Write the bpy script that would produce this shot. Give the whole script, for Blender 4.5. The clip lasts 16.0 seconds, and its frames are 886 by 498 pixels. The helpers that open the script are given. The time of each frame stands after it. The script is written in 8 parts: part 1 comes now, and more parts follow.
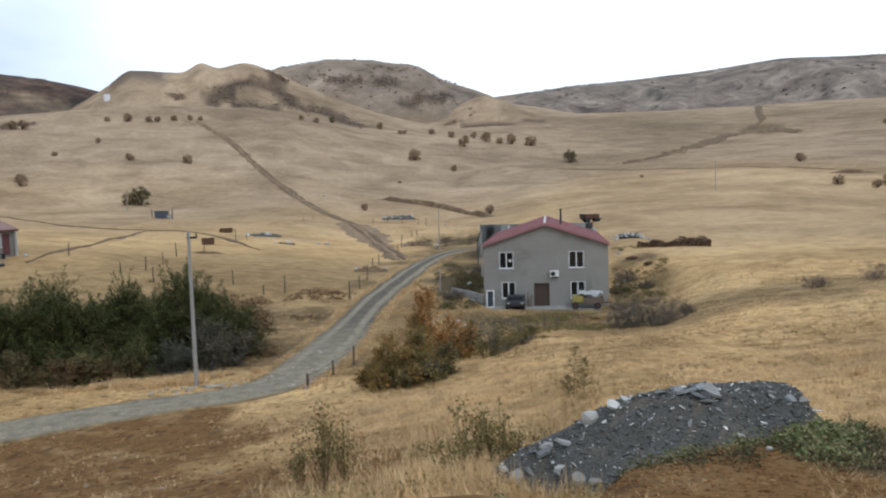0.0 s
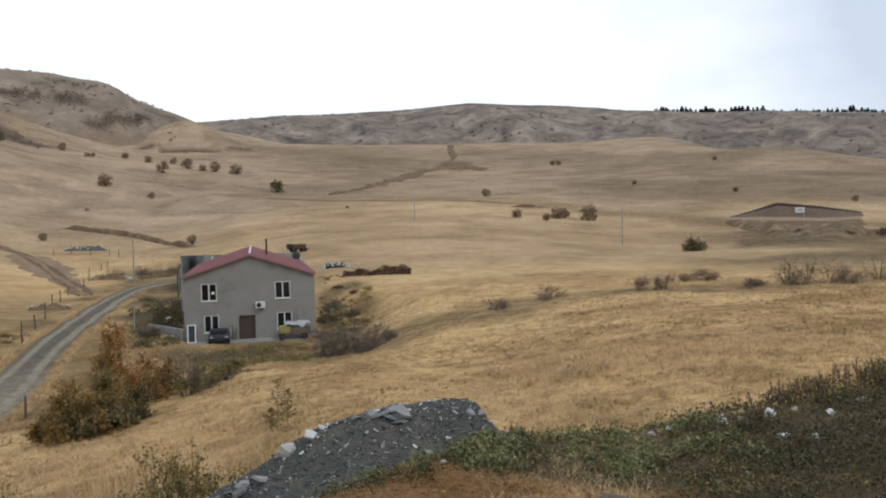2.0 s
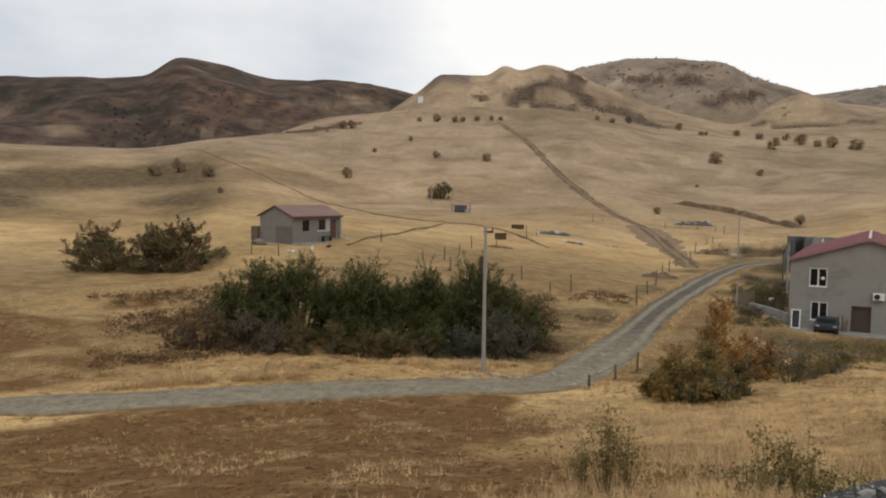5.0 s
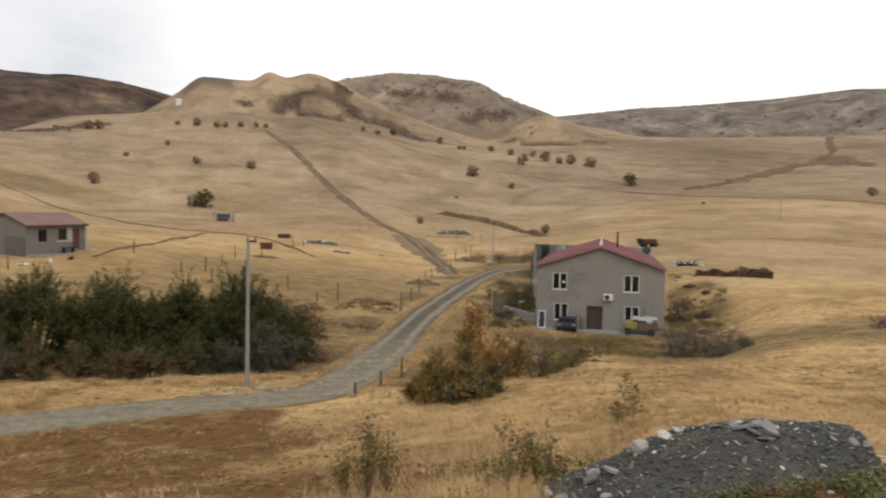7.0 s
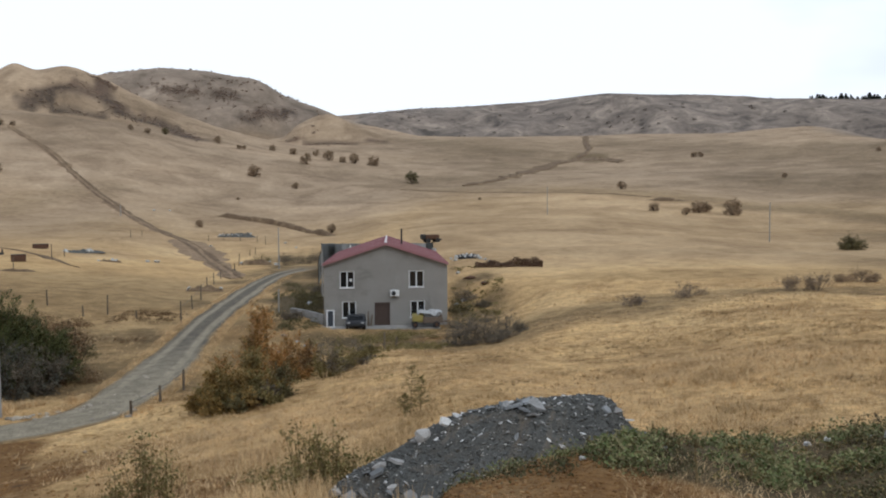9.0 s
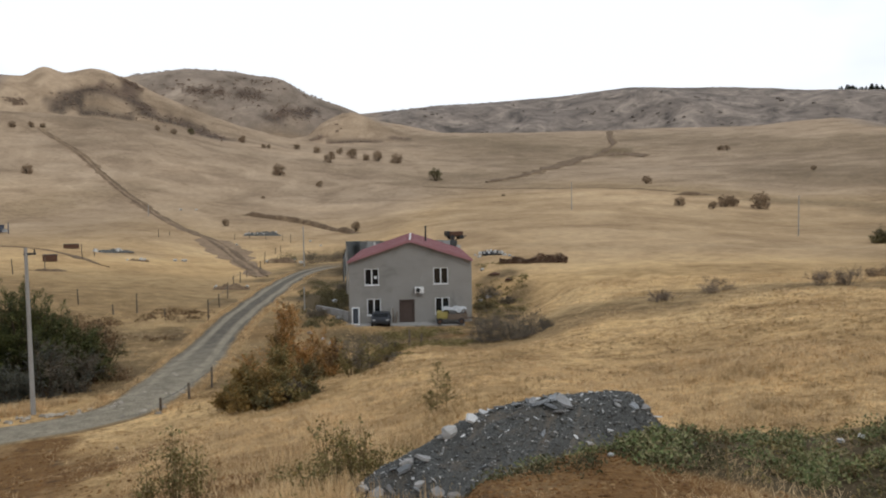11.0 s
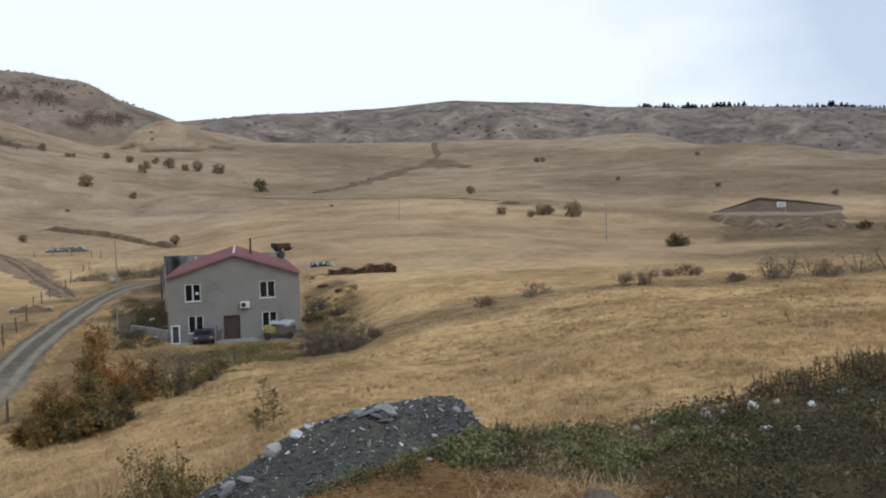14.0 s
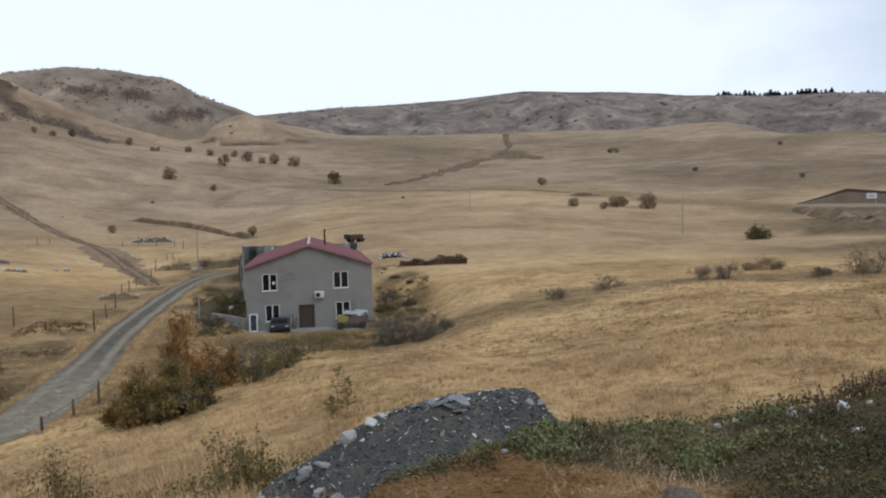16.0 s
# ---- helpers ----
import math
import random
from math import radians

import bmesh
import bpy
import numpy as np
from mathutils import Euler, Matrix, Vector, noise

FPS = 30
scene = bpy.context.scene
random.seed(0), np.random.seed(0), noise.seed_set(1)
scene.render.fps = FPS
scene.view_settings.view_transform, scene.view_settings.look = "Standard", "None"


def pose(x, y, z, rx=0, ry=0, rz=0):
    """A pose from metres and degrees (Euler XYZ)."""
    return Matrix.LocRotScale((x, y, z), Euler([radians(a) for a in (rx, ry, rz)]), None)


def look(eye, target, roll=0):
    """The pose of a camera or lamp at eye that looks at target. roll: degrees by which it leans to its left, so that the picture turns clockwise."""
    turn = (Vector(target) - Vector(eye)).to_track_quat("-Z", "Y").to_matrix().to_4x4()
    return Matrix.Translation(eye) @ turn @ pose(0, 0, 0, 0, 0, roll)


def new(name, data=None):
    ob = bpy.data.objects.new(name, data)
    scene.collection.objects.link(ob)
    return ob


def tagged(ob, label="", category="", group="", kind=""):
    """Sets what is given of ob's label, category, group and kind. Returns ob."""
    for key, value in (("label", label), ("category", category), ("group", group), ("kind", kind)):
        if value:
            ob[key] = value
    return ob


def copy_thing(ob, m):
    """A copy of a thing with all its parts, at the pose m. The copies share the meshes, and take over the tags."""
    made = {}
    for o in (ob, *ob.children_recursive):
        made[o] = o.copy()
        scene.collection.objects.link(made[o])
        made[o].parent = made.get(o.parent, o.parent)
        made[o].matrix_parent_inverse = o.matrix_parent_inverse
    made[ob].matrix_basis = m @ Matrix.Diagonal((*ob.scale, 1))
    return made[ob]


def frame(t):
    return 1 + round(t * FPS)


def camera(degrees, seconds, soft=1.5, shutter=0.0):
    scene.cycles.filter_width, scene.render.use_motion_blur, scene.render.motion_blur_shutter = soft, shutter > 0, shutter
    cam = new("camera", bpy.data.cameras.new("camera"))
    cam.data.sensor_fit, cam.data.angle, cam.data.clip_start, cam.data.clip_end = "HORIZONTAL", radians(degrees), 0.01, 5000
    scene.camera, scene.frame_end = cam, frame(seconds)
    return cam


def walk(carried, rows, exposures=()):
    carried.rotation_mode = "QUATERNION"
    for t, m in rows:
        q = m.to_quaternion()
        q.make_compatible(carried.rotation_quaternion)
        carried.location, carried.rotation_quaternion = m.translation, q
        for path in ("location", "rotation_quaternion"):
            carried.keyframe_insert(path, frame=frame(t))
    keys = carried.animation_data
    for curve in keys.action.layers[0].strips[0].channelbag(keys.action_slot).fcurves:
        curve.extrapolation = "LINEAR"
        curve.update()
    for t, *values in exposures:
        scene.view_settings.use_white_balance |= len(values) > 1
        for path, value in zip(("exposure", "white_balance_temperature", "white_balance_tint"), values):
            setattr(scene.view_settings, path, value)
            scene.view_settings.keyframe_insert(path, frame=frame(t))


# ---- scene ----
# ---- camera: a hand-held pan from one spot on the bank ----
EYE = (0.0, 0.0, 10.0)
PATH = [
    (0.0, 85.71, 1.62, -0.12),
    (0.5, 85.14, 1.17, -2.57),
    (1.0, 86.37, 0.82, -2.62),
    (1.5, 87.11, 0.99, -13.21),
    (2.0, 87.51, 1.06, -22.5),
    (2.5, 87.25, 0.46, -20.71),
    (3.0, 87.46, 1.17, -9.87),
    (3.5, 87.09, 0.33, 2.81),
    (4.0, 86.25, 0.05, 13.45),
    (4.2, 85.89, -0.26, 16.24),
    (4.7, 85.75, -0.55, 20.6),
    (5.25, 86.0, -0.8, 22.6),
    (5.8, 86.4, -0.85, 20.9),
    (6.3, 86.81, -0.76, 15.61),
    (6.5, 87.05, -0.61, 12.17),
    (7.0, 86.94, -1.25, 4.22),
    (7.5, 86.68, -1.1, -2.23),
    (8.0, 87.27, -1.77, -7.66),
    (8.5, 86.92, -1.39, -10.61),
    (9.0, 87.01, 0.34, -12.28),
    (9.2, 86.99, 0.94, -11.13),
    (11.3, 86.66, 1.06, -10.3),
    (11.5, 84.67, 1.46, -10.31),
    (12.0, 85.65, 1.1, -17.98),
    (12.5, 86.7, 0.76, -24.83),
    (13.0, 87.58, 1.97, -23.7),
    (13.5, 87.8, 1.12, -25.24),
    (14.0, 87.3, 1.58, -23.68),
    (14.5, 86.43, 1.79, -22.35),
    (15.0, 86.82, 2.12, -21.83),
    (15.5, 87.55, 3.58, -19.34),
    (16.0, 86.81, 1.56, -18.19),
]
cam = camera(62.0, 16.0, soft=2.0, shutter=0.3)
ARM = 0.5   # the camera is held out at arm's length and swings round the body


def held(yaw):
    return -ARM * math.sin(radians(yaw)) - 0.07, ARM * math.cos(radians(yaw)) - 0.495, EYE[2]


# seconds, stops, kelvin, tint: the camera's own brightness and colour drift
EXPOSURES = [
    (0.0, 0.06, 5650, 7), (0.5, 0.10, 6050, 9), (1.5, 0.00, 6020, 9), (2.0, -0.10, 5950, 9), (2.5, -0.20, 5850, 9), (3.0, -0.26, 5790, 9), (3.5, -0.31, 5830, 9), (4.0, -0.30, 6190, 9),
    (6.5, -0.07, 6770, 11), (7.0, -0.04, 6790, 11), (8.0, -0.09, 6170, 10), (9.0, -0.12, 5850, 9), (11.5, -0.14, 6130, 10), (12.0, -0.09, 6100, 10),
    (12.5, -0.09, 5920, 9), (13.5, -0.18, 5730, 9), (14.5, -0.22, 5720, 9), (15.5, -0.22, 5710, 9), (16.0, -0.23, 5700, 9),
]
walk(cam, [(t, pose(*held(rz), rx, ry, rz)) for t, rx, ry, rz in PATH], EXPOSURES)

# ---- overcast daylight ----
SUN_EL, SUN_AZ = radians(48), radians(150)
world = bpy.data.worlds.new("overcast_sky")
scene.world = world
world.use_nodes = True
wn, wl = world.node_tree.nodes, world.node_tree.links
wn.clear()
sky = wn.new("ShaderNodeTexSky")
sky.sky_type, sky.sun_disc = "NISHITA", False
sky.sun_elevation, sky.sun_rotation = SUN_EL, SUN_AZ
sky_bg = wn.new("ShaderNodeBackground")
sky_bg.inputs["Strength"].default_value = 0.10
cloud_bg = wn.new("ShaderNodeBackground")
cloud_bg.inputs["Strength"].default_value = 1.0
wc = wn.new("ShaderNodeTexCoord")
wm = wn.new("ShaderNodeMapping")
wm.inputs["Scale"].default_value = (1.0, 1.0, 2.6)
cn = wn.new("ShaderNodeTexNoise")
cn.inputs["Scale"].default_value, cn.inputs["Detail"].default_value = 1.7, 5.0
cn.inputs["Roughness"].default_value = 0.5
cr = wn.new("ShaderNodeValToRGB")
cr.color_ramp.elements[0].position, cr.color_ramp.elements[0].color = 0.38, (0.78, 0.825, 0.895, 1)
cr.color_ramp.elements[1].position, cr.color_ramp.elements[1].color = 0.62, (1.24, 1.235, 1.22, 1)
wmix, wout = wn.new("ShaderNodeMixShader"), wn.new("ShaderNodeOutputWorld")
wmix.inputs[0].default_value = 0.9
wl.new(wc.outputs["Generated"], wm.inputs["Vector"])
wl.new(wm.outputs["Vector"], cn.inputs["Vector"])
veil = wn.new("ShaderNodeVectorMath")      # the cloud is thinnest over the far ridge
veil.operation = "DOT_PRODUCT"
veil.inputs[1].default_value = (math.sin(radians(13)), math.cos(radians(13)), 0.12)
thin = wn.new("ShaderNodeMapRange")
for k, v in (("From Min", 0.72), ("From Max", 1.0), ("To Min", -0.10), ("To Max", 0.11)):
    thin.inputs[k].default_value = v
both = wn.new("ShaderNodeMath")
wl.new(wc.outputs["Generated"], veil.inputs[0])
wl.new(veil.outputs["Value"], thin.inputs["Value"])
wl.new(thin.outputs["Result"], both.inputs[0])
wl.new(cn.outputs["Fac"], both.inputs[1])
wl.new(both.outputs[0], cr.inputs["Fac"])
wl.new(cr.outputs["Color"], cloud_bg.inputs["Color"])
wl.new(sky.outputs["Color"], sky_bg.inputs["Color"])
wl.new(sky_bg.outputs[0], wmix.inputs[1])
wl.new(cloud_bg.outputs[0], wmix.inputs[2])
wl.new(wmix.outputs[0], wout.inputs["Surface"])
sun = new("sun", bpy.data.lights.new("sun", "SUN"))
sun.data.energy, sun.data.angle, sun.data.color = 0.85, radians(25), (1.0, 0.94, 0.84)
sun.matrix_world = look((0, 0, 60), (-30 * math.sin(SUN_AZ), -30 * math.cos(SUN_AZ), 60 - 30 * math.tan(SUN_EL)))
scene.view_settings.exposure = 0.0

# ---- materials ----
def nodes_of(name):
    m = bpy.data.materials.new(name)
    m.use_nodes = True
    t = m.node_tree
    b = t.nodes["Principled BSDF"]
    return m, t.nodes, t.links, b


def noise_node(n, l, vec, scale, detail=4.0, rough=0.55, distort=0.0):
    k = n.new("ShaderNodeTexNoise")
    k.inputs["Scale"].default_value, k.inputs["Detail"].default_value = scale, detail
    k.inputs["Roughness"].default_value, k.inputs["Distortion"].default_value = rough, distort
    l.new(vec, k.inputs["Vector"])
    return k.outputs["Fac"]


def ramp(n, l, fac, stops):
    r = n.new("ShaderNodeValToRGB")
    e = r.color_ramp.elements
    while len(e) < len(stops):
        e.new(0.5)
    for k, (p, c) in zip(e, stops):
        k.position, k.color = p, (*c, 1) if len(c) == 3 else c
    l.new(fac, r.inputs["Fac"])
    return r.outputs["Color"]


def mix(n, l, fac, a, b, mode="MIX"):
    k = n.new("ShaderNodeMix")
    k.data_type, k.blend_type = "RGBA", mode
    for sock, v in ((k.inputs[0], fac), (k.inputs[6], a), (k.inputs[7], b)):
        if isinstance(v, (int, float)):
            sock.default_value = v
        elif isinstance(v, tuple):
            sock.default_value = (*v, 1)
        else:
            l.new(v, sock)
    return k.outputs[2]


def bumped(n, l, bsdf, height, strength, distance):
    k = n.new("ShaderNodeBump")
    k.inputs["Strength"].default_value, k.inputs["Distance"].default_value = strength, distance
    l.new(height, k.inputs["Height"])
    l.new(k.outputs["Normal"], bsdf.inputs["Normal"])


def surface(name, dark, light, scale=3.0, fine=40.0, rough=0.85, bump=0.3, depth=0.01, metal=0.0, world_space=False, vary=0.0, stain=None):
    """Two scales of variation between two colours, with fine relief."""
    m, n, l, b = nodes_of(name)
    vec = (n.new("ShaderNodeNewGeometry").outputs["Position"] if world_space else n.new("ShaderNodeTexCoord").outputs["Object"])
    big, small = noise_node(n, l, vec, scale, 5), noise_node(n, l, vec, fine, 4, 0.65)
    c = ramp(n, l, big, [(0.3, dark), (0.7, light)])
    c = mix(n, l, 0.55, c, ramp(n, l, small, [(0.3, tuple(0.55 * v for v in dark)), (0.7, tuple(min(1, 1.2 * v) for v in light))]))
    if stain:
        c = mix(n, l, ramp(n, l, noise_node(n, l, vec, scale * 0.7, 6, 0.7, 1.0), [(0.52, (0, 0, 0)), (0.68, (1, 1, 1))]), c, stain)
    if vary:
        info = n.new("ShaderNodeObjectInfo")
        hsv = n.new("ShaderNodeHueSaturation")
        mp = n.new("ShaderNodeMapRange")
        mp.inputs["To Min"].default_value, mp.inputs["To Max"].default_value = 1 - vary, 1 + vary
        l.new(info.outputs["Random"], mp.inputs["Value"])
        l.new(mp.outputs["Result"], hsv.inputs["Value"])
        l.new(c, hsv.inputs["Color"])
        c = hsv.outputs["Color"]
    l.new(c, b.inputs["Base Color"])
    b.inputs["Roughness"].default_value, b.inputs["Metallic"].default_value = rough, metal
    b.inputs["Specular IOR Level"].default_value = 0.12 if rough > 0.82 else 0.4
    if bump:
        bumped(n, l, b, small, bump, depth)
    return m


def island(name, colours, rough=0.8):
    """A colour of its own for every leaf, blade or stone of a joined mesh."""
    m, n, l, b = nodes_of(name)
    g = n.new("ShaderNodeNewGeometry")
    stops = [(i / max(1, len(colours) - 1), c) for i, c in enumerate(colours)]
    c = ramp(n, l, g.outputs["Random Per Island"], stops)
    v = noise_node(n, l, g.outputs["Position"], 1.1, 3)
    c = mix(n, l, 0.5, c, mix(n, l, 1.0, c, ramp(n, l, v, [(0.3, (0.45, 0.45, 0.45)), (0.7, (1.45, 1.4, 1.35))]), "MULTIPLY"))
    l.new(c, b.inputs["Base Color"])
    b.inputs["Roughness"].default_value = rough
    b.inputs["Specular IOR Level"].default_value = 0.2
    return m


def ground_material():
    m, n, l, b = nodes_of("dry_hillside")
    pos = n.new("ShaderNodeNewGeometry").outputs["Position"]
    att = n.new("ShaderNodeAttribute")
    att.attribute_name = "cover"
    sep = n.new("ShaderNodeSeparateColor")
    l.new(att.outputs["Color"], sep.inputs["Color"])
    huge, large = noise_node(n, l, pos, 0.011, 5, 0.55), noise_node(n, l, pos, 0.06, 6, 0.6, 0.6)
    mid, small, tiny = noise_node(n, l, pos, 0.55, 6, 0.65), noise_node(n, l, pos, 3.2, 5, 0.7), noise_node(n, l, pos, 19.0, 4, 0.7)
    att2 = n.new("ShaderNodeAttribute")
    att2.attribute_name = "pasture"
    sep2 = n.new("ShaderNodeSeparateColor")
    l.new(att2.outputs["Color"], sep2.inputs["Color"])
    def near_by(amount, least=0.0):
        k = n.new("ShaderNodeMapRange")
        k.inputs["To Min"].default_value, k.inputs["To Max"].default_value = least, amount
        l.new(att2.outputs["Alpha"], k.inputs["Value"])
        return k.outputs["Result"]

    straw = ramp(n, l, large, [(0.30, (0.37, 0.226, 0.096)), (0.5, (0.63, 0.415, 0.188)), (0.70, (0.78, 0.55, 0.275))])
    hay = ramp(n, l, huge, [(0.35, (0.40, 0.268, 0.135)), (0.65, (0.64, 0.45, 0.235))])
    c = mix(n, l, 0.4, straw, hay)
    # slope turf, its colour muted to stand for haze over distance
    grazed = ramp(n, l, large, [(0.30, (0.265, 0.190, 0.123)), (0.5, (0.375, 0.275, 0.181)), (0.70, (0.47, 0.352, 0.238))])
    flat = n.new("ShaderNodeMapping")
    flat.inputs["Scale"].default_value = (0.013, 0.013, 0.14)
    l.new(pos, flat.inputs["Vector"])
    tread = noise_node(n, l, flat.outputs["Vector"], 1.0, 5, 0.6, 0.3)
    treads = ramp(n, l, tread, [(0.30, (0.91, 0.90, 0.89)), (0.48, (1.0, 1.0, 1.0)), (0.70, (1.04, 1.035, 1.03))])
    grazed = mix(n, l, 1.0, grazed, treads, "MULTIPLY")
    # broad tone changes carry the shading of gentle undulations in the colour
    grazed = mix(n, l, 1.0, grazed, ramp(n, l, huge, [(0.36, (0.72, 0.71, 0.70)), (0.5, (1.0, 1.0, 1.0)), (0.64, (1.12, 1.115, 1.11))]), "MULTIPLY")
    c = mix(n, l, 0.25, c, mix(n, l, 1.0, c, treads, "MULTIPLY"))
    tuft = ramp(n, l, noise_node(n, l, pos, 1.25, 3, 0.5, 0.4), [(0.56, (1, 1, 1)), (0.66, (0.52, 0.46, 0.37))])
    c = mix(n, l, near_by(0.8, 0.15), c, mix(n, l, 1.0, c, tuft, "MULTIPLY"))
    dashes = n.new("ShaderNodeMapping")
    dashes.inputs["Scale"].default_value = (3.4, 3.4, 5.0)
    l.new(pos, dashes.inputs["Vector"])
    speck = ramp(n, l, noise_node(n, l, dashes.outputs["Vector"], 1.0, 3, 0.6, 0.5), [(0.58, (1, 1, 1)), (0.67, (0.47, 0.40, 0.31))])
    c = mix(n, l, near_by(0.85), c, mix(n, l, 1.0, c, speck, "MULTIPLY"))
    patch = ramp(n, l, noise_node(n, l, pos, 0.17, 5, 0.6, 0.8), [(0.34, (0.55, 0.50, 0.43)), (0.5, (1.0, 1.0, 1.0)), (0.66, (1.15, 1.15, 1.13))])
    c = mix(n, l, near_by(0.9, 0.4), c, mix(n, l, 1.0, c, patch, "MULTIPLY"))
    c = mix(n, l, sep2.outputs["Red"], c, grazed)
    c = mix(n, l, near_by(0.75, 0.5), c, mix(n, l, 1.0, c, ramp(n, l, mid, [(0.3, (0.54, 0.51, 0.46)), (0.5, (1, 1, 1)), (0.72, (1.26, 1.24, 1.2))]), "MULTIPLY"))
    c = mix(n, l, near_by(0.8, 0.35), c, mix(n, l, 1.0, c, ramp(n, l, small, [(0.28, (0.5, 0.47, 0.42)), (0.52, (1, 1, 1)), (0.75, (1.3, 1.27, 1.2))]), "MULTIPLY"))
    c = mix(n, l, 0.6, c, mix(n, l, 1.0, c, ramp(n, l, tiny, [(0.3, (0.6, 0.57, 0.52)), (0.7, (1.3, 1.3, 1.25))]), "MULTIPLY"))
    soil = ramp(n, l, small, [(0.25, (0.115, 0.056, 0.019)), (0.5, (0.235, 0.120, 0.039)), (0.75, (0.41, 0.238, 0.092))])
    soil = mix(n, l, 0.6, soil, ramp(n, l, tiny, [(0.3, (0.055, 0.028, 0.011)), (0.7, (0.27, 0.155, 0.066))]))
    soil = mix(n, l, ramp(n, l, mid, [(0.52, (0, 0, 0)), (0.68, (0.7, 0.7, 0.7))]), soil, (0.40, 0.27, 0.13))
    soil = mix(n, l, ramp(n, l, noise_node(n, l, pos, 1.7, 4), [(0.3, (0.75, 0.75, 0.75)), (0.46, (0, 0, 0))]), soil, (0.065, 0.038, 0.02))
    green = ramp(n, l, small, [(0.3, (0.055, 0.041, 0.022)), (0.55, (0.105, 0.077, 0.040)), (0.75, (0.20, 0.142, 0.075))])
    # the far scrub's own brown, greyed to stand for distance haze
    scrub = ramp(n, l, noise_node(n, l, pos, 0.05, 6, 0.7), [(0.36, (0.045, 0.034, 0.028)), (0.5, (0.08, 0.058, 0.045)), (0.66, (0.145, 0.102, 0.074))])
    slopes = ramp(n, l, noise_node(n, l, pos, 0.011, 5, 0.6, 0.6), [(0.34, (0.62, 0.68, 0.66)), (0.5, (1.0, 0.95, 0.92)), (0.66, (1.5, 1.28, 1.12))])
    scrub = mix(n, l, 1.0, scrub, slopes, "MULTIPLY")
    # pale top-lit patches and distance haze are put into this far-ridge colour
    hazed_heath = ramp(n, l, noise_node(n, l, pos, 0.022, 7, 0.7, 0.8), [(0.33, (0.095, 0.080, 0.066)), (0.45, (0.18, 0.146, 0.118)), (0.56, (0.26, 0.21, 0.166)), (0.70, (0.42, 0.338, 0.262))])
    gorse = ramp(n, l, noise_node(n, l, pos, 0.075, 5, 0.7, 0.4), [(0.56, (1, 1, 1)), (0.66, (0.42, 0.43, 0.42))])
    hazed_heath = mix(n, l, 0.8, hazed_heath, mix(n, l, 1.0, hazed_heath, gorse, "MULTIPLY"))
    jag = n.new("ShaderNodeMath")
    jag.operation = "MULTIPLY_ADD"
    l.new(mid, jag.inputs[0])
    jag.inputs[1].default_value, jag.inputs[2].default_value = 0.5, -0.25

    def soft(channel):
        add = n.new("ShaderNodeMath")
        add.operation = "ADD"
        l.new(sep.outputs[channel], add.inputs[0])
        l.new(jag.outputs[0], add.inputs[1])
        return ramp(n, l, add.outputs[0], [(0.28, (0, 0, 0)), (0.72, (1, 1, 1))])

    c = mix(n, l, ramp(n, l, sep2.outputs["Green"], [(0.25, (0, 0, 0)), (0.75, (1, 1, 1))]), c, hazed_heath)
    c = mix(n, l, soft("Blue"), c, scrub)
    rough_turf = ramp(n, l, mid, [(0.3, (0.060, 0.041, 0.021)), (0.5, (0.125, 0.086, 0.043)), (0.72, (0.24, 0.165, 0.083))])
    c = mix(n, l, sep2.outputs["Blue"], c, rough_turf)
    c = mix(n, l, soft("Red"), c, soil)
    c = mix(n, l, soft("Green"), c, green)
    l.new(c, b.inputs["Base Color"])
    b.inputs["Roughness"].default_value = 0.95
    b.inputs["Specular IOR Level"].default_value = 0.1
    h = n.new("ShaderNodeMath")
    h.operation = "MULTIPLY_ADD"
    l.new(tiny, h.inputs[0])
    h.inputs[1].default_value = 0.25
    l.new(small, h.inputs[2])
    bumped(n, l, b, h.outputs[0], 0.7, 0.22)
    return m


M_GROUND = ground_material()


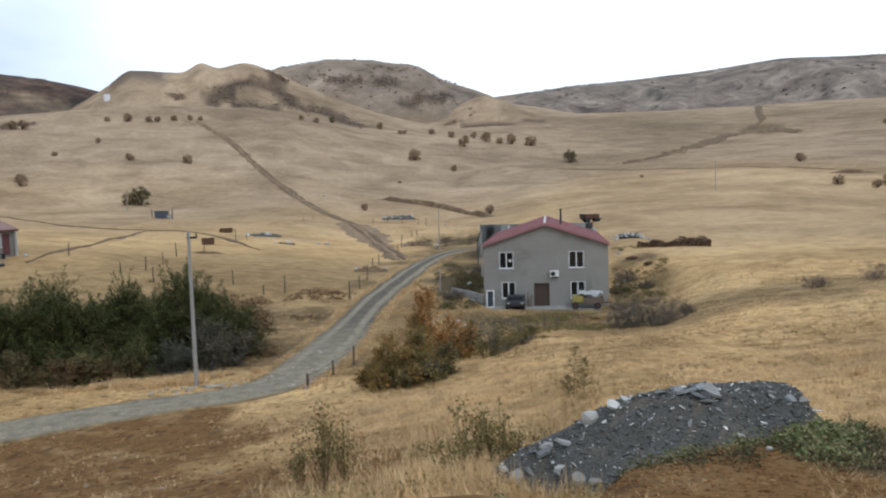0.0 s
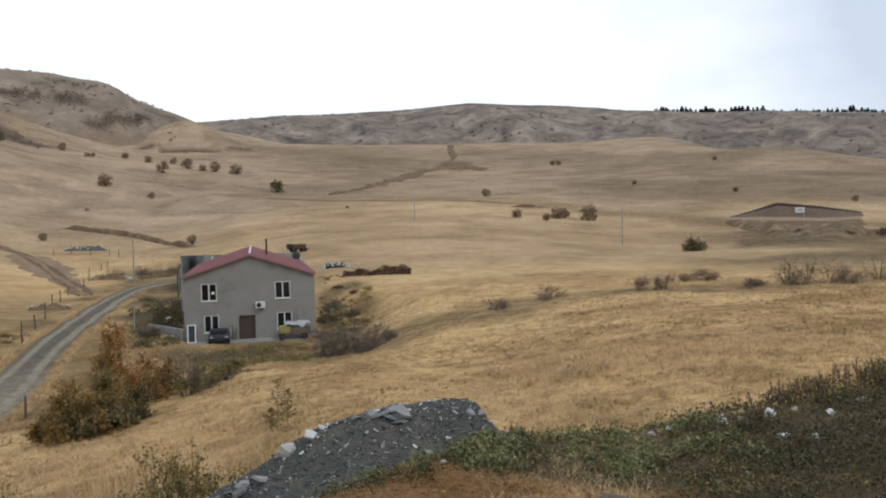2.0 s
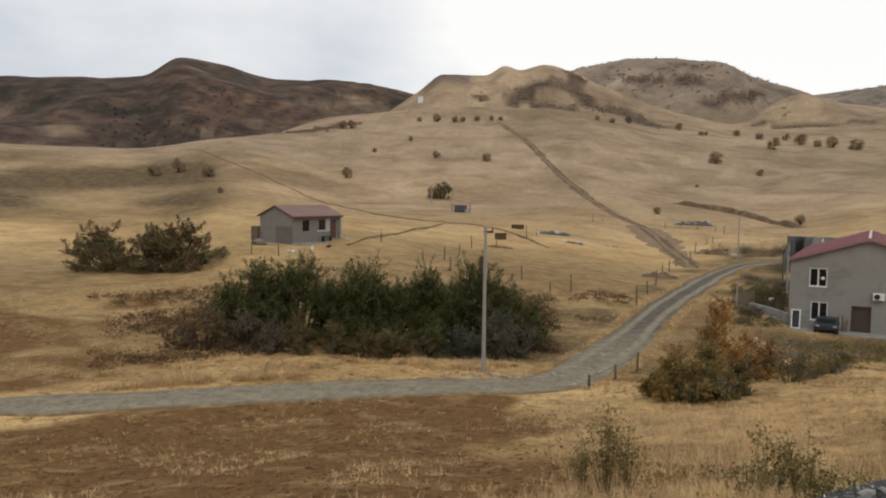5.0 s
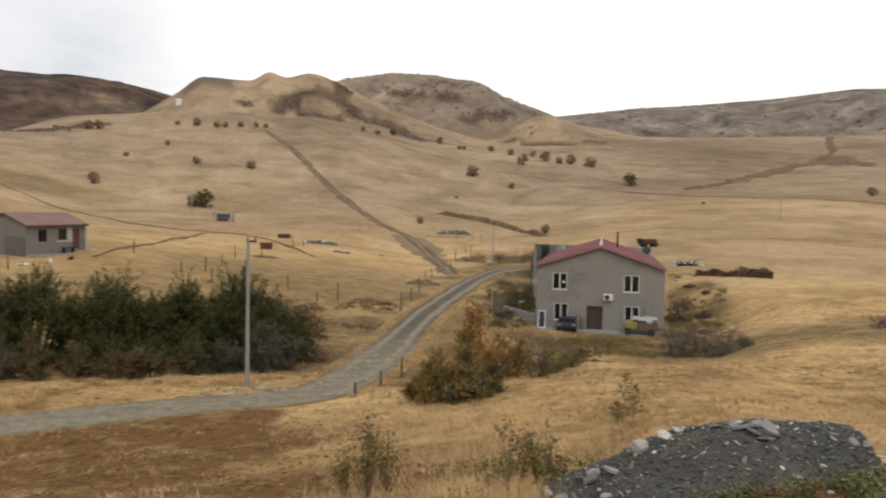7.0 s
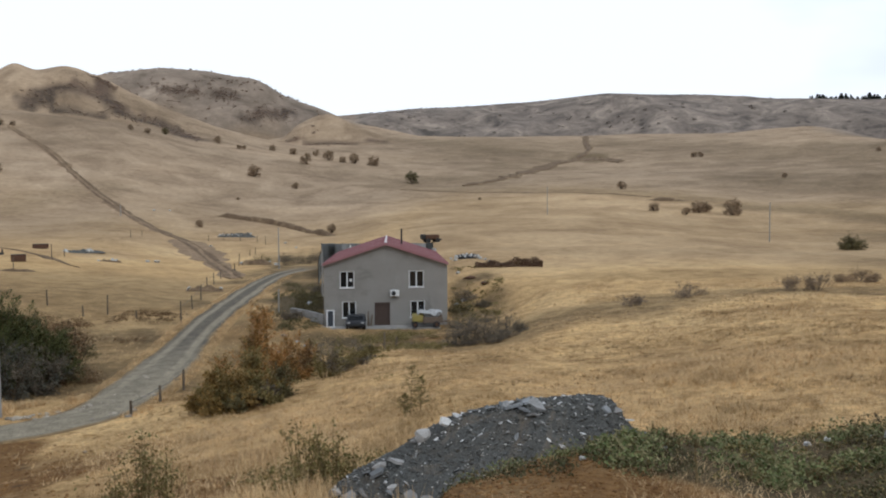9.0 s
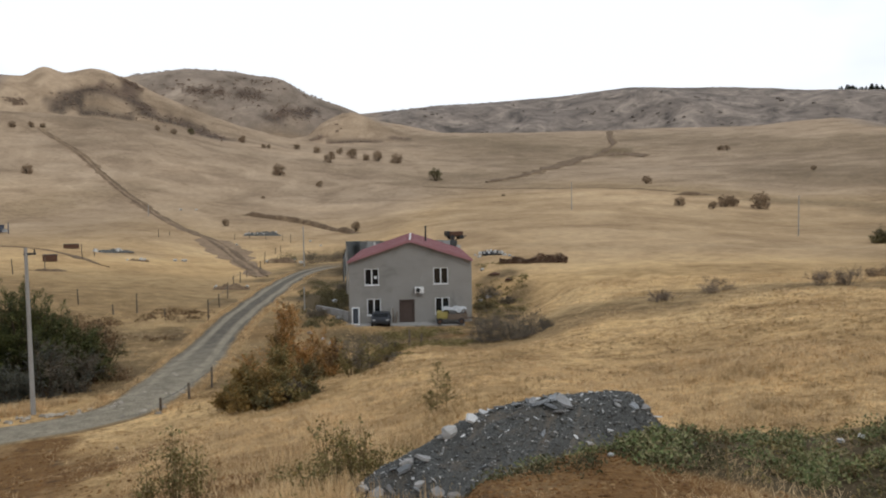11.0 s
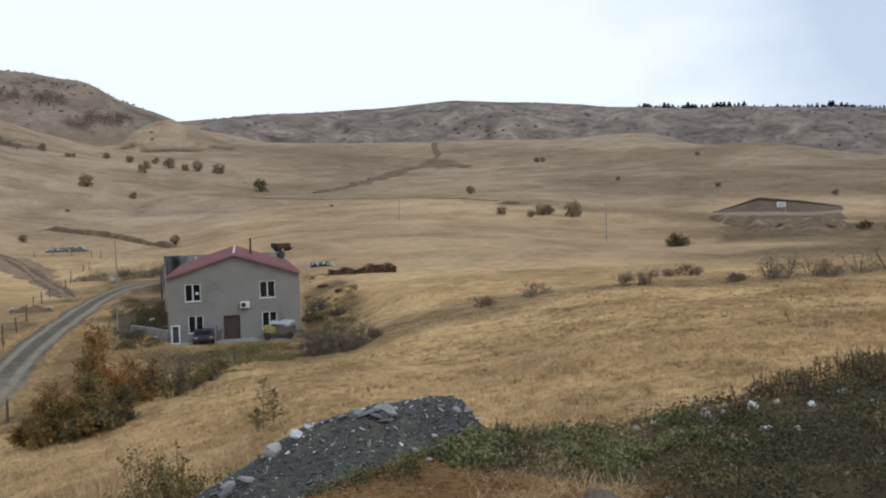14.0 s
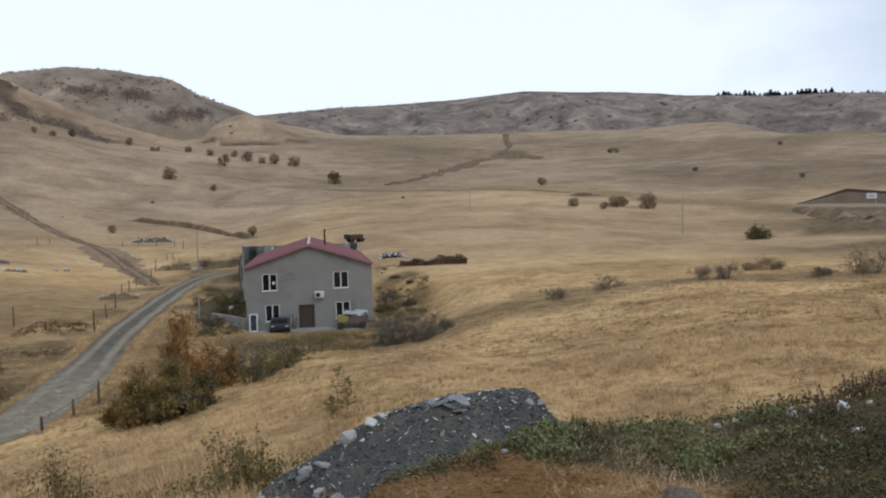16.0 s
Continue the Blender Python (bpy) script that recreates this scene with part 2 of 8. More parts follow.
def road_material():
    """Gravel with pale wheel tracks, a darker crown and earth creeping in from the verges."""
    m, n, l, b = nodes_of("gravel")
    pos = n.new("ShaderNodeNewGeometry").outputs["Position"]
    att = n.new("ShaderNodeAttribute")
    att.attribute_name = "wear"
    sep = n.new("ShaderNodeSeparateColor")
    l.new(att.outputs["Color"], sep.inputs["Color"])
    big, mid, tiny = noise_node(n, l, pos, 0.35, 5, 0.6, 0.5), noise_node(n, l, pos, 1.6, 5, 0.65), noise_node(n, l, pos, 11.0, 4, 0.7)
    stone = ramp(n, l, mid, [(0.3, (0.080, 0.068, 0.052)), (0.7, (0.170, 0.147, 0.113))])
    worn = ramp(n, l, mid, [(0.3, (0.18, 0.153, 0.110)), (0.7, (0.33, 0.285, 0.206))])

    def ragged(channel, lo, hi, amount):
        k = n.new("ShaderNodeMath")
        k.operation = "MULTIPLY_ADD"
        l.new(big, k.inputs[0])
        k.inputs[1].default_value = amount
        l.new(sep.outputs[channel], k.inputs[2])
        return ramp(n, l, k.outputs[0], [(lo + amount / 2, (0, 0, 0)), (hi + amount / 2, (1, 1, 1))])

    c = mix(n, l, ragged("Red", 0.25, 0.75, 0.4), stone, worn)
    c = mix(n, l, 0.6, c, mix(n, l, 1.0, c, ramp(n, l, tiny, [(0.3, (0.5, 0.5, 0.5)), (0.7, (1.5, 1.48, 1.42))]), "MULTIPLY"))
    earth = ramp(n, l, mid, [(0.3, (0.13, 0.085, 0.045)), (0.55, (0.24, 0.165, 0.085)), (0.75, (0.42, 0.30, 0.15))])
    c = mix(n, l, ragged("Green", 0.28, 0.72, 0.7), c, earth)
    l.new(c, b.inputs["Base Color"])
    b.inputs["Roughness"].default_value, b.inputs["Specular IOR Level"].default_value = 0.95, 0.12
    bumped(n, l, b, tiny, 0.6, 0.05)
    return m


M_ROAD = road_material()
M_TRACK = surface("turned_soil", (0.11, 0.072, 0.043), (0.20, 0.136, 0.082), 0.25, 2.5, 0.95, 0.4, 0.1, world_space=True, stain=(0.30, 0.21, 0.12))
M_WALL = surface("grey_render", (0.242, 0.230, 0.208), (0.335, 0.318, 0.288), 0.6, 22, 0.92, 0.25, 0.012, stain=(0.205, 0.195, 0.174))
M_ROOF = surface("red_metal_roof", (0.27, 0.122, 0.127), (0.375, 0.188, 0.192), 0.5, 9, 0.5, 0.1, 0.01)
M_ROOF_CAP = surface("pale_ridge_cap", (0.5, 0.45, 0.43), (0.62, 0.56, 0.54), 2, 20, 0.5, 0.1, 0.01)
M_WHITE = surface("white_plastic", (0.70, 0.70, 0.68), (0.82, 0.82, 0.80), 2, 30, 0.45, 0.05, 0.004)
M_GLASS, _n, _l, _b = nodes_of("window_glass")
_b.inputs["Base Color"].default_value, _b.inputs["Roughness"].default_value = (0.012, 0.013, 0.014, 1), 0.08
M_DOOR = surface("brown_door", (0.055, 0.036, 0.027), (0.09, 0.06, 0.046), 3, 30, 0.6, 0.1, 0.004)
M_DARK = surface("dark_metal", (0.02, 0.02, 0.021), (0.05, 0.05, 0.05), 3, 30, 0.55, 0.1, 0.004, metal=0.4)
M_RUST = surface("rusty_metal", (0.062, 0.034, 0.024), (0.15, 0.085, 0.055), 5, 40, 0.85, 0.2, 0.004)
M_CONCRETE = surface("concrete", (0.26, 0.25, 0.23), (0.38, 0.365, 0.335), 1.2, 25, 0.92, 0.3, 0.01, stain=(0.19, 0.175, 0.15))
M_POLE = surface("pole_concrete", (0.27, 0.255, 0.23), (0.38, 0.362, 0.33), 1.5, 30, 0.9, 0.2, 0.006)
M_WOOD = surface("weathered_wood", (0.085, 0.066, 0.05), (0.17, 0.135, 0.10), 4, 40, 0.9, 0.3, 0.01, vary=0.25)
M_BARK = surface("bark", (0.04, 0.03, 0.022), (0.095, 0.072, 0.052), 4, 40, 0.95, 0.3, 0.01)
M_TWIG = surface("grey_twig", (0.10, 0.085, 0.066), (0.18, 0.15, 0.115), 4, 40, 0.9, 0.2, 0.004)
M_STALK = surface("dry_stalk", (0.13, 0.095, 0.045), (0.24, 0.175, 0.085), 4, 40, 0.9, 0.2, 0.004)
M_SLATE = surface("grey_gravel_spoil", (0.062, 0.061, 0.055), (0.135, 0.134, 0.122), 1.6, 24, 0.9, 0.6, 0.03, world_space=True, stain=(0.165, 0.135, 0.10))
M_STONE = surface("grey_stone", (0.18, 0.176, 0.165), (0.37, 0.36, 0.34), 5, 30, 0.85, 0.3, 0.01, vary=0.35)
M_PALE = surface("pale_stone", (0.35, 0.335, 0.30), (0.57, 0.55, 0.50), 5, 30, 0.8, 0.3, 0.01, vary=0.2)
M_ROCK = surface("brown_boulder", (0.095, 0.073, 0.056), (0.20, 0.158, 0.122), 4, 30, 0.9, 0.4, 0.02)
M_CHIPS = island("spoil_chips", [(0.05, 0.050, 0.047), (0.10, 0.101, 0.094), (0.18, 0.18, 0.168), (0.11, 0.11, 0.102), (0.08, 0.079, 0.073), (0.13, 0.118, 0.098), (0.06, 0.06, 0.056), (0.27, 0.265, 0.245)], 0.85)
L_GREEN = island("dark_green_leaves", [(0.036, 0.046, 0.014), (0.064, 0.076, 0.022), (0.11, 0.115, 0.034), (0.05, 0.058, 0.019), (0.13, 0.115, 0.04)], 0.75)
L_TEAL = island("grey_green_leaves", [(0.055, 0.058, 0.043), (0.085, 0.086, 0.064), (0.12, 0.115, 0.088), (0.07, 0.07, 0.053)], 0.85)
L_DARKTUFT = island("dark_tuft_blades", [(0.13, 0.085, 0.04), (0.20, 0.132, 0.06), (0.16, 0.11, 0.055), (0.28, 0.19, 0.09)], 0.9)
L_OCHRE = island("ochre_leaves", [(0.22, 0.145, 0.046), (0.33, 0.21, 0.066), (0.19, 0.14, 0.048), (0.42, 0.26, 0.088)], 0.8)
L_OLIVE = island("olive_leaves", [(0.075, 0.07, 0.03), (0.12, 0.105, 0.045), (0.17, 0.135, 0.06), (0.10, 0.082, 0.04)], 0.7)
L_RUST = island("rusty_autumn_leaves", [(0.27, 0.125, 0.038), (0.42, 0.20, 0.058), (0.32, 0.17, 0.052), (0.22, 0.145, 0.048), (0.50, 0.28, 0.09)], 0.7)
L_BARE = island("bare_twigs", [(0.10, 0.082, 0.062), (0.155, 0.125, 0.09), (0.13, 0.11, 0.075), (0.085, 0.073, 0.052), (0.20, 0.155, 0.105)], 0.9)
L_FAR = island("scrub_leaves", [(0.23, 0.162, 0.102), (0.30, 0.205, 0.128), (0.245, 0.19, 0.115), (0.34, 0.235, 0.148)], 0.9)
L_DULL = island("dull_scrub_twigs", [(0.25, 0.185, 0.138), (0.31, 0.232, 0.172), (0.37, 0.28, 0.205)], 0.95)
L_PINE = island("pine_needles", [(0.014, 0.022, 0.014), (0.024, 0.034, 0.020), (0.032, 0.040, 0.026)], 0.7)
L_STRAW = island("dry_grass_blades", [(0.47, 0.315, 0.15), (0.63, 0.445, 0.23), (0.56, 0.388, 0.195), (0.74, 0.55, 0.31), (0.36, 0.24, 0.12)], 0.85)
L_WEED = island("low_weeds", [(0.09, 0.118, 0.04), (0.15, 0.18, 0.064), (0.22, 0.225, 0.095), (0.28, 0.235, 0.115), (0.12, 0.12, 0.055)], 0.75)
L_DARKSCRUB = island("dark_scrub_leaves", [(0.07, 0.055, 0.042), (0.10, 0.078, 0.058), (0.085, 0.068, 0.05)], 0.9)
L_BRUSHY = island("dull_brown_brush", [(0.16, 0.122, 0.086), (0.22, 0.168, 0.118), (0.27, 0.205, 0.145), (0.19, 0.148, 0.105)], 0.9)
L_GREY = island("grey_twigs", [(0.12, 0.10, 0.075), (0.175, 0.145, 0.108), (0.145, 0.126, 0.09), (0.215, 0.172, 0.122)], 0.9)
L_SOIL = island("soil_clods", [(0.12, 0.058, 0.021), (0.19, 0.097, 0.034), (0.25, 0.136, 0.05), (0.155, 0.08, 0.029), (0.33, 0.21, 0.095)], 0.95)
L_TUSSOCK = island("tussock_blades", [(0.35, 0.235, 0.108), (0.47, 0.325, 0.155), (0.29, 0.198, 0.095), (0.56, 0.40, 0.205), (0.23, 0.165, 0.08)], 0.9)
L_DOCK = island("dock_seed_heads", [(0.11, 0.073, 0.05), (0.17, 0.112, 0.075), (0.22, 0.15, 0.10), (0.13, 0.11, 0.065)], 0.9)
L_DIMRUST = island("dull_rusty_leaves", [(0.125, 0.074, 0.038), (0.19, 0.110, 0.052), (0.15, 0.10, 0.05), (0.10, 0.076, 0.04), (0.25, 0.148, 0.07)], 0.85)
M_PLATE = surface("slate_plate", (0.15, 0.155, 0.155), (0.27, 0.275, 0.27), 6, 35, 0.8, 0.3, 0.01, vary=0.3)
L_HERB = island("dusty_herb_leaves", [(0.10, 0.092, 0.032), (0.17, 0.145, 0.052), (0.24, 0.19, 0.075), (0.33, 0.235, 0.10)], 0.8)
L_DUSK = island("dusky_weeds", [(0.05, 0.054, 0.024), (0.085, 0.088, 0.038), (0.115, 0.10, 0.048), (0.17, 0.13, 0.07), (0.075, 0.06, 0.035)], 0.85)
M_DRYSTONE = surface("earthy_stone", (0.22, 0.16, 0.10), (0.40, 0.31, 0.21), 5, 30, 0.9, 0.3, 0.01, vary=0.25)
M_ROADSTONE = surface("warm_grey_stone", (0.25, 0.215, 0.165), (0.45, 0.39, 0.305), 5, 30, 0.88, 0.3, 0.01, vary=0.3)
L_HEATH = island("heath_tufts", [(0.17, 0.145, 0.12), (0.21, 0.178, 0.145), (0.25, 0.205, 0.165)], 0.95)
# ---- the lie of the land ----
# Bearings are degrees clockwise from +y, distances metres from the bank's brow at the origin.
def hash01(ix, iy, seed):
    h = (ix.astype(np.int64) * 374761393 + iy.astype(np.int64) * 668265263 + seed * 974711) & 0xFFFFFFFF
    h = ((h ^ (h >> 13)) * 1274126177) & 0xFFFFFFFF
    return ((h ^ (h >> 16)) & 0xFFFF) / 65535.0


def value_noise(x, y, seed=0):
    ix, iy = np.floor(x), np.floor(y)
    fx, fy = x - ix, y - iy
    fx, fy = fx * fx * (3 - 2 * fx), fy * fy * (3 - 2 * fy)
    a, b = hash01(ix, iy, seed), hash01(ix + 1, iy, seed)
    c, d = hash01(ix, iy + 1, seed), hash01(ix + 1, iy + 1, seed)
    return (a + (b - a) * fx) * (1 - fy) + (c + (d - c) * fx) * fy - 0.5


def fbm(x, y, size, octaves=4, seed=0):
    out, amp = 0.0, 1.0
    for k in range(octaves):
        s = size / 2 ** k
        out = out + amp * value_noise(x / s + 17.3 * k, y / s - 9.1 * k, seed + k)
        amp *= 0.5
    return out


def smooth(a, b, x):
    t = np.clip((x - a) / (b - a), 0, 1)
    return t * t * (3 - 2 * t)


def pchip(xs, ys, q):
    xs, ys = np.asarray(xs, float), np.asarray(ys, float)
    h, s = np.diff(xs), np.diff(ys) / np.diff(xs)
    m = np.zeros(len(xs))
    m[0], m[-1] = s[0], s[-1]
    for i in range(1, len(xs) - 1):
        if s[i - 1] * s[i] > 0:
            w1, w2 = 2 * h[i] + h[i - 1], h[i] + 2 * h[i - 1]
            m[i] = (w1 + w2) / (w1 / s[i - 1] + w2 / s[i])
    q = np.clip(q, xs[0], xs[-1])
    i = np.clip(np.searchsorted(xs, q) - 1, 0, len(xs) - 2)
    t = (q - xs[i]) / h[i]
    return ((2 * t ** 3 - 3 * t ** 2 + 1) * ys[i] + (t ** 3 - 2 * t ** 2 + t) * h[i] * m[i]
            + (-2 * t ** 3 + 3 * t ** 2) * ys[i + 1] + (t ** 3 - t ** 2) * h[i] * m[i + 1])


U_MAX, U_N = math.log(6000.0 + 6), 420
U_GRID = np.linspace(math.log(6.0), U_MAX, U_N)
BEARINGS, COLUMNS = [], []


def fall(bearing, *steps):
    """The land's profile along one bearing: pairs of distance and height."""
    ds, zs = [0.0] + [s[0] for s in steps] + [6000.0], [8.35] + [s[1] for s in steps] + [steps[-1][1]]
    BEARINGS.append(bearing)
    COLUMNS.append(pchip(np.log(np.array(ds) + 6), zs, U_GRID))


fall(-180, (30, 10), (120, 24), (400, 60), (900, 70))
fall(-110, (5, 8.2), (30, 7), (120, 16), (400, 50), (900, 60))
fall(-75, (4, 8.1), (9, 6.6), (20, 3.4), (34, 1.2), (60, 2), (120, 6), (300, 24), (500, 40))
fall(-45, (4, 8.1), (9, 6), (20, 2.7), (30, .9), (34, .5), (38, .5), (50, .2), (75, 1.2), (100, 1.7), (160, 5), (250, 15), (350, 30), (480, 30))
fall(-38, (4, 8.1), (9, 6), (20, 2.7), (30, .8), (34, .5), (38, .5), (55, .2), (80, 2.6), (100, 4.3), (160, 7.6), (250, 17.5), (380, 38), (500, 37))
fall(-30, (4, 8.1), (9, 6), (20, 2.8), (30, .8), (34, .5), (38, .5), (55, .1), (75, 2.5), (100, 4.3), (160, 5.5), (230, 8.8), (300, 22), (400, 48), (470, 58), (600, 56))
fall(-20, (4, 8.1), (9, 6), (20, 2.8), (30, .9), (36, .5), (40, .45), (55, 0), (80, 2), (110, 2.8), (160, 4.4), (230, 7.9), (300, 23.5), (380, 46), (430, 62), (600, 66))
fall(-12, (4, 8.1), (9, 6), (16, 4.0), (24, 2.2), (34, .6), (40, .3), (69, 0), (90, 1.0), (120, 1.6), (160, 2.8), (230, 8.8), (300, 22), (380, 44), (450, 60), (600, 66))
fall(-5, (4, 8.1), (9, 6.1), (16, 4.2), (24, 2.6), (34, 1.0), (46, .1), (69, 0), (110, -.1), (140, 0), (200, 3), (280, 12.8), (360, 30), (450, 48), (550, 62), (700, 68))
fall(2, (4, 8.1), (9, 6.2), (16, 4.4), (24, 2.9), (34, 1.6), (46, .5), (64, 0), (108, 0), (140, 0), (200, 3), (280, 11.4), (360, 26), (450, 41.5), (600, 62), (800, 80))
fall(8, (4.3, 8.0), (7, 6.5), (9, 6.0), (16, 4.6), (24, 3.3), (36, 2.1), (45, 1.2), (54, .4), (64, 0), (90, .4), (140, 3), (200, 6), (280, 13.4), (400, 30), (600, 64), (800, 86))
fall(14, (5.3, 8.0), (7.5, 6.7), (9.5, 6.1), (16, 5.0), (24, 4.0), (34, 2.8), (45, 1.4), (54, .5), (66, .5), (90, 1.9), (140, 5.1), (205, 8), (300, 15.4), (400, 28), (600, 64), (800, 86))
fall(22, (6, 7.98), (8, 6.9), (10, 6.3), (14, 5.6), (20, 4.7), (28, 3.6), (45, 2.6), (64, 2.3), (90, 2.6), (140, 5.1), (205, 9), (300, 16), (400, 28), (600, 61), (800, 86))
fall(30, (6.8, 7.95), (8.5, 7.1), (13, 5.8), (20, 4.9), (28, 4.3), (45, 3.3), (65, 3.1), (90, 3.3), (150, 4.8), (205, 7.5), (300, 16), (420, 31), (600, 61), (850, 86))
fall(38, (6, 7.95), (8, 7.75), (13, 5.9), (20, 5.3), (28, 5), (45, 4.2), (70, 3.7), (100, 3.2), (153, 3.7), (220, 6.7), (300, 14.5), (420, 31), (600, 62), (690, 76), (850, 74), (1000, 80))
fall(46, (6, 8.1), (8.5, 7.9), (14, 6.0), (20, 5.7), (28, 5.4), (45, 4.6), (70, 4), (110, 3.4), (160, 4.4), (230, 7.5), (300, 14.5), (420, 31), (560, 53), (700, 50), (1000, 60))
fall(56, (6, 8.3), (9, 8.35), (14, 6.6), (20, 6.1), (28, 5.8), (45, 5), (70, 4.4), (110, 4), (160, 4.4), (230, 6.5), (300, 13), (420, 26.8), (520, 37), (700, 34), (1000, 45))
fall(80, (6, 8.5), (9, 8.6), (14, 7), (28, 6.4), (70, 6), (160, 7), (300, 14), (600, 38))
fall(120, (30, 9), (120, 18), (400, 45), (900, 60))
fall(180, (30, 10), (120, 24), (400, 60), (900, 70))
A_GRID = np.arange(-180, 181, 1.0)
TABLE = np.stack([pchip(BEARINGS, [c[k] for c in COLUMNS], A_GRID) for k in range(U_N)], axis=1)


def hill(bearing, d, crest, far, front, back, power=2.0):
    """A range of hills at a distance, its crest given as pairs of bearing and rise per metre."""
    b, s = [c[0] for c in crest], [c[1] for c in crest]
    top = (10 + pchip(b, s, bearing) * far) * smooth(b[0] - 8, b[0], bearing) * (1 - smooth(b[-1], b[-1] + 8, bearing))
    off = np.where(d < far, (far - d) / front, (d - far) / back)
    return top * np.exp(-np.abs(off) ** power)


DARK = [(-60, .12), (-50, .13), (-44.1, .142), (-41.4, .1678), (-38.5, .162), (-34.7, .147), (-29.7, .146), (-24, .131), (-20, .10), (-15, .05)]
KNOBS = [(-27, .105), (-24, .141), (-22.2, .1625), (-19, .161), (-17.5, .1736), (-16.3, .168), (-14.5, .1739), (-12.5, .164), (-10, .145), (-5, .11), (0, .08)]
DOME = [(-16, .14), (-12.8, .164), (-10, .175), (-8, .1805), (-5.9, .1804), (-3.5, .174), (-1.7, .1686), (.3, .15), (3.7, .1302), (5, .12), (8, .11), (14, .08)]
MOUND = [(0, .09), (1.5, .114), (3.5, .126), (5.5, .113), (8, .092)]
PLATEAU = [(0, .11), (3, .124), (5.9, .1286), (9, .135), (13.2, .1388), (20, .144), (26.1, .1481), (30, .146), (34, .138), (38.5, .1282), (45, .12), (51.9, .1144), (56.2, .1042), (65, .09), (80, .08)]

# the gravel road's middle line: bearing, distance
ROAD = [(-62, 40), (-50, 36.5), (-40, 35.6), (-30, 35.7), (-22, 36.2), (-16.5, 36.8), (-13, 39), (-10.5, 44), (-8.2, 52), (-5.6, 69), (-3.2, 88), (-1.3, 108), (.3, 122), (2.6, 132), (6, 136)]


def line_of(points, step=0.5):
    """A smooth line on the plan through points of bearing and distance."""
    p = np.array([(d * math.sin(radians(b)), d * math.cos(radians(b))) for b, d in points])
    s = np.concatenate([[0], np.cumsum(np.linalg.norm(np.diff(p, axis=0), axis=1))])
    q = np.arange(0, s[-1], step)
    ext = np.vstack([2 * p[0] - p[1], p, 2 * p[-1] - p[-2]])
    i = np.clip(np.searchsorted(s, q, side="right") - 1, 0, len(p) - 2)
    t = ((q - s[i]) / (s[i + 1] - s[i]))[:, None]
    a, b, c, d = ext[i], ext[i + 1], ext[i + 2], ext[i + 3]
    return 0.5 * (2 * b + (c - a) * t + (2 * a - 5 * b + 4 * c - d) * t ** 2 + (3 * b - a - 3 * c + d) * t ** 3)


ROAD_LINE = line_of(ROAD, 1.0)


def off_line(x, y, line, reach):
    """Distance from a line on the plan, no further than reach is needed."""
    x, y = np.asarray(x, float), np.asarray(y, float)
    out = np.full(x.shape, 1e6)
    lo, hi = line.min(0) - reach, line.max(0) + reach
    near = np.nonzero((x > lo[0]) & (x < hi[0]) & (y > lo[1]) & (y < hi[1]))[0]
    for k in range(0, len(near), 20000):
        n = near[k:k + 20000]
        out[n] = np.sqrt(((x[n, None] - line[None, :, 0]) ** 2 + (y[n, None] - line[None, :, 1]) ** 2).min(1))
    return out


HOUSE_AT, HOUSE_TURN = (8.72, 63.4), -8.2
PADS = [(8.8 + 1.2, 63.4 + 8, 13, 0.0)]


def land(x, y, fine=True):
    """Height of the ground at places on the plan."""
    x, y = np.atleast_1d(np.asarray(x, float)), np.atleast_1d(np.asarray(y, float))
    d, b = np.hypot(x, y), np.degrees(np.arctan2(x, y))
    u = np.clip((np.log(d + 6) - U_GRID[0]) / (U_GRID[1] - U_GRID[0]), 0, U_N - 1.001)
    a = np.clip(b + 180, 0, 359.999)
    i, j = a.astype(int), u.astype(int)
    fa, fu = a - i, u - j
    z = (TABLE[i, j] * (1 - fu) + TABLE[i, j + 1] * fu) * (1 - fa) + (TABLE[i + 1, j] * (1 - fu) + TABLE[i + 1, j + 1] * fu) * fa
    rough = fbm(x, y, 130, 4, 3)
    gully = np.abs(fbm(x, y, 220, 4, 11))
    k = 5.0
    for crest, far, front, back, g in ((DARK, 950, 330, 700, 26), (KNOBS, 560, 110, 160, 8), (DOME, 820, 190, 300, 18), (MOUND, 640, 70, 90, 3), (PLATEAU, 1350, 360, 900, 30)):
        h = hill(b, d, crest, far, front, back)
        h = h + (rough * 0.5 - gully + 0.06) * g * smooth(0, 60, h) * (1 - np.exp(-((d - far) / (0.30 * front)) ** 2))
        z = np.maximum(z, h) + k * np.log1p(np.exp(-np.abs(h - z) / k)) * smooth(20, 60, h)
    z = z + rough * 3.0 * smooth(180, 420, d)
    for px, py, r, pz in PADS:
        w = 1 - smooth(r * 0.75, r * 1.25, np.hypot(x - px, y - py))
        z = z * (1 - w) + pz * w
    if fine:
        far_off = smooth(4, 12, d)
        z = z + fbm(x, y, 9, 3, 21) * 0.35 * smooth(8, 30, d) + fbm(x, y, 1.3, 3, 31) * (0.05 + 0.07 * far_off) * (1 - smooth(60, 120, d))
        near = off_line(x, y, ROAD_LINE, 6)
        w = 1 - smooth(1.6, 4.5, near)
        if w.max() > 0:
            bed = land(x, y, fine=False)
            z = z * (1 - w) + (bed + 0.03) * w
    return z


def ground_z(x, y):
    return float(land([x], [y])[0])

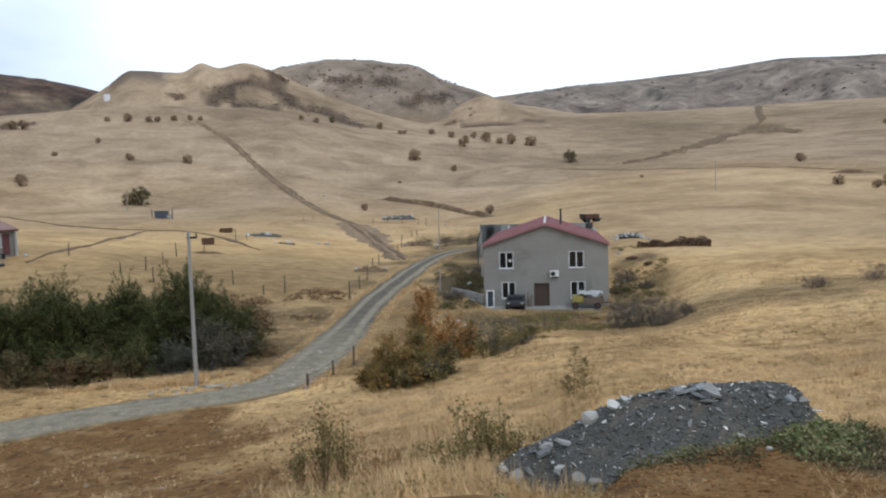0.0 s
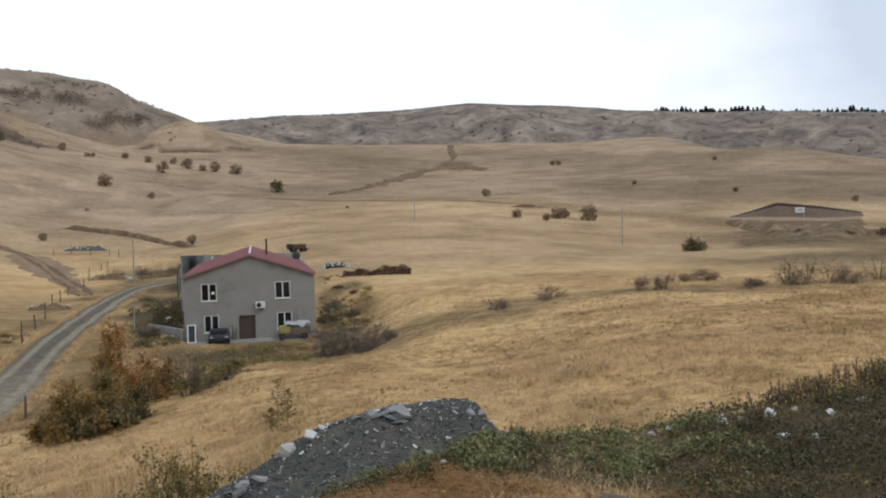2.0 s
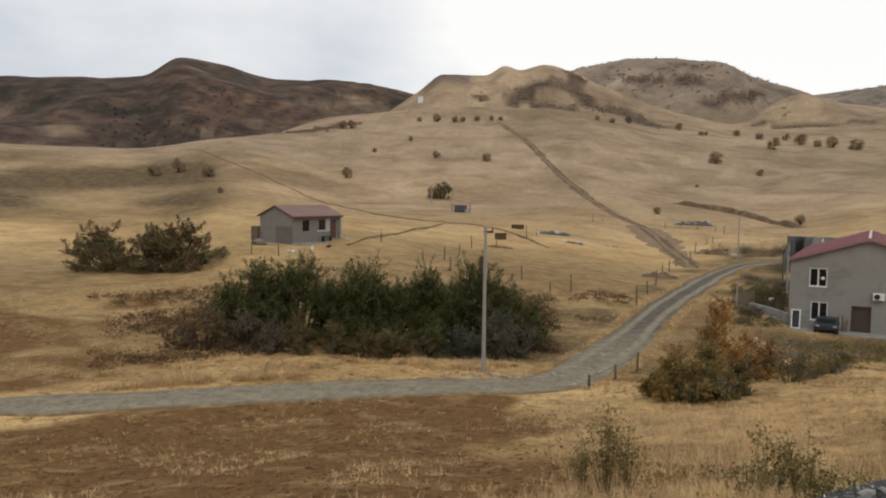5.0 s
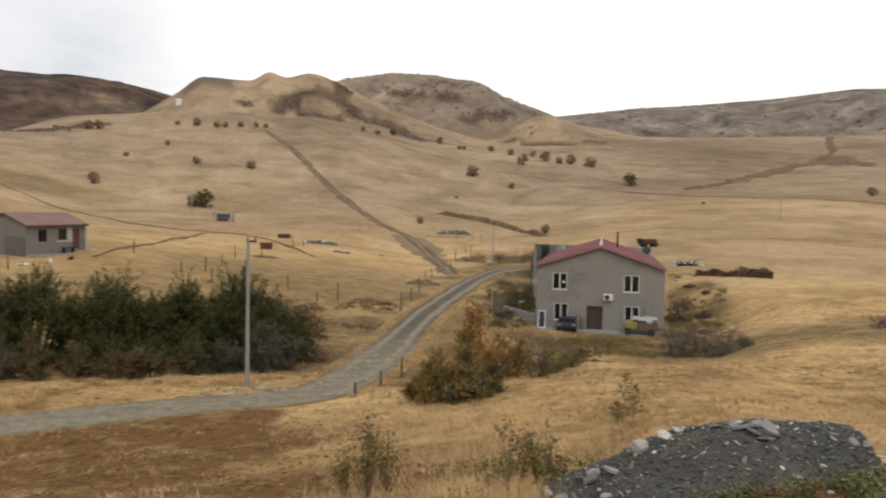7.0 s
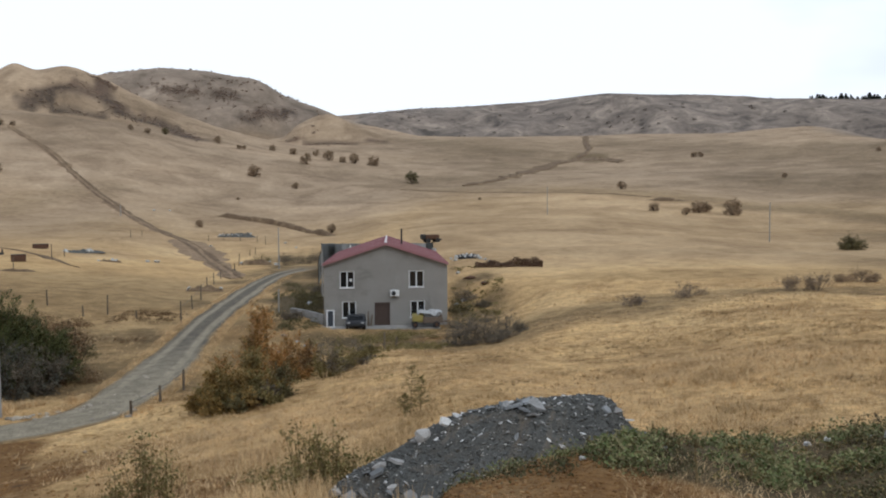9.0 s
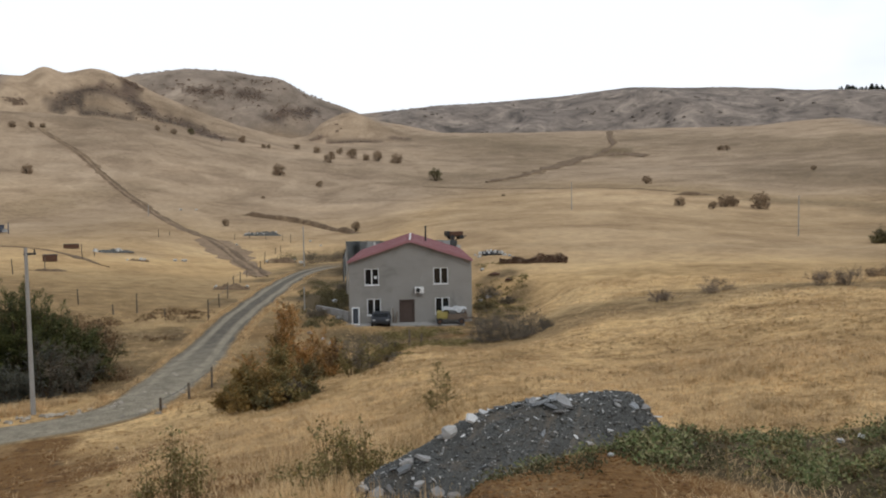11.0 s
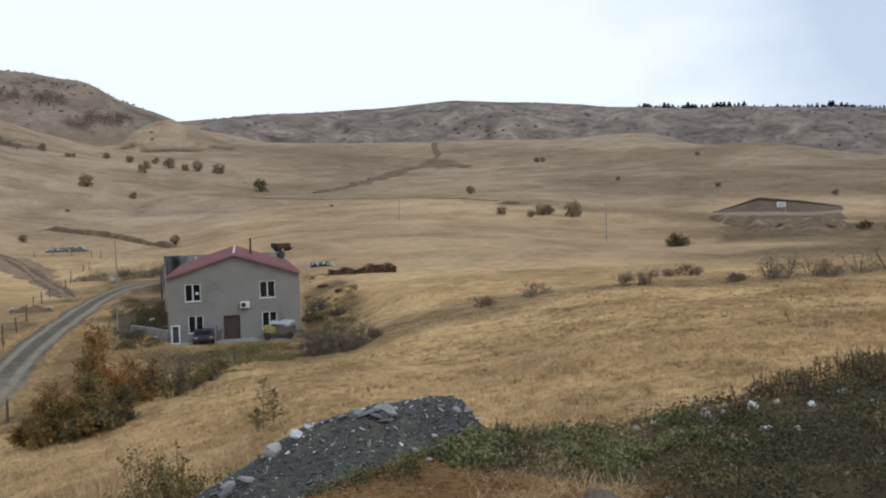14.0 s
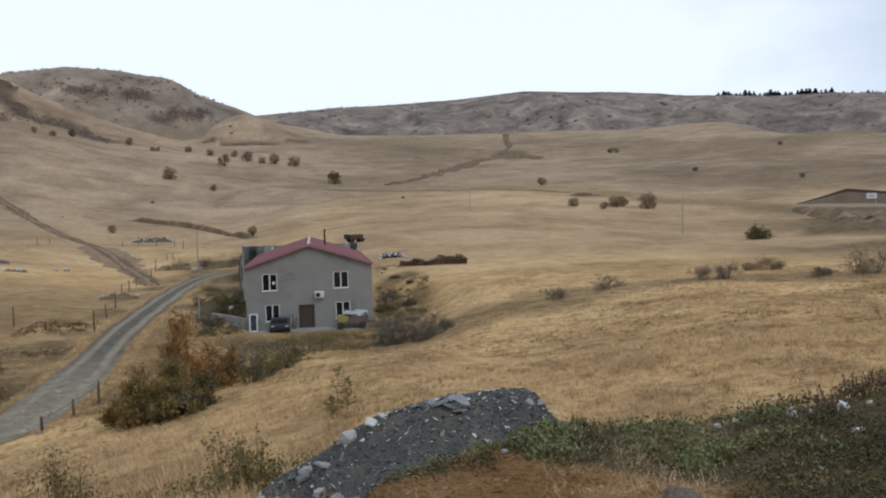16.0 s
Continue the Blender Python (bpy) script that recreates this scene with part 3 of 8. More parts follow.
# ---- ground: one sheet to the horizon ----
def grid_sheet(name, xs, ys, zs, material, wrap=False):
    """A quad mesh from 2D arrays."""
    n, m = xs.shape
    me = bpy.data.meshes.new(name)
    co = np.stack([xs, ys, zs], -1).reshape(-1, 3)
    i, j = np.meshgrid(np.arange(n if wrap else n - 1), np.arange(m - 1), indexing="ij")
    i2 = (i + 1) % n
    quads = np.stack([i * m + j, i * m + j + 1, i2 * m + j + 1, i2 * m + j], -1).reshape(-1, 4)
    me.vertices.add(len(co))
    me.vertices.foreach_set("co", co.ravel())
    me.loops.add(quads.size)
    me.loops.foreach_set("vertex_index", quads.ravel().astype(np.int32))
    me.polygons.add(len(quads))
    me.polygons.foreach_set("loop_start", np.arange(0, quads.size, 4, dtype=np.int32))
    me.polygons.foreach_set("use_smooth", np.ones(len(quads), bool))
    me.update(calc_edges=True)
    me.materials.append(material)
    return new(name, me)


# dark scrub that runs in lines over the knolls: bearing and distance, half width
SCRUB_LINES = [
    ([(-16.57, 496), (-16, 508), (-14.7, 512), (-12.75, 517), (-11.45, 511), (-10.36, 503), (-8.85, 504), (-7.6, 498), (-6.3, 470)], 8.0),
    ([(-16.3, 495), (-14, 488), (-11.9, 494), (-10.1, 497)], 4.0),
    ([(0.9, 606), (2.5, 594), (4.1, 590), (6, 598), (7.6, 610)], 5.0),
    ([(-33.6, 373), (-32.1, 378), (-30.1, 395), (-28.9, 396)], 5.0),
    ([(-7.9, 736), (-7.55, 738), (-7.2, 740)], 7.0),
    ([(-6.3, 731), (-6.1, 732), (-5.9, 734)], 5.5),
    ([(-4.6, 731), (-4.0, 732), (-3.5, 733)], 7.5),
    ([(-2.5, 704), (-1.6, 712), (-.3, 722), (.7, 738)], 10.0),
    ([(-12.6, 540), (-12.1, 538), (-11.6, 534)], 3.5),
    ([(-19.6, 505), (-18.9, 503)], 3.0),
    ([(34, 262), (36.5, 257), (38.8, 252), (41, 245), (43.3, 237)], 7.0),
]


# relief of shallow swales, put in only as darker turf colour: bearing and distance, half width, strength
SWALES = [
    ([(40, 415), (42.4, 403), (47.1, 367), (51.2, 343), (54, 308)], 9.0, 0.5),
    ([(48, 405), (50.2, 400), (56, 396), (60, 396)], 12.0, 0.5),
    ([(36.5, 520), (38, 515), (40, 525), (42.2, 450)], 24.0, 0.45),
    ([(8, 330), (14, 322), (21.6, 309), (27.7, 287), (31, 268)], 9.0, 0.42),
    ([(35, 255), (39.3, 248), (43.3, 226)], 9.0, 0.6),
    ([(-30, 210), (-24, 232), (-18, 255), (-12, 290)], 7.0, 0.3),
    ([(-44, 205), (-38, 240), (-33, 262)], 10.0, 0.5),
    ([(18, 118), (26, 112), (34, 118), (44, 125)], 5.0, 0.22),
    ([(24, 84), (32, 82), (40, 86), (50, 96)], 4.0, 0.25),
]


def pasture_masks(x, y):
    """Short grazed turf on the slopes, and heathland on the far heights, coloured with haze."""
    d, b = np.hypot(x, y), np.degrees(np.arctan2(x, y))
    n2 = fbm(x, y, 90, 4, 71)
    grazed = smooth(70, 320, d + n2 * 110 - 70 * smooth(5, 15, b))
    grazed = np.maximum(grazed, 0.55 * smooth(70, 130, d + n2 * 60) * smooth(3, 12, b))
    hazed_heath = smooth(800, 960, d + n2 * 150) * smooth(2, 8, b)
    hazed_heath = np.maximum(hazed_heath, smooth(610, 720, d + n2 * 90) * (1 - smooth(4, 9, b)) * smooth(-14.5, -11, b) * 0.62)
    hazed_heath = np.maximum(hazed_heath, smooth(36, 44, b) * smooth(560, 640, d + n2 * 60))
    left = (1 - smooth(-6, -1, b)) * smooth(42, 55, d) * (1 - smooth(85, 140, d))
    rough_turf = left * 0.55 * np.clip(0.85 + 1.3 * fbm(x, y, 24, 4, 81), 0.3, 1.0)
    stony = (1 - smooth(0.5, 1.3, np.hypot((b + 12.8) / 3.2, (d - 150) / 16) + n2 * 1.6)) * 0.3
    hazed_heath = np.maximum(hazed_heath, stony)
    cap = smooth(-24.5, -22.5, b) * (1 - smooth(-20.6, -18.8, b)) * smooth(498, 530, d + n2 * 40)
    hazed_heath = np.maximum(hazed_heath, cap * 0.75)
    edge = (1 - smooth(4, 10, off_line(x, y, ROAD_LINE, 10))) * smooth(38, 45, d) * smooth(-20, -14, b)
    rough_turf = np.maximum(rough_turf, edge * np.clip(0.6 + fbm(x, y, 6, 3, 82), 0, 0.9))
    gully = off_line(x, y, line_of([(15, 50), (20, 53), (26, 56), (31, 60), (38, 61), (45, 61), (52, 67), (60, 74)], 2.0), 16)
    rough_turf = np.maximum(rough_turf, (1 - smooth(1.5, 7, gully + 5 * fbm(x, y, 8, 3, 83))) * 0.6)
    front = smooth(2, 4.5, b) * (1 - smooth(12, 14, b)) * smooth(44, 49, d + n2 * 6) * (1 - smooth(62, 68, d))
    rough_turf = np.maximum(rough_turf, front * np.clip(0.34 + 1.2 * fbm(x, y, 5, 3, 86), 0.0, 0.8))
    # rough brown turf by the road, with the slope's shade put into its colour
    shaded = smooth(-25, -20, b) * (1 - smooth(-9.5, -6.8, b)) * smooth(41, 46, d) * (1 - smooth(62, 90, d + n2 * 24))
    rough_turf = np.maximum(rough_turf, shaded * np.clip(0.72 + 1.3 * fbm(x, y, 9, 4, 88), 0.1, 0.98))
    for pts, half, much in SWALES:
        dip = off_line(x, y, line_of(pts, 4.0), half * 3)
        rough_turf = np.maximum(rough_turf, (1 - smooth(half * 0.4, half * 1.9, dip + half * 1.2 * fbm(x, y, 30, 3, 89))) * much)
    old = smooth(285, 330, d + n2 * 30) * smooth(4, 12, b) * (1 - smooth(620, 720, d))
    rough_turf = np.maximum(rough_turf, old * np.clip(0.22 + 0.5 * fbm(x, y, 70, 4, 92), 0.05, 0.5))
    tip = smooth(43, 45, b) * (1 - smooth(54, 57, b)) * smooth(125, 150, d + n2 * 25) * (1 - smooth(205, 222, d))
    rough_turf = np.maximum(rough_turf, tip * np.clip(0.5 + 1.6 * fbm(x, y, 18, 4, 93), 0.05, 0.9))
    court = smooth(-2.6, -1.0, b + n2 * 2) * (1 - smooth(2.6, 3.6, b)) * smooth(104, 116, d) * (1 - smooth(150, 172, d + n2 * 20))
    rough_turf = np.maximum(rough_turf, court * np.clip(0.7 + 1.2 * fbm(x, y, 8, 3, 94), 0.2, 0.95))
    pit = 1 - smooth(0.55, 1.0, np.hypot((b - 23.3) / 2.1, (d - 505) / 42) + 0.5 * fbm(x, y, 25, 3, 90))
    rough_turf = np.maximum(rough_turf, pit * 0.85)
    flank = smooth(12.2, 13.2, b) * (1 - smooth(15.0, 18.0, b + n2 * 4)) * smooth(56, 64, d) * (1 - smooth(88, 112, d))
    rough_turf = np.maximum(rough_turf, flank * np.clip(0.35 + 2.0 * fbm(x, y, 4, 4, 91), 0.0, 0.9))
    # dull scrubby terraces, also darkened here to stand for lens falloff
    west = (1 - smooth(-41, -36, b)) * smooth(100, 140, d) * (1 - smooth(270, 330, d))
    rough_turf = np.maximum(rough_turf, west * np.clip(0.55 + 1.8 * fbm(x, y * 1.0, 35, 4, 87), 0, 0.95))
    right = smooth(36, 46, b) * smooth(75, 120, d) * (1 - smooth(240, 300, d))
    rough_turf = np.maximum(rough_turf, right * np.clip(0.35 + 1.6 * fbm(x, y, 30, 4, 84), 0, 0.8))
    return grazed, hazed_heath, rough_turf


def cover_masks(x, y):
    """Where the ground is bare soil, green growth or dark scrub."""
    d, b = np.hypot(x, y), np.degrees(np.arctan2(x, y))
    n1, n2 = fbm(x, y, 7, 4, 41), fbm(x, y, 60, 4, 51)
    soil = (1 - smooth(-21, -5, b + n1 * 26)) * smooth(5, 8, d) * (1 - smooth(33.5, 35.5, d + n1 * 2))
    soil = np.maximum(soil, (1 - smooth(6.2, 8.2, d + n1 * 2.0)) * 0.85)
    soil = np.maximum(soil, smooth(-11, -8, b) * (1 - smooth(2, 5, b)) * smooth(52, 60, d) * (1 - smooth(64, 72, d)) * 0.5)
    scarp = off_line(x, y, line_of([(3.5, 50), (6, 51), (8.5, 53), (11, 55), (13, 56.5)], 1.0), 8)
    soil = np.maximum(soil, (1 - smooth(0.6, 2.2, scarp + n1 * 1.5)) * 0.8)
    green = smooth(26, 36, b + n1 * 10) * np.maximum(smooth(5.3, 6.1, d + n1 * 1.2), smooth(40, 47, b)) * smooth(1, 2, d) * (1 - smooth(8.6, 10.5, d + n1 * 3)) * np.clip(0.75 + n1 * 0.9, 0, 1.0) * (1 - smooth(70, 95, b))
    yard = (1 - smooth(8, 17, np.hypot(x - 3.2, y - 60))) * 0.24
    green = np.maximum(green, np.clip(yard + n1, 0, 0.8) * (yard > 0.02))
    litter_bank = smooth(-1.2, 1.2, b + n1 * 2) * (1 - smooth(3.0, 4.4, b)) * smooth(58, 74, d + n1 * 10) * (1 - smooth(85, 125, d))
    green = np.maximum(green, litter_bank * np.clip(0.6 + n1 * 1.6, 0, 0.9))
    side = smooth(12.0, 13.4, b) * (1 - smooth(13.6, 16.5, b + n1 * 2)) * smooth(58, 70, d + n1 * 8) * (1 - smooth(75, 105, d + n1 * 15))
    green = np.maximum(green, side * np.clip(0.2 + n1 * 1.7, 0, 0.75))
    hummock = (1 - smooth(-39, -35, b + n1 * 6)) * smooth(38.5, 41, d) * (1 - smooth(62, 80, d))
    soil = np.maximum(soil, hummock * np.clip(0.72 + n1 * 1.5, 0, 0.95))
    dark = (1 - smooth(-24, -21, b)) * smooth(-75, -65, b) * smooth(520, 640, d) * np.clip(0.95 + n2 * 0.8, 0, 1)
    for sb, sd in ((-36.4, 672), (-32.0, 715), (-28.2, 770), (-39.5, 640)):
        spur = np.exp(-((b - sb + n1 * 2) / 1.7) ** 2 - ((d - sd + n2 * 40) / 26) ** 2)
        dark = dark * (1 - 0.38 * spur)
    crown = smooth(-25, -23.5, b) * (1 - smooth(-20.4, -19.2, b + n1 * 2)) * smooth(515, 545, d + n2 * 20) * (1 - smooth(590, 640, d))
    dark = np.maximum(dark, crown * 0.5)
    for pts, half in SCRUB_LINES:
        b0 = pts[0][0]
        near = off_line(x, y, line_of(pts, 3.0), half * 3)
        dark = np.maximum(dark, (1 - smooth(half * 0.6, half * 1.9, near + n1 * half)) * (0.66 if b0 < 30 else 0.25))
    return soil, green, dark


bearings = np.concatenate([np.arange(-180, -70, 4.0), np.arange(-70, -50, 0.5), np.arange(-50, 60, 0.17), np.arange(60, 76, 0.5), np.arange(76, 180, 4.0)])
radii = np.concatenate([[0.0], np.geomspace(0.8, 4900, 360)])
gb, gr = np.meshgrid(np.radians(bearings), radii, indexing="ij")
gx, gy = gr * np.sin(gb), gr * np.cos(gb)
gz = land(gx.ravel(), gy.ravel()).reshape(gx.shape)
ground = tagged(grid_sheet("ground", gx, gy, gz, M_GROUND, wrap=True), "rolling hillside of dry yellow grass and bare brown soil", "ground", kind="structure")
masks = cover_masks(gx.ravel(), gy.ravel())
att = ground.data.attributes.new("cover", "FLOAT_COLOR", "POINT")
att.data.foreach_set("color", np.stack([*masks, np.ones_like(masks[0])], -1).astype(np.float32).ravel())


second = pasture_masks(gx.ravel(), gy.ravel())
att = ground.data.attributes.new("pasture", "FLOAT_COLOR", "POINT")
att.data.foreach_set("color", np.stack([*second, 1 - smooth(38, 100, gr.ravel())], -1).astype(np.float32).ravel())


def strip(name, points, half, lift, material, step=1.0, across=7, crown=0.0, ragged=0.25, ruts=0.0, seed=1, flare=0.0):
    """A worn track laid on the ground along a line of bearings and distances."""
    line = line_of(points, step)
    tang = np.gradient(line, axis=0)
    tang /= np.linalg.norm(tang, axis=1)[:, None]
    side = np.stack([tang[:, 1], -tang[:, 0]], -1)
    k = np.linspace(-1, 1, across)
    wid = half * (1 + ragged * 2 * fbm(np.arange(len(line)) * step, np.zeros(len(line)) + seed * 31.7, 6.0, 3, seed))
    idx = np.arange(len(line))
    wid = wid * (1 + flare * smooth(0.80, 1.0, idx / len(line)))
    wid = wid * (0.12 + 0.88 * smooth(0, 9 / step, np.minimum(idx, len(line) - 1 - idx)))
    px = line[:, None, 0] + side[:, None, 0] * k[None] * wid[:, None]
    py = line[:, None, 1] + side[:, None, 1] * k[None] * wid[:, None]
    pz = land(px.ravel(), py.ravel()).reshape(px.shape) + lift * (1 - 0.95 * np.abs(k[None]) ** 6) + crown * (1 - k[None] ** 2)
    pz = pz - ruts * np.exp(-((np.abs(k[None]) - 0.5) / 0.16) ** 2) - lift * 1.6 * (np.abs(k[None]) > 0.99)
    ob = grid_sheet(name, px, py, pz, material)
    tread = np.exp(-((np.abs(k) - 0.46) / 0.2) ** 2)[None] * np.ones((len(line), 1))
    flat_part = (1 - smooth(0.25, 0.5, idx / len(line)))[:, None] * 0.7      # the level stretch is coloured paler all over, for how it faces the light
    verge = np.abs(k)[None] ** 4 * np.ones((len(line), 1)) + 0.75 * smooth(0.80, 1.0, idx / len(line))[:, None] + 0.14 * (np.abs(k)[None] < 0.15)
    wear = np.stack([np.maximum(tread, flat_part), verge, 0 * tread, 0 * tread + 1], -1)
    ob.data.attributes.new("wear", "FLOAT_COLOR", "POINT").data.foreach_set("color", wear.astype(np.float32).ravel())
    return ob


road = tagged(strip("road", ROAD, 1.95, 0.07, M_ROAD, 0.5, 21, crown=0.05, ragged=0.16, ruts=0.07, flare=1.1), "narrow grey gravel road with worn wheel tracks", "road", kind="structure")
# ---- building helpers ----
def spot(b, d):
    """Bearing and distance to a place on the plan."""
    return d * math.sin(radians(b)), d * math.cos(radians(b))


def thing(name, at, turn=0.0, label="", category="", group="", z=None, scale=1.0):
    """An Empty that stands on the ground and carries its parts."""
    e = new(name)
    e.empty_display_size = 0.2
    e.matrix_basis = pose(at[0], at[1], ground_z(*at) if z is None else z, 0, 0, turn)
    if scale != 1.0:
        e.scale = (scale,) * 3
    return tagged(e, label, category, group)


def part(name, bm, material, parent, label="", smooth_faces=False):
    """Link a bmesh as one mesh object under a thing or a part."""
    me = bpy.data.meshes.new(name)
    bm.normal_update()
    bm.to_mesh(me)
    bm.free()
    me.materials.append(material)
    if smooth_faces:
        me.polygons.foreach_set("use_smooth", np.ones(len(me.polygons), bool))
    ob = new(name, me)
    ob.parent = parent
    return tagged(ob, label) if label else ob


def again(ob, m):
    """Another part on the same mesh, moved."""
    o = new(ob.name.split(".")[0], ob.data)
    o.parent = ob.parent
    o.matrix_basis = m
    if "label" in ob:
        o["label"] = ob["label"]
    return o


def box(bm, x0, x1, y0, y1, z0, z1, bevel=0.0):
    r = bmesh.ops.create_cube(bm, size=1.0, matrix=Matrix.LocRotScale(((x0 + x1) / 2, (y0 + y1) / 2, (z0 + z1) / 2), None, (x1 - x0, y1 - y0, z1 - z0)))
    if bevel:
        edges = list({e for v in r["verts"] for e in v.link_edges})
        bmesh.ops.bevel(bm, geom=edges, offset=bevel, segments=2, affect="EDGES", profile=0.6)
    return bm


def boxed(*args, bevel=0.0):
    return box(bmesh.new(), *args, bevel=bevel)


def tube(bm, a, b, ra, rb, sides=8, caps=True):
    a, b = Vector(a), Vector(b)
    q = (b - a).to_track_quat("Z", "Y").to_matrix().to_4x4()
    bmesh.ops.create_cone(bm, cap_ends=caps, segments=sides, radius1=ra, radius2=rb, depth=(b - a).length, matrix=Matrix.Translation((a + b) / 2) @ q)
    return bm


def prism(bm, outline, y0, y1):
    """An outline in x and z drawn out along y."""
    front = [bm.verts.new((x, y0, z)) for x, z in outline]
    rear = [bm.verts.new((x, y1, z)) for x, z in outline]
    bm.faces.new(front)
    bm.faces.new(rear[::-1])
    for i in range(len(outline)):
        j = (i + 1) % len(outline)
        bm.faces.new((front[i], rear[i], rear[j], front[j]))
    bmesh.ops.recalc_face_normals(bm, faces=bm.faces[:])
    return bm


def lump(rng, sx, sy, sz, cuts=1, rough=0.22):
    """An irregular stone."""
    bm = bmesh.new()
    bmesh.ops.create_icosphere(bm, subdivisions=cuts, radius=0.5)
    ph = rng.uniform(0, 100)
    for v in bm.verts:
        k = 1 + rough * 2 * noise.noise(v.co * 2.2 + Vector((ph, ph, 0))) + rng.uniform(-rough, rough) * 0.5
        v.co = Vector((v.co.x * sx * k, v.co.y * sy * k, v.co.z * sz * k))
    return bm


def soup(name, verts, faces, material, parent=None):
    """A mesh from arrays of triangles or quads."""
    me = bpy.data.meshes.new(name)
    verts, faces = np.asarray(verts, np.float32), np.asarray(faces, np.int32)
    me.vertices.add(len(verts))
    me.vertices.foreach_set("co", verts.ravel())
    me.loops.add(faces.size)
    me.loops.foreach_set("vertex_index", faces.ravel())
    me.polygons.add(len(faces))
    me.polygons.foreach_set("loop_start", np.arange(0, faces.size, faces.shape[1], dtype=np.int32))
    me.update(calc_edges=True)
    me.materials.append(material)
    ob = new(name, me)
    ob.parent = parent
    return ob


def leaf_quads(centres, sizes, rng, droop=0.0, narrow=0.5):
    """A small folded leaf, two triangles, at each centre, turned at random."""
    n = len(centres)
    a = rng.normal(size=(n, 3))
    a /= np.linalg.norm(a, axis=1)[:, None]
    a[:, 2] -= droop
    c = np.cross(a, rng.normal(size=(n, 3)))
    c /= np.linalg.norm(c, axis=1)[:, None] + 1e-9
    s = np.asarray(sizes)[:, None]
    v = np.stack([centres - a * s, centres + c * s * narrow, centres + a * s, centres - c * s * narrow], 1)
    return v.reshape(-1, 3), np.arange(4 * n).reshape(n, 4)


def bush_meshes(rng, width, height, leaves, size, limbs=9, ragged=0.35, hollow=0.55, top=1.0, lift=0.12, clumps=16):
    """Limbs, and leaves in clumps round their ends; gives a bmesh and leaf arrays."""
    bm = bmesh.new()
    ends = []
    for k in range(limbs):
        ang, out = rng.uniform(0, 6.283), rng.uniform(0.15, 0.46)
        e = np.array([math.cos(ang) * out * width, math.sin(ang) * out * width, height * rng.uniform(0.55, 0.92) * (1 - 0.5 * out)])
        mid = e * np.array([0.45, 0.45, 0.5]) + rng.normal(size=3) * 0.04 * width
        r = 0.012 * height + 0.012
        tube(bm, (rng.normal() * 0.03 * width, rng.normal() * 0.03 * width, -0.15), mid, r * 1.5, r, 5, False)
        tube(bm, mid, e, r, r * 0.35, 4, False)
        ends.append(e)
    cs = []
    for k in range(clumps):
        ang, out = rng.uniform(0, 6.283), math.sqrt(rng.uniform(0, 1)) * 0.44
        z = height * (lift + (0.98 - lift) * rng.uniform(0, 1) ** 0.7 * math.sqrt(max(0.02, 1 - (out / 0.5) ** 2)) * top)
        cs.append([math.cos(ang) * out * width, math.sin(ang) * out * width, z, rng.uniform(0.10, 0.22) * min(width, height) * (1 + ragged * rng.normal())])
    cs += [[*e, 0.15 * min(width, height)] for e in ends]
    cs = np.array(cs)
    pick = rng.integers(0, len(cs), leaves)
    d = rng.normal(size=(leaves, 3))
    d /= np.linalg.norm(d, axis=1)[:, None]
    rad = np.abs(cs[pick, 3])[:, None] * rng.uniform(hollow, 1.15, (leaves, 1))
    p = cs[pick, :3] + d * rad * np.array([1.1, 1.1, 0.85])
    p[:, 2] = np.maximum(p[:, 2], 0.03 * height)
    v, f = leaf_quads(p, size * rng.uniform(0.6, 1.4, leaves), rng)
    return bm, v, f


def bush(name, at, width, height, leaves, size, material, label, category="bush", group="", seed=0, turn=0.0, **kw):
    rng = np.random.default_rng(seed + 1000)
    e = thing(name, at, turn, label, category, group)
    bm, v, f = bush_meshes(rng, width, height, leaves, size, **kw)
    part("stem", bm, M_BARK, e)
    soup("crown", v, f, material, e)
    return e

# ---- the two-storey house ----
HW, HD, HE, HR = 5.35, 17.5, 5.38, 7.12   # half width, depth, eaves, ridge


def window(parent, x, z, w, h, y=0.0, sash=2):
    """A white framed window set in the wall's opening."""
    f, t = 0.07, 0.05
    bm = bmesh.new()
    box(bm, x - w / 2, x - w / 2 + f, y - 0.03, y + 0.08, z, z + h)
    box(bm, x + w / 2 - f, x + w / 2, y - 0.03, y + 0.08, z, z + h)
    box(bm, x - w / 2 + f, x + w / 2 - f, y - 0.03, y + 0.08, z, z + f)
    box(bm, x - w / 2 + f, x + w / 2 - f, y - 0.03, y + 0.08, z + h - f, z + h)
    for k in range(1, sash):
        c = x - w / 2 + w * k / sash
        box(bm, c - t, c + t, y - 0.025, y + 0.075, z + f, z + h - f)
    win = part("window", bm, M_WHITE, parent, "white plastic window frame")
    part("sill", boxed(x - w / 2 - 0.06, x + w / 2 + 0.06, y - 0.12, y - 0.032, z - 0.05, z - 0.004, bevel=0.008), M_WHITE, win)
    for k in range(sash):
        a = x - w / 2 + f + (w - 2 * f) * k / sash + (t if k else 0)
        c = x - w / 2 + f + (w - 2 * f) * (k + 1) / sash - (t if k < sash - 1 else 0)
        part("pane", boxed(a, c, y + 0.02, y + 0.035, z + f, z + h - f), M_GLASS, win)
    return win


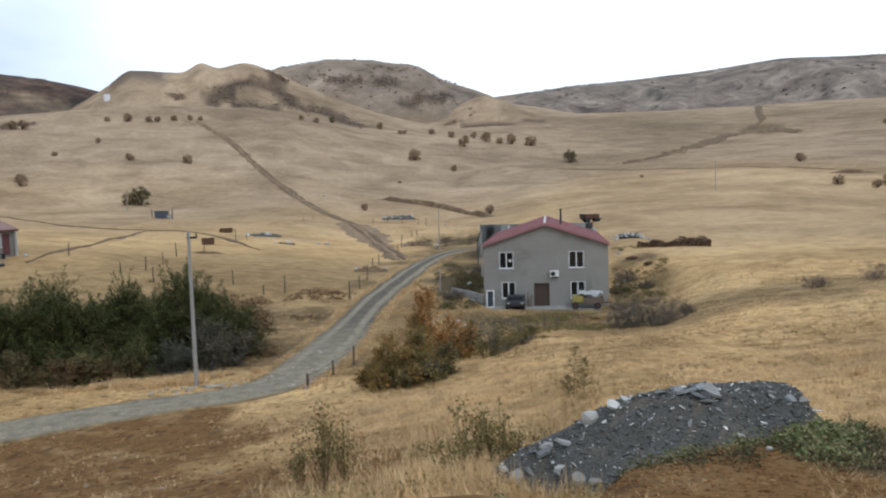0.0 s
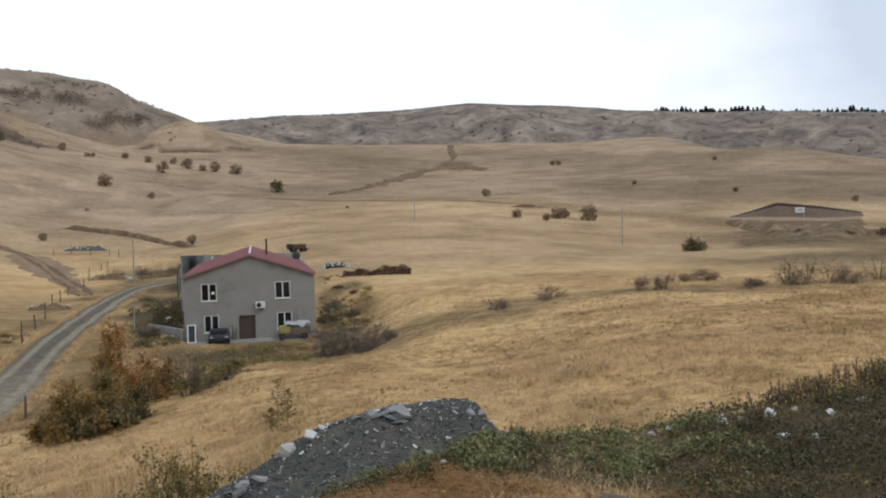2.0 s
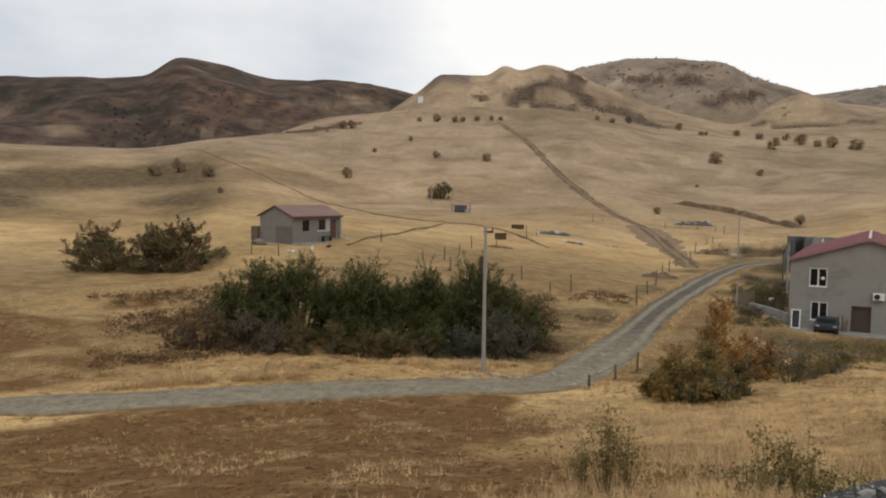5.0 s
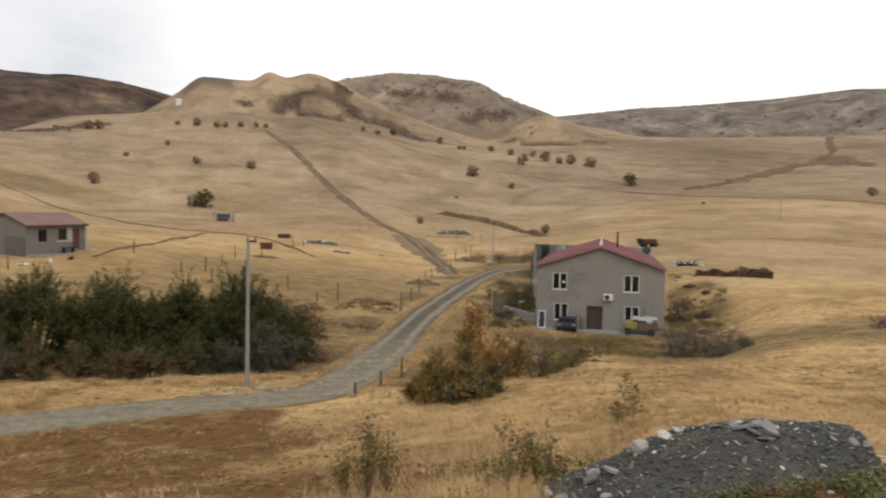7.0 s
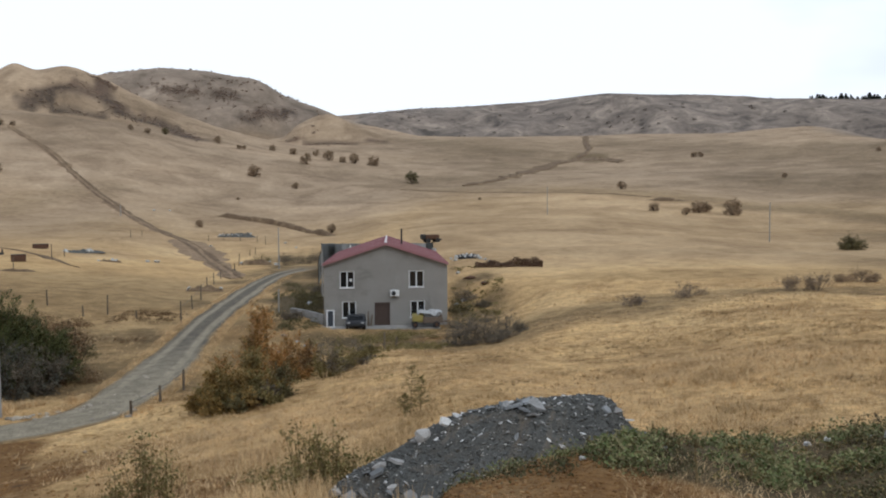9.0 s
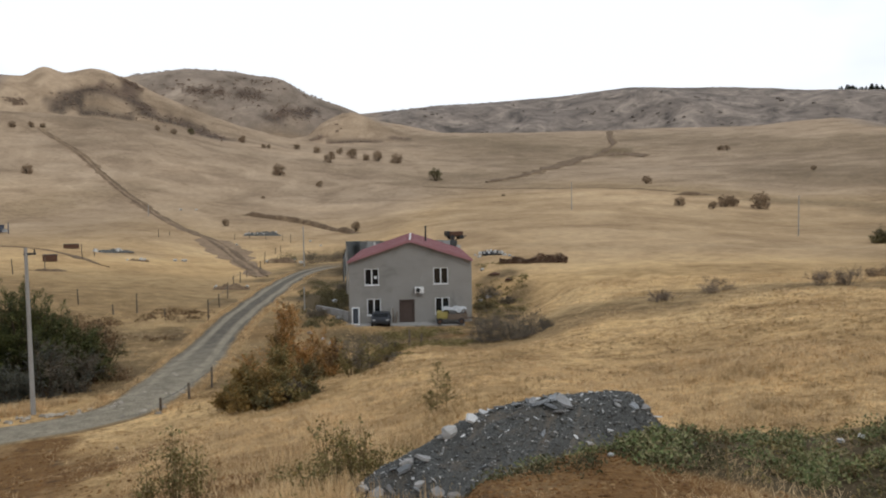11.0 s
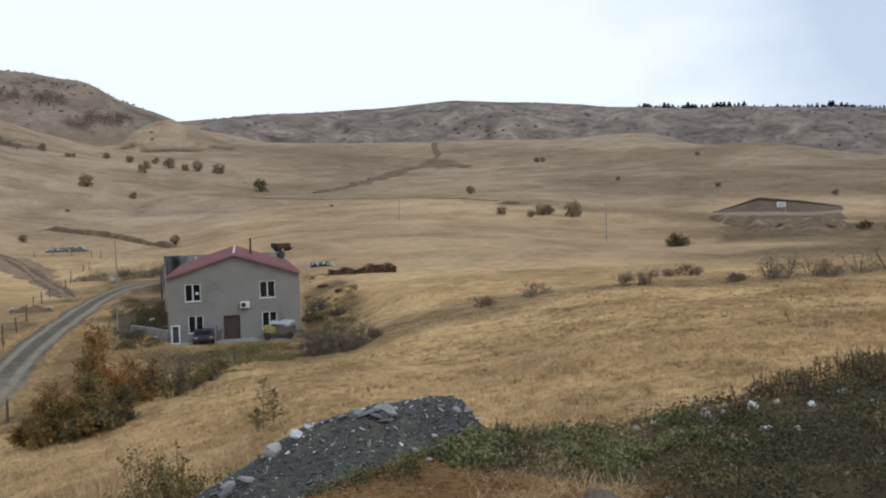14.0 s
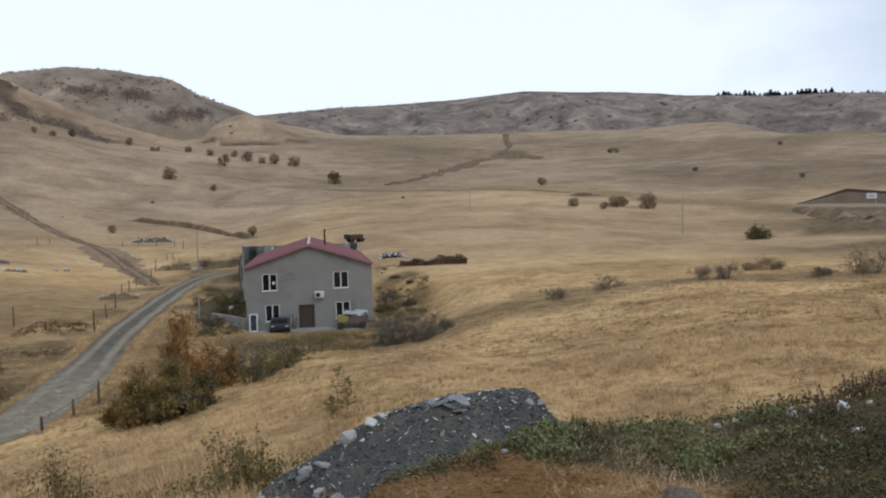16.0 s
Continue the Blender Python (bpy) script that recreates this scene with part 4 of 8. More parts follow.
def wall_with_holes(bm, x0, x1, z0, z1, y0, y1, holes):
    """A wall with rectangular openings through it."""
    xs = sorted({x0, x1, *[h[0] for h in holes], *[h[1] for h in holes]})
    zs = sorted({z0, z1, *[h[2] for h in holes], *[h[3] for h in holes]})
    for a, b in zip(xs, xs[1:]):
        lo = None
        for c, d in zip(zs, zs[1:]):
            solid = not any(h[0] <= a and b <= h[1] and h[2] <= c and d <= h[3] for h in holes)
            if solid and lo is None:
                lo = c
            if lo is not None and (not solid or d == z1):
                box(bm, a, b, y0, y1, lo, d if solid else c)
                lo = None
    return bm


def make_house():
    h = thing("house", HOUSE_AT, HOUSE_TURN, "two-storey grey rendered house with a dark red metal roof", "house", z=0.0)
    wins = [(-3.35, 3.35, 1.25, 1.45), (2.65, 3.35, 1.3, 1.45), (-3.2, 0.72, 1.2, 1.45), (2.75, 0.72, 1.25, 1.45)]
    holes = [(x - w / 2, x + w / 2, z, z + t) for x, z, w, t in wins] + [(-0.93, 0.27, 0.0, 1.98)]
    part("wall", wall_with_holes(bmesh.new(), -HW, HW, -0.6, HE, 0, 0.3, holes), M_WALL, h)
    gable = [(-HW, HE), (HW, HE), (0, HR)]
    part("gable", prism(bmesh.new(), gable, 0.0, 0.3), M_WALL, h)
    part("gable", prism(bmesh.new(), gable, HD - 0.3, HD), M_WALL, h)
    part("wall", boxed(-HW, -HW + 0.3, 0.3, HD, -0.6, HE), M_WALL, h)
    part("wall", boxed(HW - 0.3, HW, 0.3, HD, -0.6, HE), M_WALL, h)
    part("wall", boxed(-HW + 0.3, HW - 0.3, HD - 0.3, HD, -0.6, HE), M_WALL, h)
    part("floor_slab", boxed(-HW + 0.3, HW - 0.3, 0.3, HD - 0.3, 2.75, 2.95), M_CONCRETE, h)
    part("room_wall", boxed(-HW + 0.3, HW - 0.3, 4.0, 4.2, -0.1, HE), M_WALL, h)
    for s in (-1, 1):
        k = (HR - HE) / HW
        ox, oy = 0.10, 0.30
        roof = part("roof", prism(bmesh.new(), [(0, HR + 0.02), (s * (HW + ox), HE - k * ox + 0.02), (s * (HW + ox), HE - k * ox + 0.12), (0, HR + 0.12)], -oy, HD + oy), M_ROOF, h)
        bm = bmesh.new()
        for y in np.arange(-oy + 0.2, HD + oy, 0.55):
            prism(bm, [(s * 0.1, HR + 0.10), (s * (HW + ox - 0.01), HE - k * ox + 0.105), (s * (HW + ox - 0.01), HE - k * ox + 0.15), (s * 0.1, HR + 0.145)], y, y + 0.05)
        part("roof_seam", bm, M_ROOF, roof)
        part("verge_trim", prism(bmesh.new(), [(0, HR - 0.06), (s * (HW + ox), HE - k * ox - 0.06), (s * (HW + ox), HE - k * ox + 0.14), (0, HR + 0.14)], -oy - 0.03, -oy - 0.004), M_ROOF, roof, "dark red verge board")
    part("ridge_cap", prism(bmesh.new(), [(-0.10, HR + 0.12), (0.10, HR + 0.12), (0, HR + 0.17)], -0.2, HD + 0.2), M_ROOF_CAP, h, "pale metal ridge cap")
    part("flue", tube(bmesh.new(), (1.5, 7.5, HR - 0.6), (1.5, 7.5, HR + 1.15), 0.09, 0.09, 10), M_DARK, h, "thin dark stove pipe")
    panes = [window(h, x, z, w, t, y=0.06) for x, z, w, t in wins]
    part("sticker", tube(bmesh.new(), (-3.03, 0.074, 4.02), (-3.03, 0.079, 4.02), 0.13, 0.13, 16), M_WHITE, panes[0], "round white sticker")
    door = part("door", boxed(-0.90, 0.24, 0.10, 0.16, 0.02, 1.95), M_DOOR, h, "plain brown door")
    part("door_handle", boxed(0.08, 0.2, 0.05, 0.098, 0.98, 1.02), M_DARK, door)
    part("door_frame", wall_with_holes(bmesh.new(), -1.0, 0.34, 0, 2.05, -0.02, 0.098, [(-0.9, 0.24, 0.0, 1.95)]), M_DOOR, door)
    unit = part("air_conditioner", boxed(0.38, 1.16, -0.34, -0.06, 2.62, 3.15, bevel=0.03), M_WHITE, h, "white outdoor cooling unit")
    part("fan_grille", tube(bmesh.new(), (0.66, -0.345, 2.88), (0.66, -0.36, 2.88), 0.2, 0.2, 18), M_DARK, unit)
    part("bracket", boxed(0.42, 0.47, -0.3, 0.0, 2.55, 2.615), M_WHITE, unit)
    part("bracket", boxed(1.07, 1.12, -0.3, 0.0, 2.55, 2.615), M_WHITE, unit)
    part("pipe", tube(tube(bmesh.new(), (0.7, -0.03, 3.15), (0.8, -0.03, 3.75), 0.02, 0.02, 6), (0.8, -0.03, 3.75), (1.0, -0.03, 4.3), 0.025, 0.025, 6), M_POLE, unit)
    return h


make_house()
terrace = tagged(part("terrace", boxed(-5.6, 4.6, -1.7, -0.01, -0.5, 0.06, bevel=0.02), M_CONCRETE, None), "pale concrete terrace slab along the house front", "terrace", kind="structure")
terrace.matrix_basis = pose(*HOUSE_AT, 0.0, 0, 0, HOUSE_TURN)
# ---- round the house ----
def in_house(x, y, z=0.0, turn=0.0):
    """A pose in the house's own axes: x along its front, y behind the front."""
    return pose(*HOUSE_AT, 0.0, 0, 0, HOUSE_TURN) @ pose(x, y, z, 0, 0, turn)


def placed(name, m, label, category, group=""):
    e = new(name)
    e.empty_display_size = 0.2
    e.matrix_basis = m
    return tagged(e, label, category, group)


def wheel_on(parent, x, y, z, r, w, hub=M_CONCRETE):
    bm = bmesh.new()
    tube(bm, (x - w / 2, y, z), (x + w / 2, y, z), r, r, 18)
    wh = part("wheel", bm, M_DARK, parent)
    part("rim", tube(bmesh.new(), (x - w / 2 - 0.012, y, z), (x + w / 2 + 0.012, y, z), r * 0.55, r * 0.55, 14), hub, wh)
    return wh


M_CAR = surface("dark_car_paint", (0.018, 0.02, 0.024), (0.035, 0.037, 0.042), 1.5, 40, 0.3, 0.03, 0.002)
M_BLANCHED = surface("whitewashed_block", (0.42, 0.41, 0.39), (0.66, 0.65, 0.62), 1.5, 40, 0.35, 0.03, 0.002)
M_YELLOW = surface("yellow_paint", (0.26, 0.215, 0.06), (0.42, 0.35, 0.11), 3, 30, 0.55, 0.1, 0.004)
M_SHEET = surface("pale_sheeting", (0.28, 0.285, 0.28), (0.50, 0.505, 0.495), 4, 20, 0.6, 0.3, 0.02)
M_BLUE = surface("blue_paint", (0.058, 0.064, 0.088), (0.09, 0.098, 0.13), 3, 30, 0.6, 0.1, 0.004)
M_BLOCK = surface("grey_block", (0.18, 0.168, 0.15), (0.26, 0.244, 0.22), 2, 20, 0.92, 0.3, 0.01)
M_TIN = surface("dull_tin_sheet", (0.26, 0.28, 0.28), (0.36, 0.375, 0.37), 0.8, 14, 0.5, 0.1, 0.01, stain=(0.17, 0.14, 0.12))
M_BRUSH = island("brown_brushwood", [(0.09, 0.05, 0.03), (0.14, 0.08, 0.048), (0.19, 0.12, 0.075), (0.07, 0.045, 0.03)], 0.9)


def car(name, m, length, width, height, paint, label):
    """A small closed car, its length along y."""
    e = placed(name, m, label, "car")
    hl, hw = length / 2, width / 2
    side = [(-hl, 0.42), (-hl * 0.97, 0.62), (-hl * 0.80, 0.74), (-hl * 0.62, height * 0.97), (-hl * 0.1, height), (hl * 0.28, height * 0.97), (hl * 0.55, 0.76), (hl * 0.95, 0.66), (hl, 0.45), (hl * 0.97, 0.22), (-hl * 0.97, 0.22)]
    bm = bmesh.new()
    a = [bm.verts.new((-hw * (0.86 if z > 0.8 else 1), y, z)) for y, z in side]
    b = [bm.verts.new((hw * (0.86 if z > 0.8 else 1), y, z)) for y, z in side]
    bm.faces.new(a)
    bm.faces.new(b[::-1])
    for i in range(len(side)):
        j = (i + 1) % len(side)
        bm.faces.new((a[i], b[i], b[j], a[j]))
    bmesh.ops.recalc_face_normals(bm, faces=bm.faces[:])
    bmesh.ops.bevel(bm, geom=bm.edges[:], offset=0.045, segments=2, affect="EDGES")
    body = part("body", bm, paint, e, smooth_faces=False)
    for y0, z0, y1, z1, n in ((-hl * 0.785, 0.80, -hl * 0.66, height * 0.92, -1), (hl * 0.32, height * 0.92, hl * 0.52, 0.82, 1)):
        bm = bmesh.new()
        v = [bm.verts.new((s * hw * 0.76, y + n * 0.03, z)) for s, y, z in ((-1, y0, z0), (1, y0, z0), (1, y1, z1), (-1, y1, z1))]
        bm.faces.new(v)
        bmesh.ops.solidify(bm, geom=bm.faces[:], thickness=0.02)
        part("windscreen", bm, M_GLASS, body)
    for s in (-1, 1):
        part("side_window", boxed(s * hw * 0.90 - 0.02, s * hw * 0.90 + 0.02, -hl * 0.5, hl * 0.22, 0.86, height * 0.9, bevel=0.015), M_GLASS, body)
        part("headlight", boxed(s * hw * 0.72 - 0.13, s * hw * 0.72 + 0.13, -hl - 0.01, -hl + 0.05, 0.5, 0.62, bevel=0.02), M_SHEET, body)
        for y in (-hl * 0.64, hl * 0.64):
            wheel_on(e, s * (hw - 0.08), y, 0.29, 0.29, 0.18)
    part("bumper", boxed(-hw * 0.94, hw * 0.94, -hl - 0.05, -hl + 0.03, 0.28, 0.44, bevel=0.03), M_DARK, body)
    return e


car("car", in_house(-2.55, -1.15, 0.06), 2.1, 1.62, 1.18, M_CAR, "small dark car parked end-on against the grey house")

# small farm trailer with a yellow box and pale sheeting
tr = placed("farm_trailer", in_house(3.35, -1.25, 0.06), "low farm trailer with a yellow tank and pale crumpled sheeting", "trailer")
part("bed", boxed(-0.2, 1.45, -0.55, 0.5, 0.42, 0.55, bevel=0.02), M_ROCK, tr)
part("side_board", boxed(-0.2, 1.45, -0.6, -0.555, 0.42, 0.92, bevel=0.01), M_ROCK, tr)
part("side_board", boxed(-0.2, 1.45, 0.505, 0.55, 0.42, 0.92, bevel=0.01), M_RUST, tr)
part("tank", boxed(-1.15, -0.15, -0.5, 0.45, 0.45, 1.12, bevel=0.16), M_YELLOW, tr, "scuffed yellow tank")
rg = random.Random(5)
bm = bmesh.new()
bmesh.ops.create_grid(bm, x_segments=14, y_segments=9, size=0.5)
for v in bm.verts:
    x, y = v.co.x, v.co.y
    v.co = Vector((0.35 + x * 2.1, y * 1.25, 1.38 + 0.28 * noise.noise(Vector((x * 5, y * 5, 3))) - 0.9 * max(0, abs(y) - 0.3) - 0.5 * max(0, abs(x) - 0.38)))
bmesh.ops.solidify(bm, geom=bm.faces[:], thickness=0.03)
part("sheeting", bm, M_SHEET, tr, "pale crumpled sheeting")
part("sack", lump(random.Random(8), 1.3, 0.8, 0.75, 2, 0.12), M_SHEET, tr).matrix_basis = pose(0.55, 0, 0.98)
for x in (-0.9, 0.95):
    for y in (-0.55, 0.5):
        w = part("wheel", tube(bmesh.new(), (x, y - 0.08, 0.27), (x, y + 0.08, 0.27), 0.27, 0.27, 16), M_DARK, tr)
        part("rim", tube(bmesh.new(), (x, y - 0.09, 0.27), (x, y + 0.09, 0.27), 0.13, 0.13, 12), M_RUST, w)
part("drawbar", boxed(1.45, 2.1, -0.06, 0.02, 0.42, 0.5), M_RUST, tr)

# spare window frame leaning on the wall, boards beside the door
fr = placed("window_frame", in_house(-4.75, -0.85, 0.06) @ pose(0, 0, 0, -10), "white plastic frame leaning upright beside the house", "window frame")
bm = bmesh.new()
for a in ((-0.34, -0.25), (0.25, 0.34)):
    box(bm, a[0], a[1], -0.03, 0.03, 0, 1.5)
for a in ((0, 0.09), (1.41, 1.5)):
    box(bm, -0.25, 0.25, -0.03, 0.03, a[0], a[1])
part("frame", bm, M_WHITE, fr)
part("pane", boxed(-0.25, 0.25, -0.006, 0.006, 0.09, 1.41), M_GLASS, fr)
for i, (x, h, t) in enumerate([(-1.75, 1.45, 5), (-1.5, 1.3, -4), (-1.33, 1.0, 8)]):
    b_ = placed("board", in_house(x, -0.42, 0.06) @ pose(0, 0, 0, -14, t, 0), "pale weathered board leaning on the wall", "board", "leaning boards")
    part("plank", boxed(-0.06, 0.06, -0.015, 0.015, 0, h, bevel=0.004), M_CONCRETE if i == 0 else M_WOOD, b_)

# low retaining wall beside the drive
p0, p1 = Vector((*spot(0.6, 73.6), 0)), Vector((*spot(3.05, 64.8), 0))
run = p1 - p0
bm = bmesh.new()
prism(bm, [(0, -0.4), (run.length, -0.4), (run.length, 1.0), (run.length * 0.55, 0.85), (0, 0.55)], -0.14, 0.14)
bmesh.ops.bevel(bm, geom=bm.edges[:], offset=0.02, segments=1, affect="EDGES")
rw = tagged(part("retaining_wall", bm, M_CONCRETE, None), "low pale concrete retaining wall beside the drive", "wall", kind="structure")
rw.matrix_basis = pose(p0.x, p0.y, 0.0, 0, 0, math.degrees(math.atan2(run.y, run.x)))

# yard wall of tin sheets behind the house, with a low shed at its corner
def tin_run(a, b, h, base=-0.6):
    """A row of corrugated sheets between two places; each sheet a part of the fence."""
    a, b = Vector((*a, 0)), Vector((*b, 0))
    n = max(1, round((b - a).length / 1.1))
    yard = placed("sheet_fence", pose(a.x, a.y, 0, 0, 0, math.degrees(math.atan2((b - a).y, (b - a).x))), "grey-green tin sheet fence round the back yard", "fence", "yard fences")
    w = (b - a).length / n
    bm = bmesh.new()
    xs = np.linspace(0, w + 0.03, 19)
    v0 = [bm.verts.new((x, 0.025 * math.sin(x / w * 6.283 * 6), base)) for x in xs]
    v1 = [bm.verts.new((x, 0.025 * math.sin(x / w * 6.283 * 6), h)) for x in xs]
    for i in range(18):
        bm.faces.new((v0[i], v0[i + 1], v1[i + 1], v1[i]))
    bmesh.ops.solidify(bm, geom=bm.faces[:], thickness=0.012)
    first = part("sheet", bm, M_TIN, yard)
    for k in range(1, n):
        again(first, pose(k * w, 0.004 * (k % 2), 0.03 * math.sin(k * 2.1)))
    for k in range(0, n + 1, 3):
        part("post", boxed(k * w - 0.04, k * w + 0.04, 0.05, 0.13, base, h + 0.12), M_DARK, yard)
    return yard


SHED_L, SHED_R = Vector((*spot(2.9, 121), 0)), Vector((*spot(11.5, 119), 0))
tin_run(SHED_L.xy, SHED_R.xy, 4.75, 0.2)
tin_run(Vector(spot(2.7, 101)), Vector(spot(2.9, 120.6)), 3.3, -0.4)
sh = placed("shed", pose(*SHED_L.xy, 0, 0, 0, math.degrees(math.atan2((SHED_R - SHED_L).y, (SHED_R - SHED_L).x))), "long low grey block shed behind the house", "shed")
part("wall", boxed(0.4, 17.4, 0.5, 6, 0.0, 4.3), M_BLOCK, sh)
part("roof", boxed(0.2, 17.6, 0.3, 6.3, 4.304, 4.42), M_TIN, sh)
wp = placed("post", pose(*spot(5.1, 117.5), 0.8), "white painted post behind the house", "post")
part("shaft", tube(bmesh.new(), (0, 0, -0.5), (0, 0, 3.9), 0.12, 0.1, 8), M_WHITE, wp)
wp = placed("white_barrel", pose(*spot(11.6, 117.5), 1.6), "pale plastic barrel at the shed's corner", "barrel")
part("body", tube(bmesh.new(), (0, 0, 0), (0, 0, 2.4), 0.36, 0.34, 14), M_SHEET, wp)
part("stand", boxed(-0.4, 0.4, -0.4, 0.4, -0.6, -0.002), M_BLOCK, wp)

# scattered litter on the bank beside the house
def litter(b, d, sx, sy, sz, material, label, category, seed):
    e = thing(category.replace(" ", "_"), spot(b, d), seed * 37.0, label, category)
    o = part("piece", lump(random.Random(seed), sx, sy, sz, 1, 0.3), material, e)
    o.matrix_basis = pose(0, 0, sz * 0.3)
    return e


litter(1.97, 79, .8, .7, .55, M_WHITE, "white plastic basin lying on the bank", "basin", 3)
litter(2.55, 66.5, 1.7, .9, .5, M_SHEET, "pale torn sheet heaped on the wall", "torn sheet", 4)
litter(.0, 59, .45, .3, .25, M_PALE, "pale rubble block beside the drive", "rubble block", 5)
litter(1.0, 57, .35, .3, .2, M_PALE, "pale rubble block beside the drive", "rubble block", 6)
litter(-.4, 53, .4, .3, .25, M_PALE, "pale rubble block beside the drive", "rubble block", 7)
litter(1.6, 55, .3, .25, .2, M_PALE, "pale rubble block beside the drive", "rubble block", 8)
litter(13.9, 80, .7, .6, .4, M_PALE, "pale rubble block on the slope behind the house", "rubble block", 9)
litter(14.4, 88, 1.6, .8, .4, M_RUST, "rusty scrap metal lying in the grass", "scrap metal", 10)
litter(15.5, 84, 1.4, .9, .4, M_RUST, "rusty scrap metal lying in the grass", "scrap metal", 11)
litter(13.4, 93, .7, .6, .5, M_PALE, "pale rubble block on the slope behind the house", "rubble block", 12)
litter(13.3, 77, .6, .6, .5, M_PALE, "pale rubble block on the slope behind the house", "rubble block", 13)

# white rubble, brushwood heap and dark cart out on the field
wh = thing("rubble_heap", spot(14.15, 106), -14, "heap of white broken blocks and dark scrap in the dry field", "heap")
rg = random.Random(61)
part("scrap", lump(random.Random(62), 3.4, 1.2, 0.9, 2, 0.25), M_DARK, wh, "dark scrap under the blocks").matrix_basis = pose(0, 0, 0.15)
for k in range(11):
    u_ = -1.7 + 3.4 * k / 10 + rg.uniform(-.12, .12)
    o = part("block", lump(random.Random(64 + k), 0.34, 0.34, rg.uniform(0.35, 0.95), 1, 0.4), M_BLANCHED if k % 3 else M_PALE, wh)
    o.matrix_basis = pose(u_, rg.uniform(-.6, -.1), 0.22 + rg.uniform(0.0, 0.6) * max(0.0, 1 - abs(u_) / 2), rg.uniform(-25, 25), rg.uniform(-25, 25), rg.uniform(0, 90))
for i, (b, d, s) in enumerate([(13.2, 105, .5), (15.2, 105, .55), (12.9, 107, .35), (15.6, 104, .45), (15.9, 101, .4), (16.3, 99, .35)]):
    litter(b, d, s * 1.4, s, s, M_PALE, "pale rubble block beside the white heap", "rubble block", 20 + i)
hp = thing("brushwood_heap", spot(17.4, 97), -17, "long heap of brown brushwood on the dry grass", "heap")
rng = np.random.default_rng(77)
n = 2600
u = rng.uniform(-4.4, 4.4, n)
prof = 0.5 + 0.55 * np.exp(-((u - 2.2) / 1.8) ** 2) + 0.2 * np.sin(u * 2.2)
v = rng.normal(size=n) * 0.55
c = np.stack([u, v, np.abs(rng.uniform(0, 1, n)) * prof * np.exp(-(v / 0.9) ** 2) * 1.15], -1)
lv, lf = leaf_quads(c, rng.uniform(0.12, 0.34, n), rng, narrow=0.22)
soup("brushwood", lv, lf, M_BRUSH, hp)
ct = thing("cart", spot(11.4, 133), 10, "dark wooden cart standing on the dry field", "cart")
part("box", boxed(-1.3, 1.2, -0.7, 0.7, 0.7, 1.45, bevel=0.03), M_RUST, ct)
part("frame", boxed(-1.9, 2.0, -0.2, 0.2, 0.52, 0.68), M_DARK, ct)
for x in (-0.9, 0.9):
    for y in (-0.75, 0.75):
        part("wheel", tube(bmesh.new(), (x, y - 0.07, 0.42), (x, y + 0.07, 0.42), 0.44, 0.44, 16), M_DARK, ct)
part("cab", boxed(-2.0, -1.35, -0.55, 0.55, 0.7, 1.55, bevel=0.04), M_DARK, ct)
# ---- hut, poles, fences, tracks ----
M_TRACK_EDGE = surface("trampled_turf", (0.185, 0.126, 0.075), (0.31, 0.213, 0.128), 0.35, 3, 0.95, 0.4, 0.1, world_space=True, stain=(0.36, 0.255, 0.155))

M_GATE = surface("dark_sheet", (0.10, 0.096, 0.085), (0.17, 0.162, 0.145), 1.5, 20, 0.7, 0.2, 0.01)
M_MAROON = surface("maroon_paint", (0.09, 0.030, 0.030), (0.15, 0.055, 0.052), 3, 30, 0.6, 0.1, 0.004)
M_DULLROOF = surface("faded_red_roof", (0.18, 0.100, 0.083), (0.28, 0.165, 0.138), 0.6, 9, 0.7, 0.1, 0.01, stain=(0.26, 0.17, 0.13))


